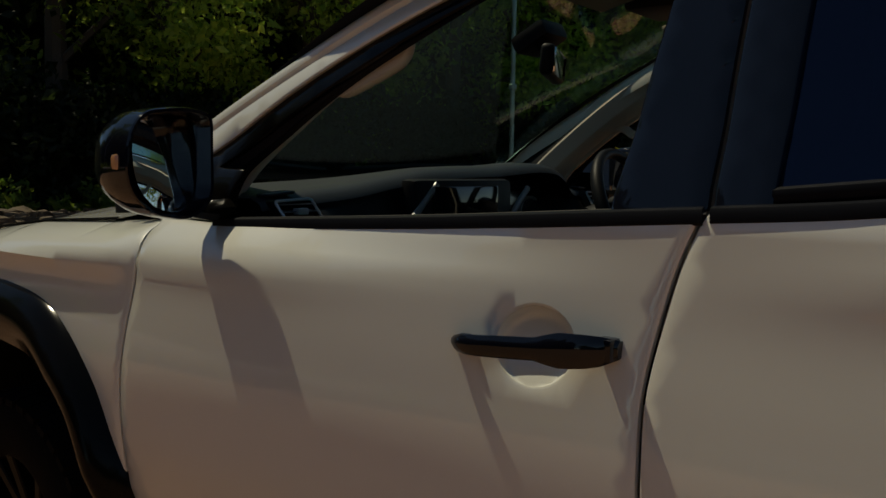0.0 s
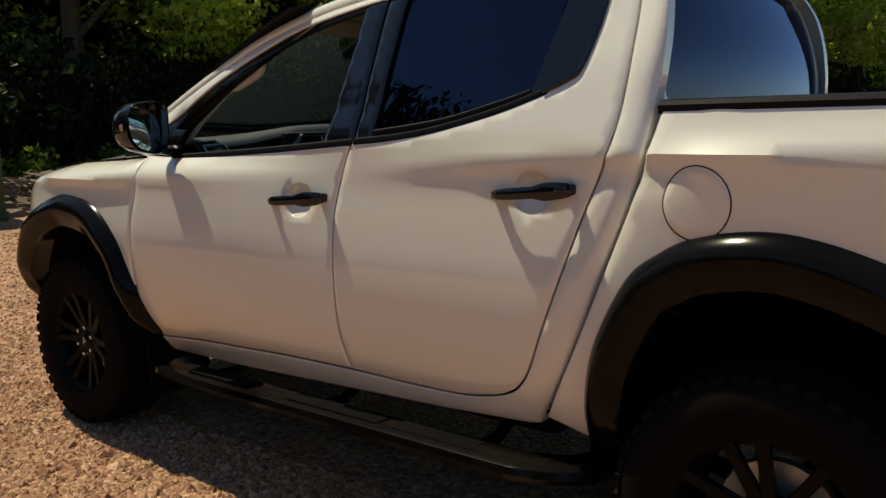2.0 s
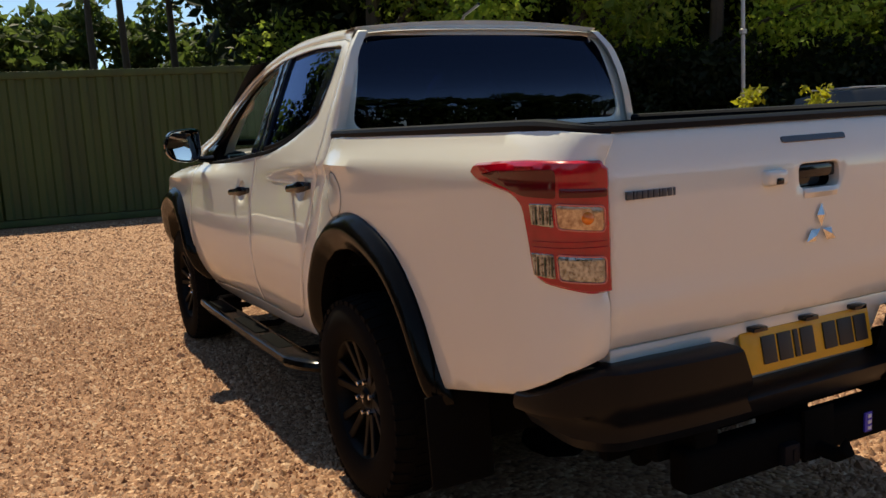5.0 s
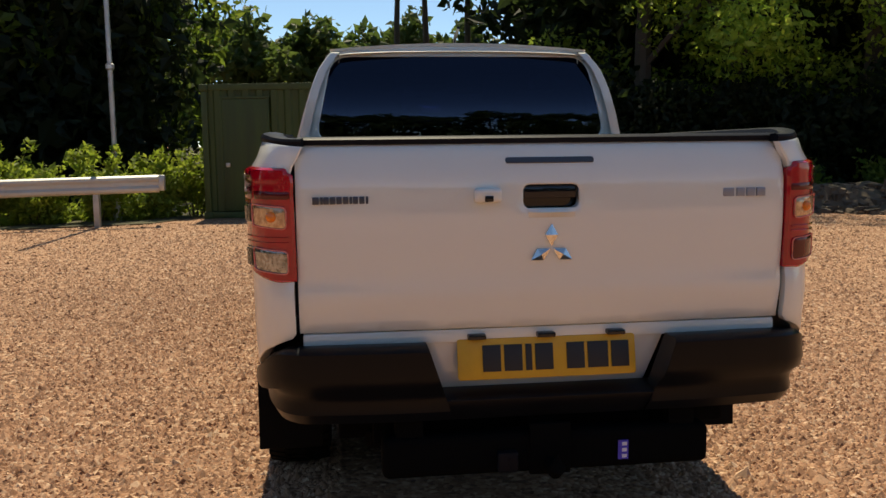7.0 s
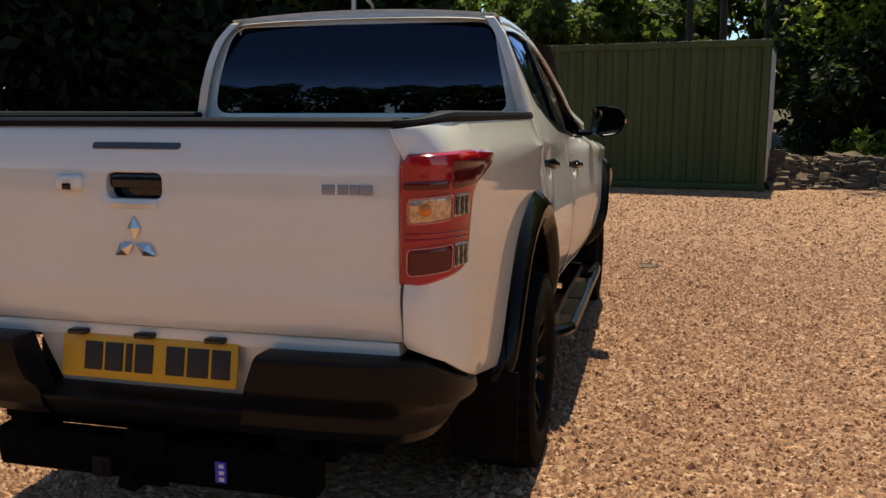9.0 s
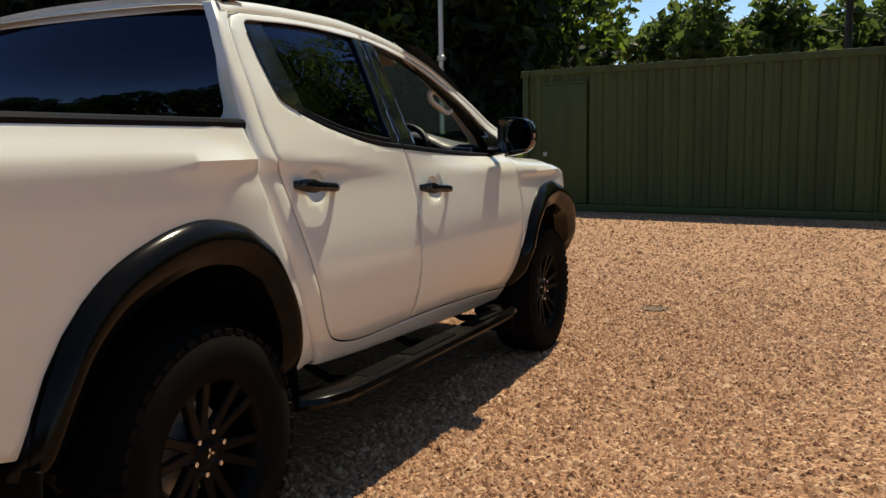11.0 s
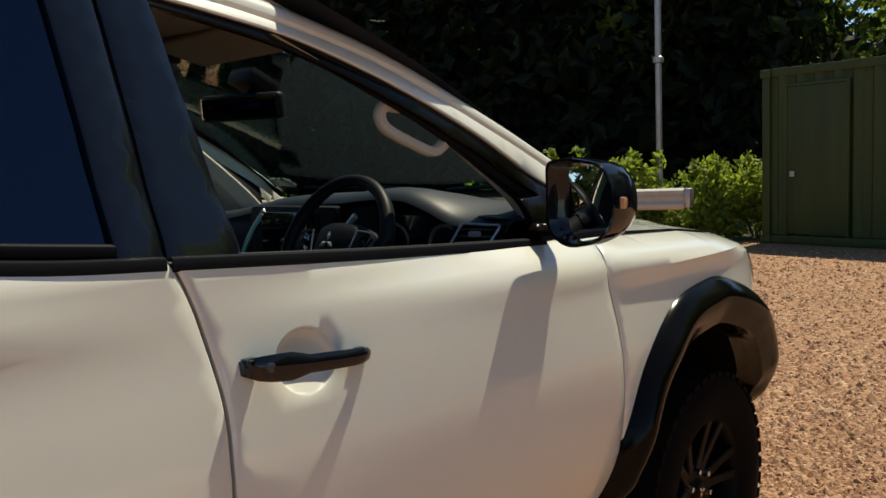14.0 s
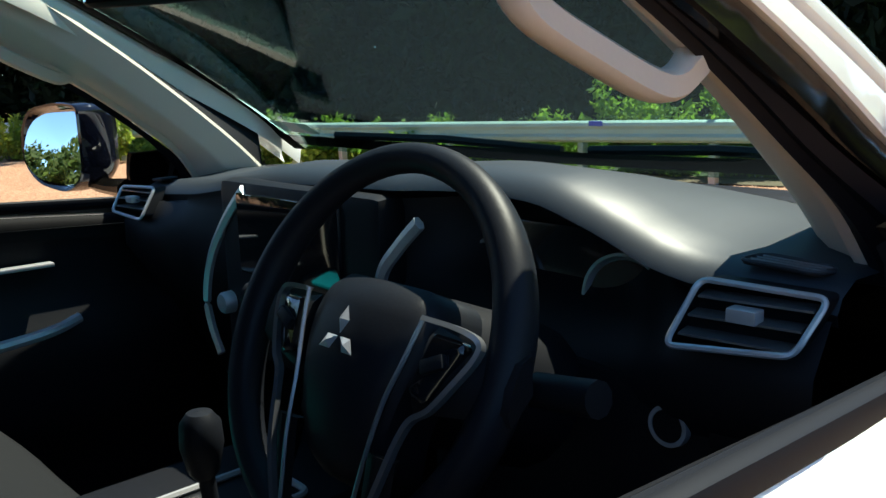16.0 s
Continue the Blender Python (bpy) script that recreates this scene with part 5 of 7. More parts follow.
def vent(name, quad, y, tilt, parent, nslat=3):
    """An air vent: silver rim, dark well, slats and a thumb tab. quad: four (x, z) corners, from lower left, anticlockwise."""
    o = rounded(quad, 0.010)
    cx = sum(q[0] for q in quad) / 4
    cz = sum(q[1] for q in quad) / 4

    def P(x, z, d=0.0):
        return (x, y + (z - cz) * tilt + (x - cx) * 0.12 + d, z)
    v = part(name, sweep([P(a, b, -0.004) for a, b in dense(o, 0.012)], ring(0.0032, 7), (0, 1, 0.01), closed=True), SILVER, parent, "silver-rimmed air vent")
    part("well", face_out(sheet(dense(o, 0.02), lambda a, b, l: P(a, b, 0.025 - l), step=0.03, roll=0, depth=-0.028), (0, -1, 0)), DASH_LOW, v)
    z0, z1 = quad[0][1], quad[2][1]
    for k in range(nslat):
        f = (k + 0.7) / (nslat + 0.4)
        z = z0 + (z1 - z0) * f
        xs = sorted(float(np.interp(z, [quad[a][1], quad[b][1]] if quad[a][1] < quad[b][1] else [quad[b][1], quad[a][1]], [quad[a][0], quad[b][0]] if quad[a][1] < quad[b][1] else [quad[b][0], quad[a][0]])) for a, b in ((0, 3), (1, 2)))
        p0, p1 = P(xs[0] + 0.006, z, 0.004), P(xs[1] - 0.006, z, 0.004)
        part("slat", sweep([p0, p1], [(-0.010, -0.0030), (0.010, -0.001), (0.010, 0.001), (-0.010, 0.0030)]), BEZEL, v)
    part("thumb_tab", block(cx - 0.014, cx + 0.014, y - 0.012, y + 0.006, cz - 0.003, cz + 0.010, 0.002), SILVER, v)
    return v


vent("air_vent", [(0.577, 1.184), (0.688, 1.192), (0.702, 1.238), (0.588, 1.241)], 2.230, 0.70, dash)
vent("air_vent", [(-0.688, 1.192), (-0.577, 1.184), (-0.588, 1.241), (-0.702, 1.238)], 2.230, 0.70, dash)
# demister slots on the top
for s in (1, -1):
    o = rounded([(s * 0.604, 2.276), (s * 0.676, 2.286), (s * 0.684, 2.318), (s * 0.612, 2.314)], 0.014)

    def top_at(a, b, l=0.0):
        return (a, b, _dash_top(a) + 0.0055 + 0.03 * (b - 2.31) + l)
    slot = part("demister_slot", sheet(dense(o, 0.012), lambda a, b, l: top_at(a, b, l - 0.001), step=0.02, roll=0, depth=0.002), DASH_LOW, dash)
    part("slot_rim", sweep([top_at(a, b, 0.0008) for a, b in dense(o, 0.01)], ring(0.0022, 6), (0, 0, 1), closed=True), DASH, slot)
    for k in range(3):
        part("slat", tube([top_at(s * (0.612 + 0.002 * k), 2.287 + 0.0085 * k, 0.0012), top_at(s * (0.674 + 0.002 * k), 2.2945 + 0.0085 * k, 0.0012)], 0.0014, 5), BEZEL, slot)
# instrument dials
part("gauge_panel", block(0.16, 0.47, 2.355, 2.365, 1.09, 1.25, 0.004), DIAL, dash)
for x in (0.235, 0.430):
    dial = part("gauge", moved(lathe([(0.0, 0.0), (0.052, 0.0), (0.056, 0.008), (0.060, 0.008), (0.060, 0.0)], 32, "z"), pose(x, 2.352, 1.168, 90, 0, 0)), SILVER, dash, "silver-ringed dial")
    part("dial_face", moved(lathe([(0.0, 0.002), (0.051, 0.002)], 28, "z"), pose(x, 2.352, 1.168, 90, 0, 0)), DIAL, dial)
    part("needle", tube([(x, 2.347, 1.168), (x - 0.022, 2.347, 1.142)], 0.0014, 4), PALE, dial)
# middle: screen, vents, knobs
part("screen_surround", block(-0.285, 0.135, 2.222, 2.275, 0.99, 1.282, 0.018), DASH_LOW, dash)
part("screen", block(-0.215, 0.055, 2.214, 2.224, 1.135, 1.264, 0.004), SCREEN, dash, "dark touch screen")
for pts in ([(-0.20, 1.268), (-0.262, 1.215), (-0.32, 1.148), (-0.35, 1.073), (-0.34, 1.02), (-0.313, 0.974)], [(0.215, 1.257), (0.175, 1.222), (0.139, 1.181), (0.13, 1.12), (0.14, 1.05), (0.15, 0.98)]):
    path = spline([(a, 2.222, b) for a, b in pts], 6)
    part("silver_strip", sweep(path, ring(0.007, 6, 0.010)), SILVER, dash)
for x in (-0.263, 0.085):
    part("knob", moved(lathe([(0.0, 0.022), (0.015, 0.022), (0.018, 0.018), (0.019, 0.0)], 18, "z"), pose(x, 2.224, 1.076, 90, 0, 0)), SILVER, dash)
# start button
part("start_button", moved(lathe([(0.0, 0.006), (0.0165, 0.006), (0.0175, 0.009), (0.0215, 0.009), (0.023, 0.0)], 28, "z"), pose(0.556, 2.249, 1.085, 90, 0, 0)), SILVER, dash, "round silver-ringed start button")
part("button_face", moved(lathe([(0.0, 0.0085), (0.0168, 0.0085)], 24, "z"), pose(0.556, 2.249, 1.085, 90, 0, 0)), DASH_LOW, dash)
part("switch_row", block(0.60, 0.66, 2.242, 2.26, 1.075, 1.10, 0.004), DASH_LOW, dash)


# steering wheel
def steering_wheel():
    w = new("steering_wheel")
    w.parent = truck
    # built facing -y, then tilted
    a = [2 * math.pi * i / 72 for i in range(72)]
    rows = []
    for t in a:
        row = []
        thick = 0.0165 + 0.002 * math.cos(2 * t)
        for k in range(12):
            b = 2 * math.pi * k / 12
            r = 0.1735 + thick * math.cos(b)
            row.append((r * math.cos(t), thick * 1.05 * math.sin(b), r * math.sin(t)))
        rows.append(row)
    part("rim", rows_mesh(rows, close_u=True, close_v=True), LEATHER, w, "black leather wheel rim")
    for t in (20, 160, 215, 325):
        c, s_ = math.cos(radians(t)), math.sin(radians(t))
        rows = []
        for k in range(13):
            b = 2 * math.pi * k / 12
            r = 0.1735 + 0.0178 * math.cos(b)
            rows.append([(r * math.cos(radians(t + d)), 0.0186 * math.sin(b), r * math.sin(radians(t + d))) for d in (-0.35, 0.35)])
        part("seam", rows_mesh(rows), DASH_LOW, w)
    # padded hub
    o = rounded([(-0.046, -0.108), (0.046, -0.108), (0.060, -0.035), (0.080, 0.034), (0.066, 0.068), (-0.066, 0.068), (-0.080, 0.034), (-0.060, -0.035)], [0.03, 0.03, 0.03, 0.03, 0.03, 0.03, 0.03, 0.03])

    def hub_place(x, z, l):
        d = (x / 0.10) ** 2 + (z / 0.10) ** 2
        return (x, -0.045 + 0.030 * d - l, z)
    part("airbag_pad", face_out(sheet(dense(o, 0.012), hub_place, step=0.014, roll=0.012, drop=0.010, depth=0.06), (0, -1, 0)), LEATHER, w, "black padded hub")
    rhombs((0, -0.049, 0.012), 0.026, -1, SILVER, w, "emblem", "silver emblem of three lozenges")
    for s in (1, -1):
        rows = []
        for f, zc, hz, yd in ((0.0, 0.006, 0.036, -0.018), (0.35, 0.006, 0.030, -0.016), (0.7, 0.008, 0.026, -0.008), (1.0, 0.012, 0.028, -0.002)):
            x = s * (0.080 + 0.085 * f)
            rows.append([(x, yd, zc - hz), (x, yd - 0.008, zc - hz * 0.7), (x, yd - 0.010, zc), (x, yd - 0.008, zc + hz * 0.7), (x, yd, zc + hz), (x, yd + 0.014, zc)])
        part("spoke", rows_mesh(rows, close_v=True, caps=True), DASH_LOW, w)
        strip = [(-0.0015, -0.0045), (0.0025, -0.003), (0.0025, 0.003), (-0.0015, 0.0045)]
        outer = [(s * 0.078, -0.036, 0.044), (s * 0.112, -0.031, 0.043), (s * 0.131, -0.024, 0.038), (s * 0.133, -0.024, 0.026), (s * 0.120, -0.027, 0.000), (s * 0.106, -0.029, -0.022), (s * 0.092, -0.031, -0.034), (s * 0.084, -0.031, -0.055), (s * 0.074, -0.028, -0.095), (s * 0.058, -0.020, -0.140), (s * 0.050, -0.019, -0.146)]
        part("silver_bezel", sweep(spline(outer, 5), strip, (0, 1, 0.01)), BEZEL, w, "silver spoke bezel")
        inner = [(s * 0.078, -0.036, 0.044), (s * 0.070, -0.036, 0.008), (s * 0.060, -0.035, -0.030), (s * 0.054, -0.031, -0.080), (s * 0.046, -0.021, -0.140)]
        part("silver_bezel", sweep(spline(inner, 5), ring(0.0022, 5), (0, 1, 0.01)), BEZEL, w)
        pad = rounded([(0.078, -0.014), (0.098, -0.020), (0.122, 0.028), (0.118, 0.035), (0.088, 0.036)], 0.006)
        part("switch_pad", face_out(sheet(dense(pad, 0.01), lambda a, z, l, s=s: (s * a, -0.034 + 0.10 * (a - 0.08) - l, z), step=0.012, depth=0.012), (0, -1, 0)), SCREEN, w)
        part("switch", moved(block(-0.012, 0.012, -0.004, 0.003, -0.006, 0.006, 0.002), pose(s * 0.101, -0.034, 0.012, 0, s * -25, 0)), DASH_LOW, w)
        rows = []
        for f in (0.0, 0.5, 1.0):
            x = s * (0.066 - 0.004 * f)
            z = -0.070 - 0.085 * f
            rows.append([(x - s * 0.016, -0.026 + 0.020 * f, z), (x, -0.032 + 0.022 * f, z), (x + s * 0.016, -0.024 + 0.020 * f, z), (x, -0.004, z)])
        part("lower_spoke", rows_mesh(rows, close_v=True, caps=True), DASH_LOW, w)
        # stalk
        part("stalk", tube(spline([(s * 0.05, 0.055, -0.005), (s * 0.14, 0.045, 0.0), (s * 0.215, 0.03, 0.008)], 4), 0.0105, 8), DASH_LOW, w)
        part("stalk_tip", tube([(s * 0.175, 0.038, 0.003), (s * 0.24, 0.026, 0.010)], 0.0145, 10), DASH_LOW, w)
    part("column_shroud", moved(lathe([(0.05, 0.02), (0.062, 0.03), (0.072, 0.10), (0.080, 0.24), (0.0, 0.24)], 16, "z"), pose(0, 0, -0.01, -90, 0, 0)), DASH_LOW, w)
    for ch in w.children:
        if ch.name.split(".")[0] in ("airbag_pad", "emblem", "spoke", "silver_bezel", "switch_pad", "switch", "lower_spoke"):
            ch.data.transform(Matrix.Translation((0.028, 0.0, -0.013)))
    w.matrix_basis = pose(0.398, 1.988, 1.200, -25, 0, 0)
    return w


steering_wheel()

# console and gear lever
part("console", block(-0.13, 0.13, 1.30, 2.30, 0.56, 0.90, 0.03), DASH_LOW, truck)
gear = part("gear_lever", join(tube([(0.04, 2.01, 0.86), (0.04, 2.0, 0.97)], 0.011, 10), moved(lathe([(0.0, 0.045), (0.016, 0.043), (0.026, 0.030), (0.028, 0.0), (0.020, -0.035), (0.012, -0.045)], 16, "z"), Matrix.Translation((0.04, 2.0, 0.985)))), LEATHER, truck, "black gear lever with a rounded knob")
part("gear_gate", sweep([(a, b, 0.905) for a, b in dense(rounded([(-0.01, 1.92), (0.11, 1.92), (0.11, 2.11), (-0.01, 2.11)], 0.02), 0.03)], ring(0.005, 6), (0, 0, 1), closed=True), SILVER, gear)


# seats
def seat(x):
    s = new("seat")
    s.parent = truck
    rows = []
    for f, w, z in ((0.0, 0.20, 0.81), (0.08, 0.245, 0.855), (0.3, 0.26, 0.89), (0.6, 0.26, 0.895), (1.0, 0.25, 0.89)):
        y = 1.955 - 0.50 * f
        rows.append([(x + w * c, y - 0.02 * abs(c) ** 3, z - 0.10 * (abs(c) > 0.99) + (0.022 * abs(c) ** 2 if abs(c) < 0.99 else 0)) for c in (-1.02, -1.0, -0.92, -0.78, -0.5, 0, 0.5, 0.78, 0.92, 1.0, 1.02)])
    rows.insert(0, [(p[0], 1.950, 0.72) for p in rows[0]])
    part("cushion", face_out(rows_mesh(rows), (0, 0, 1)), SEAT, s, "grey fabric seat cushion")
    part("seat_base", block(x - 0.22, x + 0.22, 1.48, 1.90, 0.56, 0.80, 0.02), DASH_LOW, s)
    rows = []
    for f, w, t in ((0.0, 0.24, 0.10), (0.15, 0.26, 0.11), (0.5, 0.265, 0.10), (0.8, 0.24, 0.085), (0.96, 0.20, 0.06), (1.0, 0.16, 0.02)):
        z = 0.92 + 0.62 * f
        y = 1.46 - 0.17 * f
        rows.append([(x + w * math.cos(a), y + t * 0.5 * math.sin(a) + 0.03 * abs(math.cos(a)) ** 3 * (math.sin(a) > -0.1), z) for a in np.linspace(0, 2 * math.pi, 24, endpoint=False)])
    part("backrest", rows_mesh(rows, close_v=True, caps=True), SEAT, s)
    part("headrest", block(x - 0.13, x + 0.13, 1.20, 1.30, 1.555, 1.72, 0.035, 3), SEAT, s)
    for d in (-0.05, 0.05):
        part("headrest_post", tube([(x + d, 1.25, 1.50), (x + d, 1.25, 1.58)], 0.006, 6), SILVER, s)


seat(0.38)
seat(-0.38)
part("rear_bench", join(block(-0.66, 0.66, 0.60, 1.08, 0.70, 0.93, 0.04, 3), block(-0.66, 0.66, 0.46, 0.60, 0.90, 1.42, 0.04, 3)), SEAT, truck, "dark grey rear bench")
for x in (-0.4, 0.4):
    part("rear_headrest", block(x - 0.13, x + 0.13, 0.46, 0.55, 1.44, 1.58, 0.03, 3), SEAT, truck)

# door cards, padded sills and pulls
for s in (1, -1):
    f, r = DOORS[s]
    o = [(1.40, 0.60), (2.42, 0.60), (2.46, 0.90), (2.46, 1.150), (1.90, 1.176), (1.42, 1.206)]
    part("door_card", sheet(dense(o, 0.04), lambda y, z, l, s=s: (s * (0.745 - 0.05 * bump1(z, 0.86, 0.14) + l * -1), y, z), step=0.04, roll=0, depth=-0.02), DASH_LOW, f, "dark door lining")
    path = [(s * (half(y, 1.2) - 0.038), y, z - 0.020) for y, z in S2([(2.46, 1.168), (2.29, 1.187), (2.10, 1.203), (1.885, 1.218), (1.46, 1.246)], 10)]
    sec = [(s * a, b) for a, b in ((0.024, -0.040), (0.0255, -0.018), (0.024, -0.007), (0.019, 0.001), (0.012, 0.005), (0.002, 0.0072), (-0.010, 0.0065), (-0.018, 0.003), (-0.022, -0.004), (-0.022, -0.022))]
    pad = part("sill_pad", sweep(path, sec), SILL_LEATHER, f, "dark padded leather door top")
    part("stitching", tube([(x - s * 0.012, y, z + 0.0052) for x, y, z in path], 0.0011, 4), DASH_LOW, pad)
    part("door_pull", tube(spline([(s * 0.69, 2.12, 0.99), (s * 0.675, 2.03, 0.972), (s * 0.68, 1.75, 0.95)], 5), 0.011, 8), SILVER, f, "silver door pull")
    part("door_release", block(min(s * 0.705, s * 0.735), max(s * 0.705, s * 0.735), 1.99, 2.09, 1.095, 1.103, 0.003), SILVER, f)
    part("inner_sail", sheet(dense([(2.345, 1.20), (2.52, 1.20), (2.44, 1.285), (2.375, 1.325), (2.350, 1.28)], 0.03), lambda y, z, l, s=s: (s * (half(y, z) - 0.055 - l), y, z), step=0.03, roll=0.003, depth=-0.02), DASH_LOW, f)
    o = [(0.74, 0.62), (1.34, 0.60), (1.36, 0.9), (1.32, 1.24), (1.04, 1.275), (0.82, 1.31), (0.66, 1.34)]
    part("door_card", sheet(dense(o, 0.04), lambda y, z, l, s=s: (s * (0.745 - l), y, z), step=0.05, roll=0, depth=-0.02), DASH_LOW, r, "dark door lining")
    # windscreen pillar trim: a pale face along the glass, a second one turned to the door, and a dark flange up to the glass
    lead = S2([(1.70, 1.735), (1.99, 1.620), (2.165, 1.516), (2.31, 1.413), (2.43, 1.318), (2.50, 1.255)], 8)
    rear = S2([(1.68, 1.650), (1.975, 1.524), (2.125, 1.446), (2.245, 1.368), (2.335, 1.300), (2.385, 1.235)], 8)
    rows, flange, seal = [], [], []
    for i, ((ya, za), (yb, zb)) in enumerate(zip(lead, rear)):
        k = i / (len(lead) - 1)
        edge = Vector((s * (0.548 + 0.055 * k), ya, za))
        low = Vector((s * (0.590 + 0.080 * k), yb, zb))
        fold = edge.lerp(low, 0.42) + Vector((-s * 0.010, -0.014, -0.006))
        rows.append([low + Vector((s * 0.024, 0.004, 0.0)), low + Vector((s * 0.014, -0.002, 0.0)), low + Vector((s * 0.005, -0.004, 0.003)), low + Vector((0, 0.003, 0.009)), low.lerp(fold, 0.5) + Vector((-s * 0.002, -0.003, 0)), fold.lerp(low, 0.08), fold, fold.lerp(edge, 0.10), edge, edge + Vector((s * 0.004, 0.006, 0.004))])
        out = Vector((s * (half(yb, zb) - 0.020), yb + 0.004, zb + 0.006))
        near = low + Vector((s * 0.019, -0.003, 0.0))
        seal.append([near, near.lerp(out, 0.2) + Vector((0, -0.012, -0.004)), near.lerp(out, 0.45) + Vector((0, -0.006, -0.002)), near.lerp(out, 0.7) + Vector((0, -0.012, -0.004)), out])
        kk = (0.655 / 0.70) ** 2
        v = min(0.985, max(0.02, (2.80 - 0.19 * kk - ya - 0.02) / (1.01 - 0.13 * kk)))
        flange.append([edge + Vector((s * 0.003, 0.004, 0.002)), screen_point(s * 0.655, v, -0.010)])
    part("pillar_trim", face_out(rows_mesh(rows), (-s, -0.5, -0.2)), PILLAR, truck, "pale plastic windscreen pillar trim")
    part("door_seal", face_out(rows_mesh(seal), (-s, -0.8, -0.2)), BLACK_SATIN, truck, "black rubber door seal")
    part("screen_edge", face_out(rows_mesh(flange), (-s, -0.5, -0.2)), DASH_LOW, truck)
    # looped grab handle, both feet running into the trim
    up, on = (0.0, 0.0) if s > 0 else (0.034, 0.016)
    path = spline([(s * 0.612, 2.016 + on, 1.520 + 1.5 * up), (s * 0.604, 1.985 + on, 1.522 + 1.2 * up), (s * 0.602, 1.968 + on, 1.512 + up), (s * 0.603, 1.964 + on, 1.492 + up), (s * 0.608, 1.980 + on, 1.468 + up), (s * 0.620, 2.035 + on, 1.440 + up), (s * 0.629, 2.084 + on, 1.420 + up), (s * 0.634, 2.106 + on, 1.420 + up), (s * 0.637, 2.122 + on, 1.430 + up), (s * 0.635, 2.140 + on, 1.441 + up), (s * 0.631, 2.162 + on, 1.446 + up)], 6)
    n = len(path)
    part("grab_handle", sweep(path, [(0.008, -0.012), (0.0115, -0.008), (0.0125, 0.0), (0.0115, 0.008), (0.008, 0.012), (-0.008, 0.012), (-0.0115, 0.008), (-0.0125, 0.0), (-0.0115, -0.008), (-0.008, -0.012)], (s, 0.1, 0), scale=[1.0 + 0.25 * max(0.0, 1 - min(i, n - 1 - i) / 12) for i in range(n)]), PILLAR, truck, "pale grab handle on the pillar")
    # middle pillar lining and roof side lining
    part("pillar_lining", sheet(dense([(1.27, 0.60), (1.45, 0.60), (1.44, 1.25), (1.415, 1.68), (1.28, 1.68), (1.27, 1.25)], 0.05), lambda y, z, l, s=s: (s * ((half(y, z) if z > 1.25 else 0.79) - 0.075 - l), y, z), step=0.05, roll=0, depth=-0.03), PILLAR, truck, "pale middle pillar lining")
    rows = []
    for i in range(24):
        y = 0.46 + (1.70 - 0.46) * i / 23
        z = _rail(max(y, 0.52)) - 0.012
        w = half(y, z) - 0.022
        rows.append([(s * w, y, z - 0.02), (s * (w - 0.03), y, z - 0.018), (s * (w - 0.06), y, z - 0.004), (s * (w - 0.10), y, z + 0.006)])
    part("roof_side_lining", face_out(rows_mesh(rows), (-s, 0, -1)), LINING, truck)
rows = []
for i in range(24):
    y = 0.44 + (1.80 - 0.44) * i / 23
    z = _rail(max(min(y, 1.7), 0.52))
    w = half(min(y, 1.72), z) - 0.11
    rows.append([(w * k / 8, y, z + 0.004 - 0.012 * (k / 8) ** 2 + 0.0) for k in range(-8, 9)])
part("headliner", face_out(rows_mesh(rows), (0, 0, -1)), LINING, truck, "beige cloth headliner")
for s in (1, -1):
    part("sun_visor", moved(block(-0.17, 0.17, -0.075, 0.075, -0.010, 0.010, 0.008, 3), pose(s * 0.33, 1.745, 1.668, -14, 0, 0)), LINING, truck, "beige folded sun visor")
part("roof_console", block(-0.09, 0.09, 1.62, 1.80, 1.655, 1.695, 0.012), DASH_LOW, truck)
# inside mirror, aimed at the driver
m = pose(0.0, 2.02, 1.562, 4, 0, 24)
inside_mirror = part("inside_mirror", moved(block(-0.125, 0.125, -0.012, 0.022, -0.036, 0.036, 0.014, 3), m), DASH_LOW, truck, "black inside rear-view mirror")
part("mirror_glass", moved(block(-0.115, 0.115, -0.0145, -0.011, -0.029, 0.029, 0.004), m), MIRROR, inside_mirror)
part("mirror_stem", tube([(0.0, 2.04, 1.59), (0.0, 2.10, 1.635)], 0.010, 8), DASH_LOW, inside_mirror)
part("sensor_box", moved(block(-0.055, 0.055, -0.05, 0.05, -0.022, 0.022, 0.012), pose(0.0, 2.065, 1.628, -27, 0, 0)), DASH_LOW, truck)
# windscreen label and wipers
lab = bmesh.new()
q = [screen_point(-0.625, 0.085, -0.006), screen_point(-0.545, 0.075, -0.006), screen_point(-0.545, 0.12, -0.006), screen_point(-0.625, 0.13, -0.006)]
lab.faces.new([lab.verts.new(p) for p in q])
part("screen_label", lab, PALE, windscreen, "pale paper label stuck on the glass", smooth=False)
for x0, x1 in ((0.60, 0.05), (-0.02, -0.56)):
    part("wiper", tube([Vector(screen_point(x0, 0.03)) + Vector((0, 0.02, 0.012)), Vector(screen_point((x0 + x1) / 2, 0.045)) + Vector((0, 0.02, 0.014)), Vector(screen_point(x1, 0.035)) + Vector((0, 0.02, 0.012))], 0.009, 6), BLACK_SATIN, truck)
# turquoise cloth on the passenger seat
cloth = thing("folded_cloth", "bright turquoise folded cloth on the passenger seat", "cloth")
part("cloth_fold", moved(block(-0.15, 0.15, -0.22, 0.0, 0.0, 0.02, 0.008), pose(-0.365, 1.795, 0.900, 0, 0, -9)), material("turquoise_cloth", (0.008, 0.36, 0.44), rough=0.8, grain=0.3, scale=200, bump=0.3, bump_scale=60), cloth)


# ---- the yard ----
def node_mat(name):
    m = bpy.data.materials.new(name)
    m.use_nodes = True
    return m, m.node_tree, m.node_tree.nodes["Principled BSDF"]


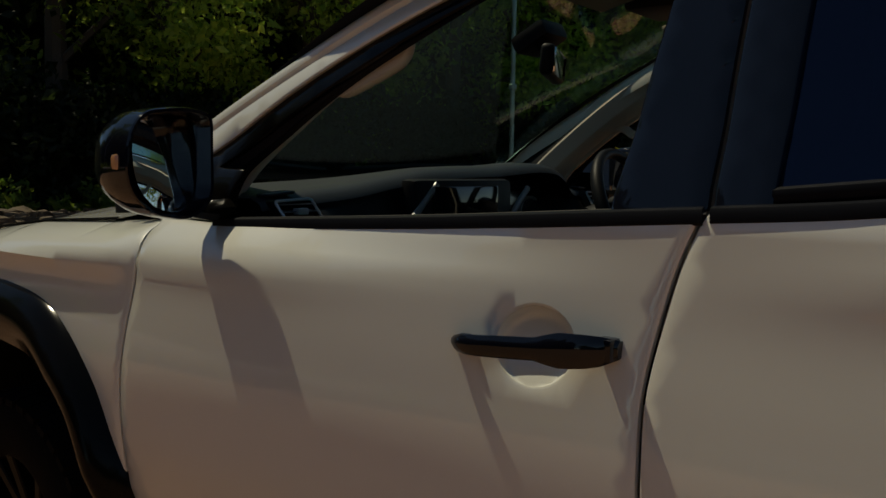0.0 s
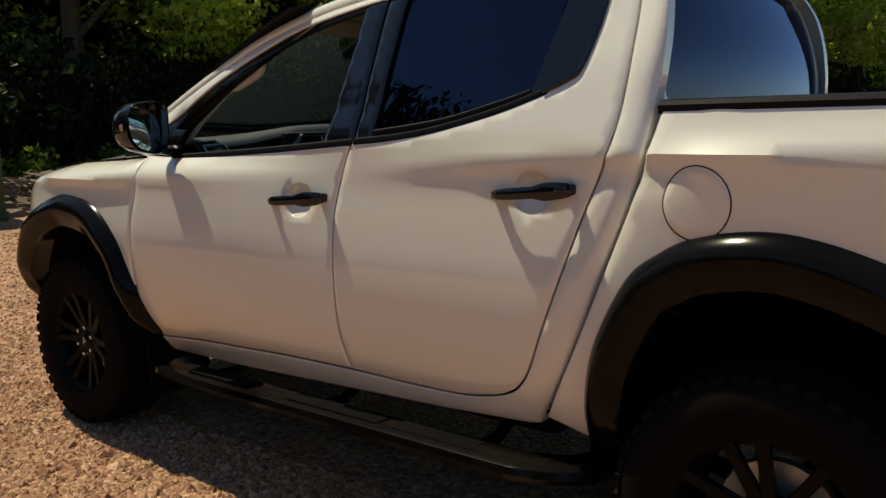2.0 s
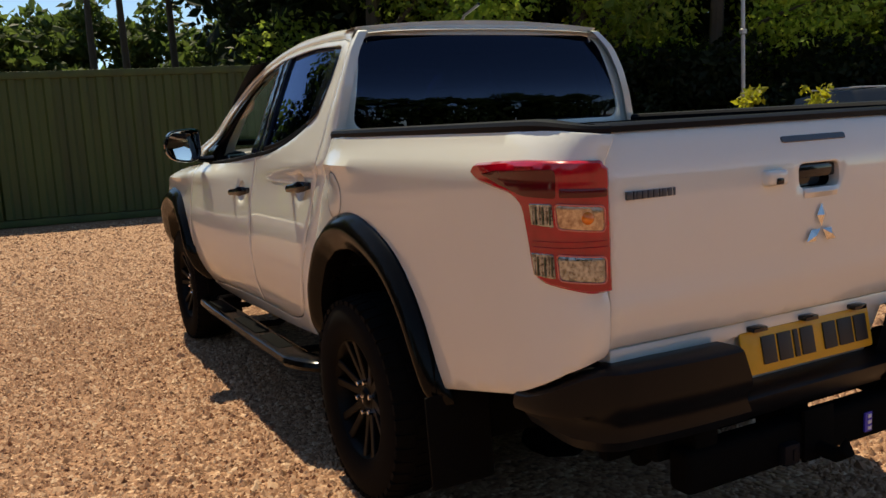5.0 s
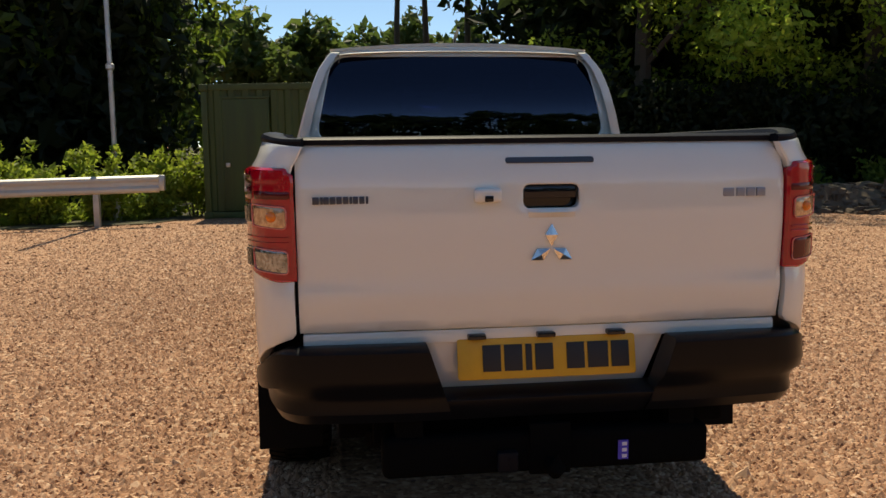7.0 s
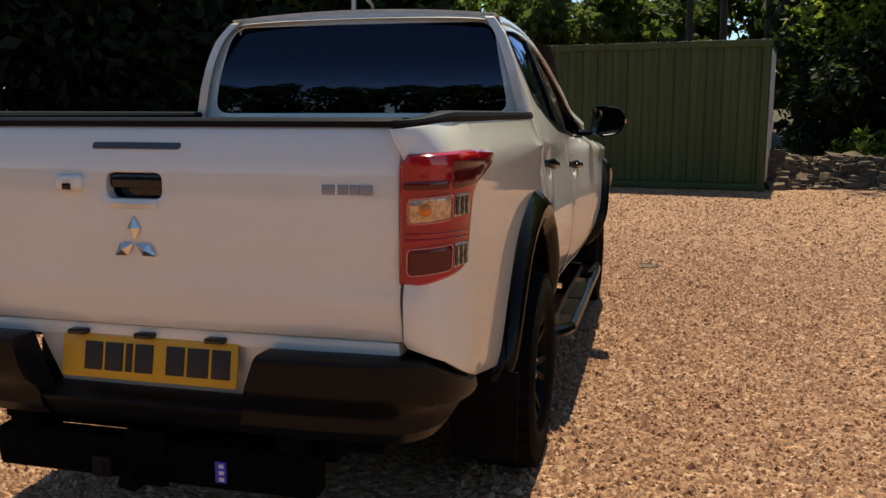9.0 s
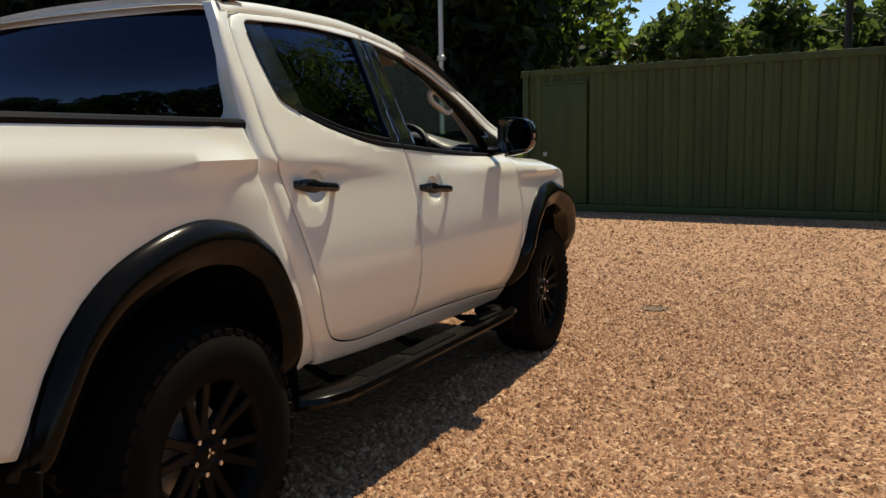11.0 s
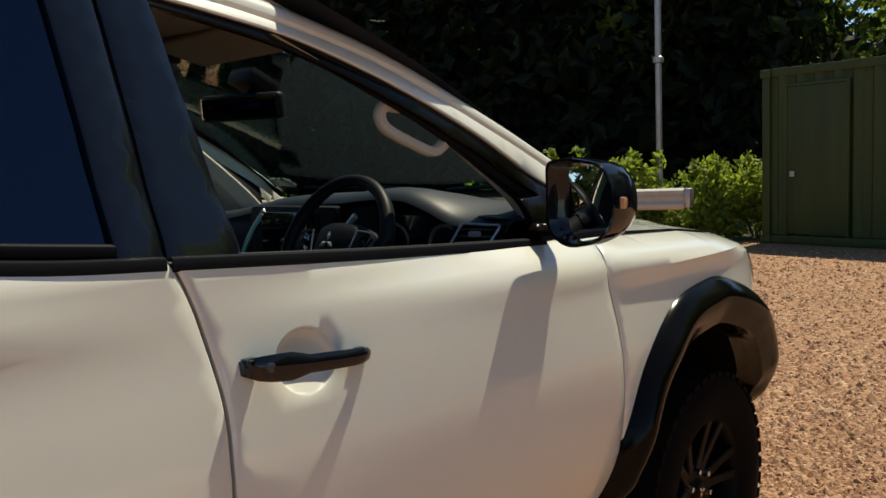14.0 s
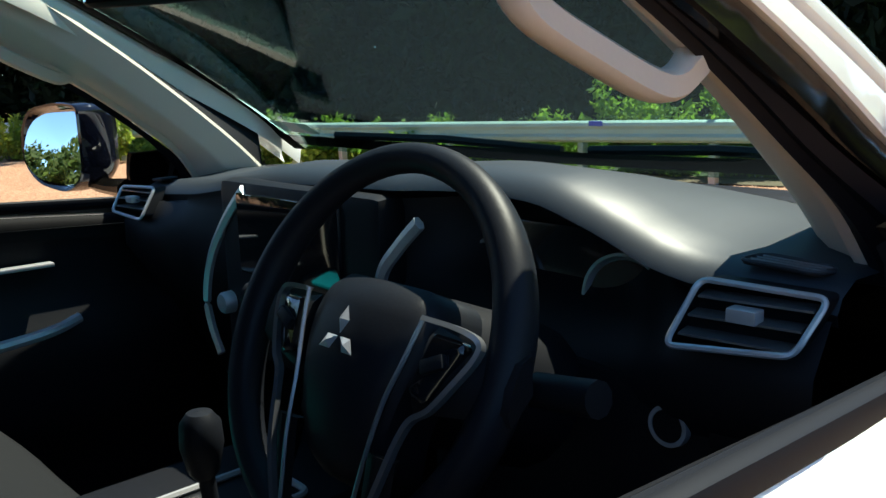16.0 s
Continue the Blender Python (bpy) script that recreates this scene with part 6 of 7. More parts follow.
def stone_ramp(nt):
    """The colours of the stones, from brown through pink to pale."""
    ramp = nt.nodes.new("ShaderNodeValToRGB")
    cr = ramp.color_ramp
    cr.elements[0].color, cr.elements[1].color = (0.175, 0.084, 0.042, 1), (0.58, 0.385, 0.25, 1)
    for p, c in ((0.25, (0.29, 0.142, 0.074, 1)), (0.55, (0.365, 0.190, 0.104, 1)), (0.82, (0.445, 0.254, 0.148, 1))):
        e = cr.elements.new(p)
        e.color = c
    return ramp


def stone_material():
    m, nt, b = node_mat("gravel_stones")
    g = nt.nodes.new("ShaderNodeNewGeometry")
    ramp = stone_ramp(nt)
    nt.links.new(g.outputs["Random Per Island"], ramp.inputs[0])
    n = nt.nodes.new("ShaderNodeTexNoise")
    n.inputs["Scale"].default_value = 120
    tc = nt.nodes.new("ShaderNodeTexCoord")
    nt.links.new(tc.outputs["Object"], n.inputs["Vector"])
    mx = nt.nodes.new("ShaderNodeMix")
    mx.data_type = "RGBA"
    mx.blend_type = "OVERLAY"
    mx.inputs["Factor"].default_value = 0.35
    nt.links.new(ramp.outputs[0], mx.inputs["A"])
    nt.links.new(n.outputs["Fac"], mx.inputs["B"])
    nt.links.new(mx.outputs["Result"], b.inputs["Base Color"])
    b.inputs["Roughness"].default_value = 0.8
    return m


def gravel_material():
    m, nt, b = node_mat("pink_gravel")
    L = nt.links.new
    tc = nt.nodes.new("ShaderNodeTexCoord")
    v = nt.nodes.new("ShaderNodeTexVoronoi")
    v.inputs["Scale"].default_value = 44
    L(tc.outputs["Object"], v.inputs["Vector"])
    n = nt.nodes.new("ShaderNodeTexNoise")
    n.inputs["Scale"].default_value = 0.35
    n.inputs["Detail"].default_value = 6
    L(tc.outputs["Object"], n.inputs["Vector"])
    hsv = nt.nodes.new("ShaderNodeSeparateColor")
    L(v.outputs["Color"], hsv.inputs[0])
    ramp = stone_ramp(nt)
    L(hsv.outputs[0], ramp.inputs[0])
    mx = nt.nodes.new("ShaderNodeMix")
    mx.data_type = "RGBA"
    mx.blend_type = "MULTIPLY"
    mx.inputs["Factor"].default_value = 0.5
    r2 = nt.nodes.new("ShaderNodeValToRGB")
    r2.color_ramp.elements[0].color, r2.color_ramp.elements[1].color = (0.72, 0.66, 0.62, 1), (1.0, 0.98, 0.95, 1)
    r2.color_ramp.elements[0].position, r2.color_ramp.elements[1].position = 0.35, 0.6
    L(n.outputs["Fac"], r2.inputs[0])
    L(ramp.outputs[0], mx.inputs["A"])
    L(r2.outputs[0], mx.inputs["B"])
    L(mx.outputs["Result"], b.inputs["Base Color"])
    b.inputs["Roughness"].default_value = 0.85
    bp = nt.nodes.new("ShaderNodeBump")
    bp.inputs["Strength"].default_value = 0.9
    bp.inputs["Distance"].default_value = 0.016
    inv = nt.nodes.new("ShaderNodeMath")
    inv.operation = "SUBTRACT"
    inv.inputs[0].default_value = 1.0
    L(v.outputs["Distance"], inv.inputs[1])
    L(inv.outputs[0], bp.inputs["Height"])
    L(bp.outputs[0], b.inputs["Normal"])
    return m


GRAVEL = gravel_material()
STONES = stone_material()
SOIL = material("stony_soil", (0.17, 0.115, 0.075), rough=0.95, stain=0.7, stain_scale=3, second=(0.09, 0.07, 0.045), grain=0.6, scale=30, bump=0.9, bump_scale=14)
GRASS_GROUND = material("woodland_floor", (0.075, 0.075, 0.032), rough=0.95, stain=0.8, stain_scale=0.6, second=(0.045, 0.032, 0.02), grain=0.5, scale=12, bump=0.6, bump_scale=8)
GREEN_STEEL = material("green_painted_steel", (0.047, 0.078, 0.0125), rough=0.6, stain=0.8, stain_scale=1.6, second=(0.024, 0.036, 0.009), stretch=(2.2, 2.2, 0.22), grain=0.35, scale=22, bump=0.1, bump_scale=30)
RAIL_STEEL = material("barrier_steel", (0.56, 0.555, 0.52), rough=0.5, metal=0.25, stain=0.5, stain_scale=1.5, second=(0.42, 0.40, 0.35), bump=0.08, bump_scale=40)
BARK = material("bark", (0.11, 0.085, 0.065), rough=0.95, grain=0.7, scale=25, bump=0.9, bump_scale=18)


def leaf_material(name, col, second):
    m, nt, b = node_mat(name)
    nt.nodes.remove(b)
    out = [n for n in nt.nodes if n.type == "OUTPUT_MATERIAL"][0]
    g = nt.nodes.new("ShaderNodeNewGeometry")
    mx = nt.nodes.new("ShaderNodeMix")
    mx.data_type = "RGBA"
    mx.inputs["A"].default_value, mx.inputs["B"].default_value = (*col, 1), (*second, 1)
    nt.links.new(g.outputs["Random Per Island"], mx.inputs["Factor"])
    d = nt.nodes.new("ShaderNodeBsdfPrincipled")
    d.inputs["Roughness"].default_value = 0.55
    t = nt.nodes.new("ShaderNodeBsdfTranslucent")
    s = nt.nodes.new("ShaderNodeMixShader")
    s.inputs[0].default_value = 0.65
    nt.links.new(mx.outputs["Result"], d.inputs["Base Color"])
    nt.links.new(mx.outputs["Result"], t.inputs[0])
    nt.links.new(d.outputs[0], s.inputs[1])
    nt.links.new(t.outputs[0], s.inputs[2])
    nt.links.new(s.outputs[0], out.inputs[0])
    return m


LEAF = leaf_material("leaf_green", (0.08, 0.15, 0.022), (0.21, 0.27, 0.04))
# dark copy of the leaf green: the wood's shade is put into it
LEAF_SHADED = leaf_material("leaf_shaded", (0.011, 0.021, 0.007), (0.030, 0.048, 0.013))
# next three are lighter copies, sunlight on the foliage put into their colour
LEAF_LIT = leaf_material("leaf_lit", (0.16, 0.25, 0.03), (0.32, 0.38, 0.07))
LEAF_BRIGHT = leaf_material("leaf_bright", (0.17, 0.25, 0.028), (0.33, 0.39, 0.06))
LEAF_SUNLIT = leaf_material("leaf_sunlit", (0.22, 0.37, 0.04), (0.62, 0.72, 0.12))
LEAF_YELLOW = leaf_material("leaf_yellow", (0.42, 0.40, 0.03), (0.24, 0.28, 0.03))
LEAF_FAR = leaf_material("leaf_far", (0.06, 0.10, 0.022), (0.11, 0.15, 0.035))


def ground_height(x, y):
    """Flat yard, with a soft rise into the wood round it."""
    d = max(0.0, y - 17.0) / 20 + max(0.0, abs(x) - 26) / 30
    return 1.6 * ease(d * 0.6) + 0.0


xs = [-2500, -600, -200, -90, -60, -45, -36] + list(np.arange(-30, 30.1, 1.5)) + [36, 45, 60, 90, 200, 600, 2500]
ys = [-2500, -600, -200, -90, -60, -45, -36] + list(np.arange(-30, 42.1, 1.5)) + [50, 60, 90, 200, 600, 2500]
rows = [[(x, y, ground_height(x, y) if abs(x) < 80 and -40 < y < 80 else (1.6 if (y > 20 or abs(x) > 60) else 0.0)) for x in xs] for y in ys]
ground = tagged(part("ground", face_out(rows_mesh(rows), (0, 0, 1)), GRAVEL), "pinkish gravel ground of the yard", "ground", kind="structure")


def pebbles(name, count, size, seed):
    """Loose stones as one mesh of many small lumps, thinning out away from the truck."""
    rng = np.random.default_rng(seed)
    P = np.column_stack([rng.uniform(-8, 9, count * 7), rng.uniform(-4.2, 12.5, count * 7)])
    dx = np.maximum(np.abs(P[:, 0]) - 1.6, 0)
    dy = np.maximum(np.abs(P[:, 1] - 0.9) - 2.6, 0)
    keep = rng.random(len(P)) < np.minimum(1, 1 / (0.70 + 0.62 * np.hypot(dx, dy)) ** 1.7)
    keep &= ~((np.abs(P[:, 0]) < 0.6) & (P[:, 1] > -0.9) & (P[:, 1] < 3.4))
    P = P[keep][:count]
    n = len(P)
    d = np.maximum(np.hypot(np.maximum(np.abs(P[:, 0]) - 3.0, 0), np.maximum(P[:, 1] - 4.0, 0)), 0)
    r = size * rng.lognormal(0, 0.30, n) * (1 + 0.10 * np.minimum(d, 6))
    # each stone: a ragged ring of six corners under a blunt, off-centre top
    a = (np.arange(6)[None] + rng.uniform(-0.32, 0.32, (n, 6))) * np.pi / 3 + rng.uniform(0, 7, (n, 1))
    long = rng.uniform(0.68, 1.0, (n, 1))
    rad = r[:, None] * rng.uniform(0.78, 1.2, (n, 6))
    turn = rng.uniform(0, np.pi, (n, 1))
    x, y = rad * np.cos(a), rad * np.sin(a) * long
    X, Y = x * np.cos(turn) - y * np.sin(turn), x * np.sin(turn) + y * np.cos(turn)
    h = r * rng.uniform(0.42, 0.95, n)
    V = np.empty((n, 7, 3))
    V[:, :6, 0], V[:, :6, 1] = X + P[:, 0:1], Y + P[:, 1:2]
    V[:, :6, 2] = rng.uniform(-0.004, 0.003, (n, 6))
    V[:, 6, 0] = P[:, 0] + r * rng.uniform(-0.45, 0.45, n)
    V[:, 6, 1] = P[:, 1] + r * rng.uniform(-0.45, 0.45, n)
    V[:, 6, 2] = h
    F = np.stack([np.stack([np.full(6, 6), np.arange(6), (np.arange(6) + 1) % 6], 1)])
    F = (F + (np.arange(n) * 7)[:, None, None]).reshape(-1, 3)
    me = bpy.data.meshes.new(name)
    me.from_pydata(V.reshape(-1, 3).tolist(), [], F.tolist())
    me.materials.append(STONES)
    ob = new(name, me)
    return tagged(ob, "loose pinkish-brown gravel stones lying on the yard", "gravel", kind="stuff")


pebbles("gravel_stones", 230000, 0.0122, 3)


# ---- shipping container ----
def container():
    c = thing("shipping_container", "weathered green corrugated steel shipping container beyond the truck", "shipping container")
    x0, x1, y0, y1, z0, z1 = 0.0, 6.22, 0.0, 2.44, 0.0, 2.58
    # corrugated long side
    prof = []
    x = x0 + 0.12
    while x < x1 - 0.12:
        prof += [(x, 0.035), (x + 0.095, 0.035), (x + 0.135, 0.0), (x + 0.235, 0.0)]
        x += 0.275
    prof = [p for p in prof if p[0] < x1 - 0.10] + [(x1 - 0.10, 0.035)]
    part("front_wall", face_out(rows_mesh([[(a, y0 + b + 0.02, z) for a, b in prof] for z in (z0 + 0.14, z1 - 0.10)]), (0, -1, 0)), GREEN_STEEL, c, smooth=False)
    part("back_wall", face_out(rows_mesh([[(a, y1 - b - 0.02, z) for a, b in prof] for z in (z0 + 0.14, z1 - 0.10)]), (0, 1, 0)), GREEN_STEEL, c, smooth=False)
    part("end_wall", block(x0 + 0.03, x0 + 0.06, y0 + 0.1, y1 - 0.1, z0 + 0.12, z1 - 0.08), GREEN_STEEL, c)
    for x in (x1 - 0.05,):
        part("end_door", block(x, x + 0.04, y0 + 0.1, y1 - 0.1, z0 + 0.12, z1 - 0.08), GREEN_STEEL, c)
        for k in range(4):
            part("lock_bar", tube([(x + 0.06, y0 + 0.35 + 0.55 * k, 0.15), (x + 0.06, y0 + 0.35 + 0.55 * k, 2.45)], 0.018, 8), DULL_STEEL, c)
    part("roof", block(x0 + 0.03, x1 - 0.03, y0 + 0.03, y1 - 0.03, z1 - 0.05, z1 - 0.02), GREEN_STEEL, c)
    for z in (z0 + 0.07, z1 - 0.05):
        for y in (y0 + 0.04, y1 - 0.04):
            part("side_beam", block(x0 + 0.1, x1 - 0.1, y - 0.04, y + 0.04, z - 0.06, z + 0.06, 0.008), GREEN_STEEL, c)
        for x in (x0 + 0.05, x1 - 0.05):
            part("end_beam", block(x - 0.05, x + 0.05, y0 + 0.1, y1 - 0.1, z - 0.06, z + 0.06, 0.008), GREEN_STEEL, c)
    for x in (x0 + 0.06, x1 - 0.06):
        for y in (y0 + 0.05, y1 - 0.05):
            part("corner_post", block(x - 0.06, x + 0.06, y - 0.055, y + 0.055, z0, z1, 0.01), GREEN_STEEL, c)
            for z in (z0 + 0.06, z1 - 0.06):
                part("corner_casting", block(x - 0.085, x + 0.085, y - 0.08, y + 0.08, z - 0.06, z + 0.062, 0.012), GREEN_STEEL, c)
    # flat side door
    dx0, dx1 = x0 + 0.40, x0 + 1.27
    door = part("side_door", block(dx0, dx1, y0 - 0.012, y0 + 0.02, z0 + 0.16, z1 - 0.28, 0.006), GREEN_STEEL, c, "flat steel side door")
    for a in (dx0 - 0.02, dx1 + 0.02):
        part("door_frame", block(a - 0.025, a + 0.025, y0 - 0.022, y0 + 0.03, z0 + 0.14, z1 - 0.24, 0.005), GREEN_STEEL, door)
    part("door_frame", block(dx0 - 0.04, dx1 + 0.04, y0 - 0.024, y0 + 0.03, z1 - 0.275, z1 - 0.235, 0.005), GREEN_STEEL, door)
    part("latch", block(dx0 + 0.05, dx0 + 0.13, y0 - 0.04, y0 - 0.01, 1.0, 1.08, 0.008), DULL_STEEL, door)

    c.matrix_basis = pose(-3.14, 13.37, 0.0, 0, 0, -8.5)


container()


# ---- crash barrier along the edge of the yard ----
def barrier():
    b = thing("crash_barrier", "weathered galvanised steel crash barrier on posts at the yard's edge", "crash barrier")
    path = [(-3.72, 12.0, 0.75), (-7.0, 11.35, 0.71), (-12.0, 10.15, 0.66), (-18.0, 8.6, 0.65), (-30.0, 4.5, 0.64)]
    sec = [(0.0, -0.155), (0.045, -0.12), (0.05, -0.075), (0.005, -0.03), (0.005, 0.03), (0.05, 0.075), (0.045, 0.12), (0.0, 0.155), (-0.012, 0.155), (0.03, 0.115), (0.035, 0.08), (-0.008, 0.03), (-0.008, -0.03), (0.035, -0.08), (0.03, -0.115), (-0.012, -0.155)]
    sec = [(-a, z) for a, z in sec]
    part("rail", sweep(spline(path, 4), sec), RAIL_STEEL, b)
    P = spline(path, 12)
    d, last = 0.9, P[0]
    for p in P:
        d += (p - last).length
        last = p
        if d > 1.9:
            d = 0
            part("post", block(p.x - 0.05, p.x + 0.05, p.y + 0.03, p.y + 0.15, 0.0, 0.82, 0.008), DULL_STEEL, b)
    part("rail_end", block(-3.74, -3.62, 11.98, 12.11, 0.62, 0.90, 0.03), DULL_STEEL, b)


barrier()


part_of_barrier = bpy.data.objects["crash_barrier"]
part("blue_mark", block(-6.45, -6.22, 11.375, 11.40, 0.80, 0.87, 0.004), STICKER_BLUE, part_of_barrier, "blue mark on the rail")


# ---- parked car beyond the yellow shrubs ----
def parked_car(cx, cy, turn):
    c = thing("parked_car", "dark parked estate car half hidden by yellow shrubs", "car")
    m = pose(cx, cy, 0.0, 0, 0, turn)
    dark = material("dark_car_paint", (0.012, 0.013, 0.016), rough=0.35, coat=1.0, grain=0.1, scale=300)
    rows = []
    for x, z, w in ((-2.2, 0.75, 0.70), (-2.15, 0.95, 0.82), (-1.0, 1.0, 0.88), (0.9, 1.0, 0.88), (1.5, 0.92, 0.86), (2.1, 0.78, 0.74), (2.2, 0.6, 0.66)):
        rows.append([(x, -w * 0.96, 0.32), (x, -w, 0.55), (x, -w * 0.98, z - 0.10), (x, -w * 0.90, z), (x, 0, z + 0.03), (x, w * 0.90, z), (x, w * 0.98, z - 0.10), (x, w, 0.55), (x, w * 0.96, 0.32)])
    part("body", moved(rows_mesh(rows, close_v=True, caps=True), m), dark, c)
    rows = []
    for x, z, w in ((-2.0, 0.98, 0.74), (-1.75, 1.46, 0.62), (-1.2, 1.56, 0.60), (-0.2, 1.58, 0.60), (0.45, 1.50, 0.60), (1.25, 0.98, 0.72)):
        rows.append([(x, -0.78, 0.95), (x, -(w + 0.05), max(0.98, z - 0.08)), (x, -w, z), (x, 0, z + 0.02), (x, w, z), (x, w + 0.05, max(0.98, z - 0.08)), (x, 0.78, 0.95)])
    cabin = part("cabin", moved(rows_mesh(rows), m), dark, c)
    for x0, x1 in ((-1.7, -0.95), (-0.88, -0.05), (0.02, 0.62)):
        for s in (1, -1):
            b = rows_mesh([[(x, s * (0.77 - 0.30 * (z - 1.0)), z) for x in (x0, x1)] for z in (1.02, 1.40)])
            part("window", moved(face_out(b, (0, s, 0)), m), BLACK_GLOSS, cabin)
    for s in (1, -1):
        part("roof_bar", moved(tube([(-1.5, s * 0.55, 1.60), (-0.6, s * 0.56, 1.625), (0.3, s * 0.55, 1.59)], 0.018, 6), m), DULL_STEEL, cabin, "pale metal roof bar")
        for x in (-1.35, 1.35):
            part("wheel", moved(lathe([(0.0, -0.1), (0.28, -0.1), (0.32, -0.06), (0.32, 0.06), (0.28, 0.1), (0.20, 0.09), (0.0, 0.08)], 20), m @ pose(x, s * 0.80, 0.32, 0, 0, 90 * s)), RUBBER, c)


parked_car(13.6, 7.6, -62)

# drain cover in the gravel
drain = thing("drain_cover", "dark cast-iron drain cover sunk in the gravel", "drain cover")
part("cover", moved(lathe([(0.0, 0.004), (0.085, 0.004), (0.095, 0.002), (0.10, -0.01)], 20, "z"), Matrix.Translation((1.20, 4.50, 0.002))), material("cast_iron", (0.085, 0.06, 0.043), rough=0.8, grain=0.5, scale=60, bump=0.4, bump_scale=90), drain)
part("rim", moved(lathe([(0.10, -0.01), (0.101, 0.006), (0.108, 0.005), (0.11, -0.01)], 20, "z"), Matrix.Translation((1.20, 4.50, 0.002))), BARK, drain)


# ---- poles ----
def pole(x, y, h, r, label):
    p = thing("lamp_pole", label, "pole")
    part("shaft", tube([(x, y, 0), (x, y, h * 0.45), (x, y, h)], r, 12), DULL_STEEL, p)
    part("collar", moved(lathe([(r, -0.06), (r * 1.7, -0.04), (r * 1.7, 0.04), (r, 0.06)], 12, "z"), Matrix.Translation((x, y, 2.9))), DULL_STEEL, p)
    part("base", moved(lathe([(r * 2, 0.0), (r * 2, 0.25), (r, 0.4)], 12, "z"), Matrix.Translation((x, y, 0))), DULL_STEEL, p)


pole(-4.73, 13.16, 9.0, 0.05, "slim grey metal pole behind the barrier")
pole(12.04, 10.0, 8.0, 0.045, "slim grey metal pole at the edge of the wood")


# ---- plants ----
def leaves(name, centres, radii, count, size, mat, seed, parent, squash=0.8, label=""):
    """Clouds of small two-triangle leaves, thickest on the outside of uneven clumps."""
    rng = np.random.default_rng(seed)
    C = np.array(centres, float)
    R = np.array(radii, float)
    w = R ** 2 / (R ** 2).sum()
    k = rng.choice(len(C), count, p=w)
    d = rng.normal(size=(count, 3))
    d /= np.linalg.norm(d, axis=1)[:, None]
    rad = R[k] * (0.45 + 0.62 * rng.random(count) ** 0.6) * (1 + 0.25 * np.sin(d[:, 0] * 7 + k) * np.cos(d[:, 2] * 6 + k))
    P = C[k] + d * rad[:, None] * np.array([1, 1, squash])
    P[:, 2] = np.maximum(P[:, 2], 0.05)
    s = size * rng.lognormal(0, 0.3, count)
    u = rng.normal(size=(count, 3))
    u /= np.linalg.norm(u, axis=1)[:, None]
    v = np.cross(u, d + rng.normal(size=(count, 3)) * 0.6)
    v /= np.linalg.norm(v, axis=1)[:, None] + 1e-9
    n = np.cross(u, v)
    a = P - u * s[:, None]
    c = P + u * s[:, None]
    b = P + v * (s * 0.55)[:, None] + n * (s * 0.18)[:, None]
    e = P - v * (s * 0.55)[:, None] + n * (s * 0.18)[:, None]
    V = np.stack([a, b, c, e], 1).reshape(-1, 3)
    i = np.arange(count) * 4
    F = np.concatenate([np.stack([i, i + 1, i + 2], 1), np.stack([i, i + 2, i + 3], 1)])
    me = bpy.data.meshes.new(name)
    me.from_pydata(V.tolist(), [], F.tolist())
    me.materials.append(mat)
    ob = new(name, me)
    ob.parent = parent
    if label:
        tagged(ob, label)
    return ob


def tree(x, y, h, spread, seed, mat, count=5000, size=0.13, low=0.25, label="leafy green deciduous tree at the edge of the wood", lean=0.0):
    rng = random.Random(seed)
    t = thing("tree", label, "tree", group="trees round the yard")
    z0 = ground_height(x, y) if abs(x) < 80 and y < 80 else 1.6
    top = Vector((x + lean * h, y, z0 + h * 0.8))
    r0 = (0.018 if low < 0.4 else 0.008) * h + 0.05
    trunk_path = spline([(x, y, z0 - 0.1), (x + rng.uniform(-0.2, 0.2), y + rng.uniform(-0.2, 0.2), z0 + h * 0.3), (x + lean * h * 0.5 + rng.uniform(-0.3, 0.3), y + rng.uniform(-0.3, 0.3), z0 + h * 0.58), top], 5)
    n = len(trunk_path)
    bm = sweep(trunk_path, ring(r0, 8), (1, 0, 0.01), scale=[1 - 0.85 * i / (n - 1) for i in range(n)])
    cs, rs = [], []
    for i in range(11):
        f = low + (0.98 - low) * (i + 0.5) / 11
        a = i * 2.4 + rng.uniform(-0.5, 0.5)
        base = trunk_path[min(n - 1, int(f * 0.9 * (n - 1)))]
        reach = spread * (0.45 + 0.75 * math.sin(min(1.0, f * 1.05) * math.pi) ** 0.7) * rng.uniform(0.6, 1.1)
        tip = Vector((x + lean * h * f + math.cos(a) * reach, y + math.sin(a) * reach, z0 + h * f + rng.uniform(-0.3, 0.5)))
        limb = spline([base, base.lerp(tip, 0.5) + Vector((0, 0, 0.2)), tip], 3)
        m = len(limb)
        bm = join(bm, sweep(limb, ring(r0 * 0.35, 5), (0.1, 0, 1), scale=[1 - 0.8 * k / (m - 1) for k in range(m)]))
        for q in (0.6, 1.0):
            p = base.lerp(tip, q)
            cs.append(p + Vector((rng.uniform(-0.4, 0.4), rng.uniform(-0.4, 0.4), rng.uniform(-0.2, 0.5))))
            rs.append(spread * rng.uniform(0.28, 0.52))
    cs.append(top)
    rs.append(spread * 0.45)
    part("trunk", bm, BARK, t)
    leaves("crown", cs, rs, count, size, mat, seed, t)
    return t


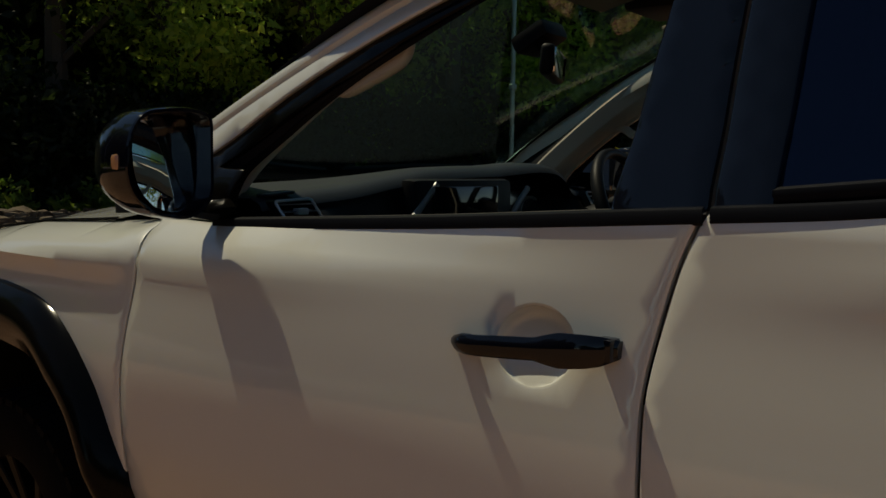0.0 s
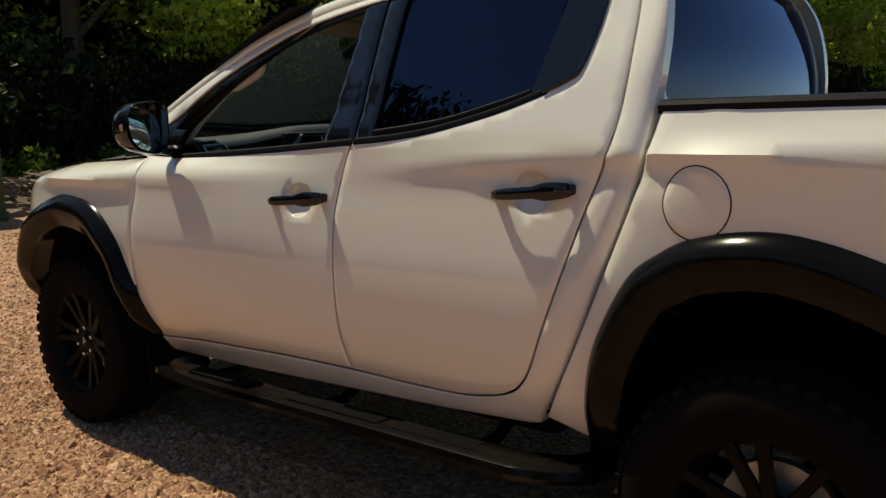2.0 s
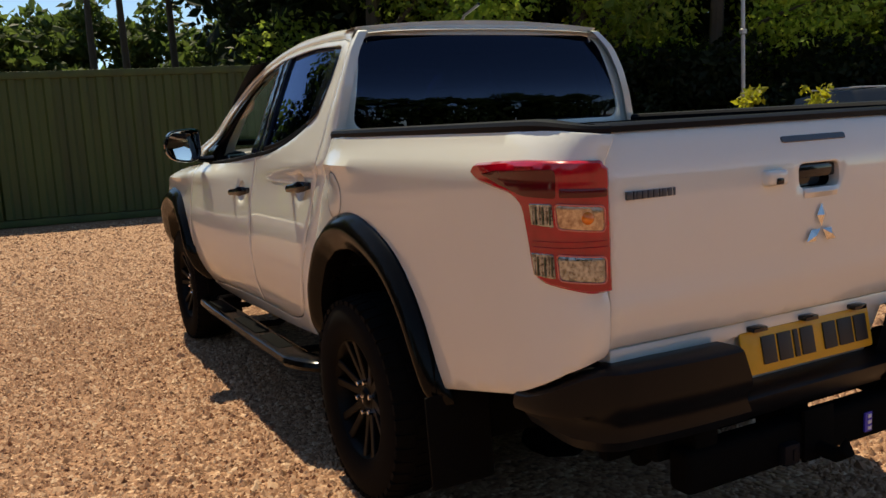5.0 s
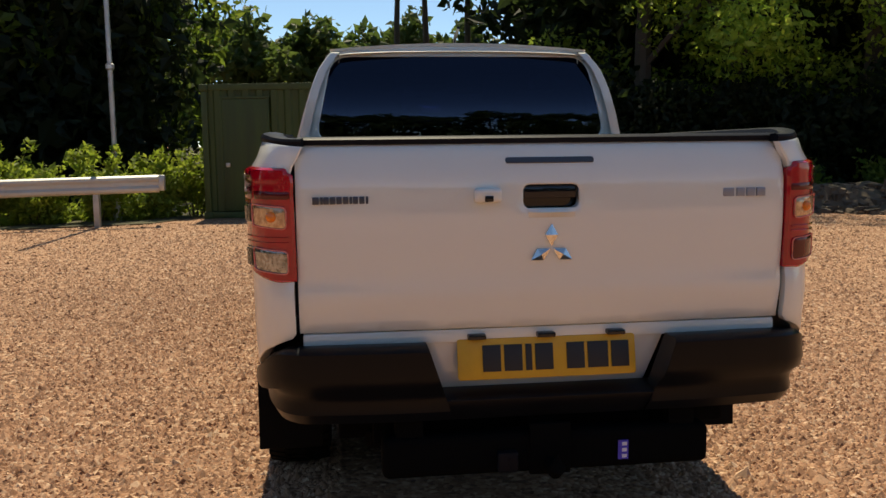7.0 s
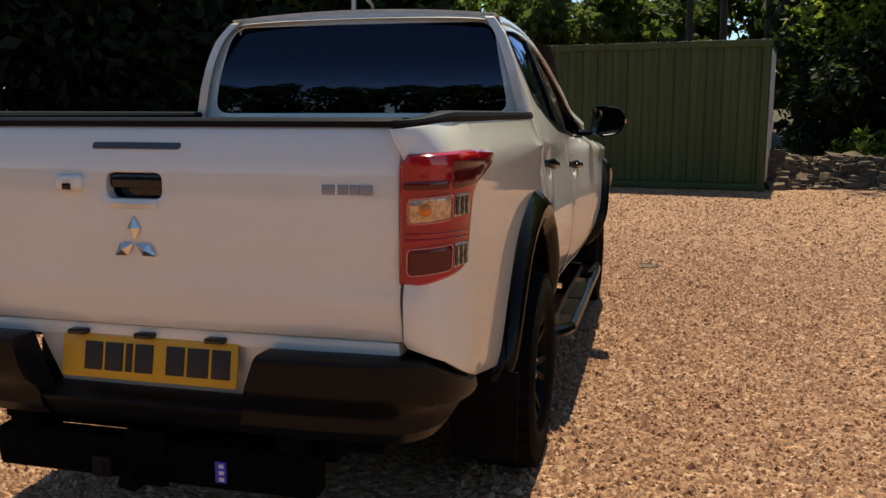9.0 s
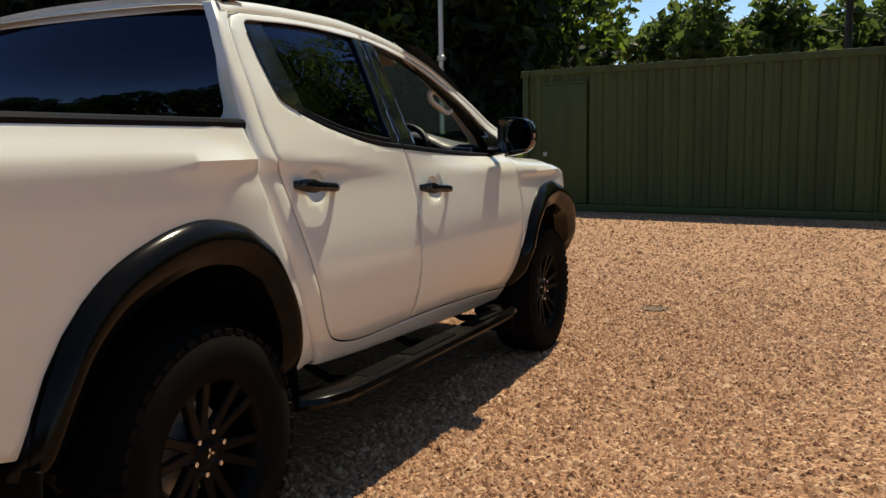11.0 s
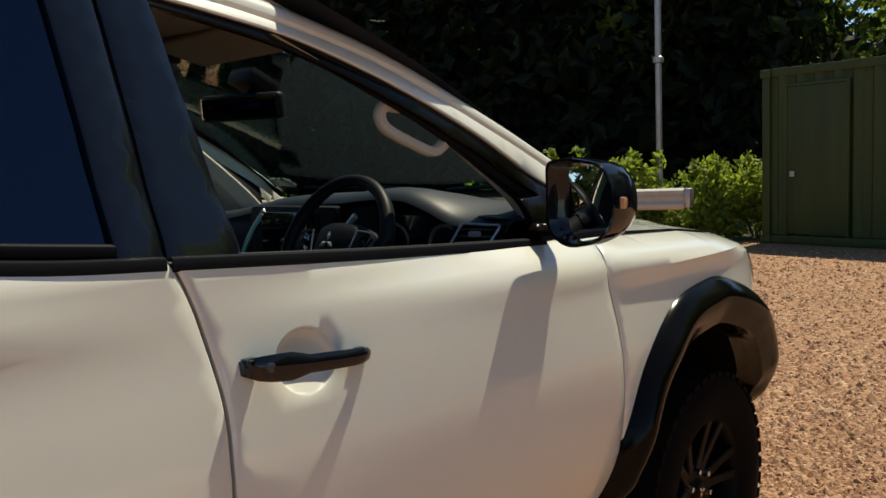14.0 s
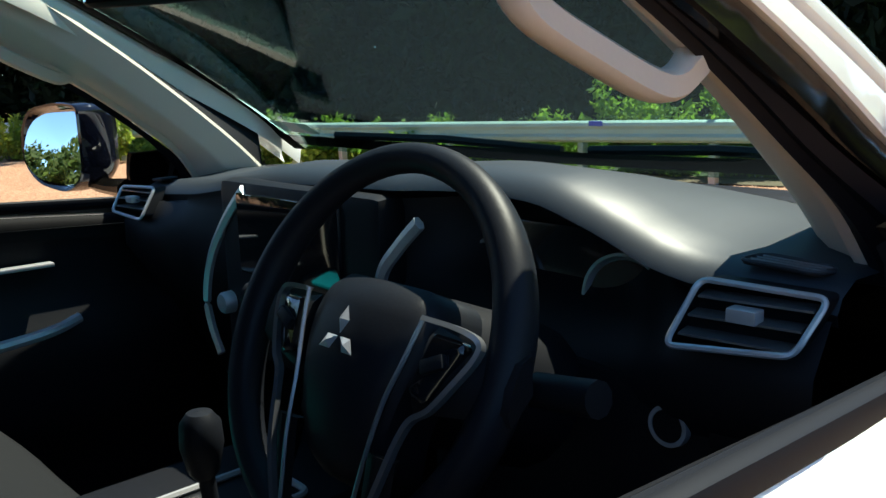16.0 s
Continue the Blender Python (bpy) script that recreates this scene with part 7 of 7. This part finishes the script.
def shrub(x, y, h, w, seed, mat, count=900, size=0.05, label="leafy green shrub by the barrier", name="shrub", grp="shrubs along the barrier"):
    rng = random.Random(seed)
    t = thing(name, label, "shrub", group=grp)
    z0 = ground_height(x, y)
    bm = None
    cs, rs = [], []
    for i in range(9):
        a = i * 2.4 + rng.uniform(-0.6, 0.6)
        hh = h * rng.uniform(0.5, 1.05)
        tip = Vector((x + math.cos(a) * w * rng.uniform(0.2, 0.9), y + math.sin(a) * w * rng.uniform(0.2, 0.9), z0 + hh))
        p = spline([(x + math.cos(a) * 0.1, y + math.sin(a) * 0.1, z0 - 0.03), Vector((x, y, z0)).lerp(tip, 0.55) + Vector((0, 0, h * 0.12)), tip], 3)
        b = sweep(p, ring(0.012, 4), (0.1, 0, 1), scale=[1 - 0.7 * k / (len(p) - 1) for k in range(len(p))])
        bm = b if bm is None else join(bm, b)
        for q in (0.45, 0.75, 1.0):
            cs.append(Vector((x, y, z0)).lerp(tip, q))
            rs.append(w * rng.uniform(0.22, 0.36) * (1.2 - 0.45 * q))
    part("stem", bm, BARK, t)
    leaves("foliage", cs, rs, count, size, mat, seed, t, squash=1.1)
    return t


# wood ahead to the left: a stand behind the barrier, leaves coloured as shaded
rng = random.Random(11)
for i in range(15):
    tree(-7.2 - i * 2.3 + rng.uniform(-0.5, 0.5), (23.0 if i < 8 else 21.0) - i * 1.25 + rng.uniform(-1.0, 1.5), rng.uniform(12, 15), rng.uniform(2.9, 3.6), 100 + i, LEAF_SHADED if i > 1 else LEAF, 8000, 0.15, 0.08, "tall tree in the shaded wood")
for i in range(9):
    tree(-12.0 - i * 3.6, 29.5 - i * 1.6, 16, 4.4, 140 + i, LEAF_SHADED, 5000, 0.24, 0.05, "tall tree in the shaded wood")
# wood to the right
for i in range(14):
    tree(8.4 + i * 1.9 + rng.uniform(-0.6, 0.6), 19.3 - i * 1.25 + rng.uniform(-1.0, 1.2), rng.uniform(11, 14.5), rng.uniform(2.5, 3.3), 200 + i, LEAF_SUNLIT if i % 3 else LEAF_LIT, 13000, 0.085, 0.16)
for i in range(9):
    tree(11.0 + i * 3.2, 29.0 - i * 1.5, 16, 4.4, 240 + i, LEAF_SHADED, 5000, 0.24, 0.05, "tall tree in the shaded wood")
# tall bare-stemmed trees beyond the container
for i, (x, y, h) in enumerate(((2.3, 34, 17), (3.6, 35, 18), (5.2, 33, 17), (6.6, 30, 16))):
    tree(x, y, h, 2.8, 260 + i, LEAF, 6500, 0.16, 0.5, "tall tree with a bare lower trunk")
# far wooded slope under the sky
for i in range(18):
    tree(-34 + i * 4.0 + rng.uniform(-1, 1), 62 + rng.uniform(-4, 6), rng.uniform(6.0, 8.6) + (1.4 if i > 6 else 0.0), 3.6, 300 + i, LEAF_FAR, 3200, 0.36, 0.05, "sunlit tree on the far slope")
# undergrowth behind the barrier and beside the container
for i in range(20):
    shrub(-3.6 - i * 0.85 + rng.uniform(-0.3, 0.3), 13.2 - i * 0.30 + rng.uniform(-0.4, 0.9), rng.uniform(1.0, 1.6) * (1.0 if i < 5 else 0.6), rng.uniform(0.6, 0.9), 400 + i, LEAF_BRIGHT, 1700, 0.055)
for i in range(8):
    shrub(5.4 + i * 1.5, 16.5 - i * 0.7, rng.uniform(0.8, 1.4), 0.9, 440 + i, LEAF, 900, 0.07, "low green shrub under the trees", grp="shrubs under the trees")
for i, (x, y) in enumerate(((9.5, 6.1), (11.0, 5.9), (9.0, 7.2))):
    shrub(x, y, 1.5, 0.55, 470 + i, LEAF_YELLOW, 1300, 0.05, "bright yellow-leaved shrub beside the yard", grp="yellow shrubs")
# thick undergrowth that closes the wood under the crowns, shade in its colour
def undergrowth(name, line, height, deep, count, size, mat, seed, label):
    r = random.Random(seed)
    cs, rs = [], []
    P = spline(line, 10)
    for p in P:
        for k in range(5):
            cs.append((p.x + r.uniform(-0.8, 0.8), p.y + r.uniform(0, deep), ground_height(p.x, p.y) + r.uniform(0.1, 1.0) * height))
            rs.append(r.uniform(0.7, 1.25) * max(0.8 if height > 1 else 0.25, height * 0.3))
    ob = leaves(name, cs, rs, count, size, mat, seed, None, squash=0.9)
    return tagged(ob, label, "undergrowth", kind="stuff")


undergrowth("undergrowth", [(5.2, 17.6, 0), (10, 15.2, 0), (17, 11.0, 0), (25, 6.5, 0), (34, 2, 0)], 2.6, 2.0, 60000, 0.10, LEAF_SHADED, 601, "tangled undergrowth below the trees, coloured dark for its shade")
undergrowth("undergrowth", [(6.0, 21.0, 0), (12, 19.5, 0), (20, 15.0, 0), (30, 9.5, 0), (42, 4, 0)], 8.0, 4.0, 42000, 0.24, LEAF_SHADED, 602, "foliage deep in the wood, its shade put into the colour")
undergrowth("undergrowth", [(-6.5, 18.6, 0), (-12, 16.8, 0), (-20, 13.4, 0), (-30, 8.5, 0), (-42, 3, 0)], 7.0, 4.0, 60000, 0.20, LEAF_SHADED, 603, "foliage deep in the wood, its shade put into the colour")
for i in range(9):
    tree(-30 - i * 1.6 + rng.uniform(-1, 1), -4 - i * 4.2 + rng.uniform(-1, 1), rng.uniform(5, 9), 3.0, 560 + i, LEAF_FAR, 1600, 0.3, 0.08, "green tree far behind the yard")
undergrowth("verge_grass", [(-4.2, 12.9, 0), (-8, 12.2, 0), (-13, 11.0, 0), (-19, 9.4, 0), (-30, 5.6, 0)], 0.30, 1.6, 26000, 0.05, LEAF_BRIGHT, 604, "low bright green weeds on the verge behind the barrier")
# hedge far behind
for i in range(14):
    tree(-40 + i * 6.0, -38 + rng.uniform(-3, 3), rng.uniform(6, 9), 3.6, 500 + i, LEAF_FAR, 1800, 0.4, 0.08, "green tree far behind the yard")

# low bank of stony soil at the foot of the trees
bank_line = spline([(3.2, 13.6, 0), (5.0, 14.0, 0), (7.2, 13.1, 0), (10.0, 11.0, 0), (14.0, 8.3, 0), (19.5, 4.6, 0), (25.5, 0.9, 0)], 12)
rows = []
for i, p in enumerate(bank_line):
    rows.append([(p.x + 0.12 * d, p.y + d, z * (0.75 + 0.5 * noise.noise((p.x * 0.9, d, 1.3))) + 0.16 * noise.noise((p.x * 2.3, d * 3.0, 0.2)) * (z > 0.05)) for d, z in ((-0.5, -0.03), (-0.3, 0.05), (-0.15, 0.16), (0.0, 0.30), (0.15, 0.42), (0.4, 0.50), (0.8, 0.54), (1.6, 0.44), (3.0, 0.1), (4.0, -0.05))])
tagged(part("soil_bank", face_out(rows_mesh(rows), (0, 0, 1)), SOIL), "low bank of stony brown soil below the trees", "bank", kind="structure")


def rubble(count, seed):
    """Clods and broken stones lying on the face of the bank."""
    rr = random.Random(seed)
    verts, faces = [], []
    for i in range(count):
        f = rr.random() ** 1.6 * (len(bank_line) - 2)
        p = bank_line[int(f)].lerp(bank_line[int(f) + 1], f % 1)
        d = rr.uniform(-0.75, 0.7)
        z = float(np.interp(d, [-0.5, -0.15, 0.15, 0.8], [0.0, 0.15, 0.40, 0.52]))
        r = 0.045 * math.exp(rr.gauss(0, 0.5))
        k = len(verts)
        for a in (-1, 1):
            for b in (-1, 1):
                for c in (-1, 1):
                    verts.append((p.x + r * a * rr.uniform(0.5, 1.2), p.y + d + r * b * rr.uniform(0.5, 1.2), z + r * 0.7 * c * rr.uniform(0.5, 1.2)))
        faces += [(k, k + 1, k + 3, k + 2), (k + 4, k + 6, k + 7, k + 5), (k, k + 4, k + 5, k + 1), (k + 2, k + 3, k + 7, k + 6), (k, k + 2, k + 6, k + 4), (k + 1, k + 5, k + 7, k + 3)]
    me = bpy.data.meshes.new("rubble")
    me.from_pydata(verts, [], faces)
    me.materials.append(RUBBLE)
    tagged(new("rubble", me), "brown clods and broken stones on the soil bank", "rubble", kind="stuff")


RUBBLE = material("rubble_stone", (0.22, 0.165, 0.115), rough=0.95, island=0.8, second=(0.05, 0.035, 0.024), grain=0.4, scale=40)
rubble(2600, 77)
# leafy floor of the wood
rows = [[(x, y0 + k * 3.2, ground_height(x, y0 + k * 3.2) + 0.02 + 0.06 * noise.noise((x, k, 0.0))) for k in range(12)] for x, y0 in [(-40 + i * 1.5, (12.4 - 0.27 * abs(-3.5 - (-40 + i * 1.5)) if -40 + i * 1.5 < -3.5 else (15.6 if -40 + i * 1.5 < 4.5 else 15.2 - 0.5 * (-40 + i * 1.5 - 4.5)))) for i in range(55)]]
tagged(part("woodland_floor", face_out(rows_mesh(rows), (0, 0, 1)), GRASS_GROUND), "shaded leafy floor of the wood", "ground", kind="structure")
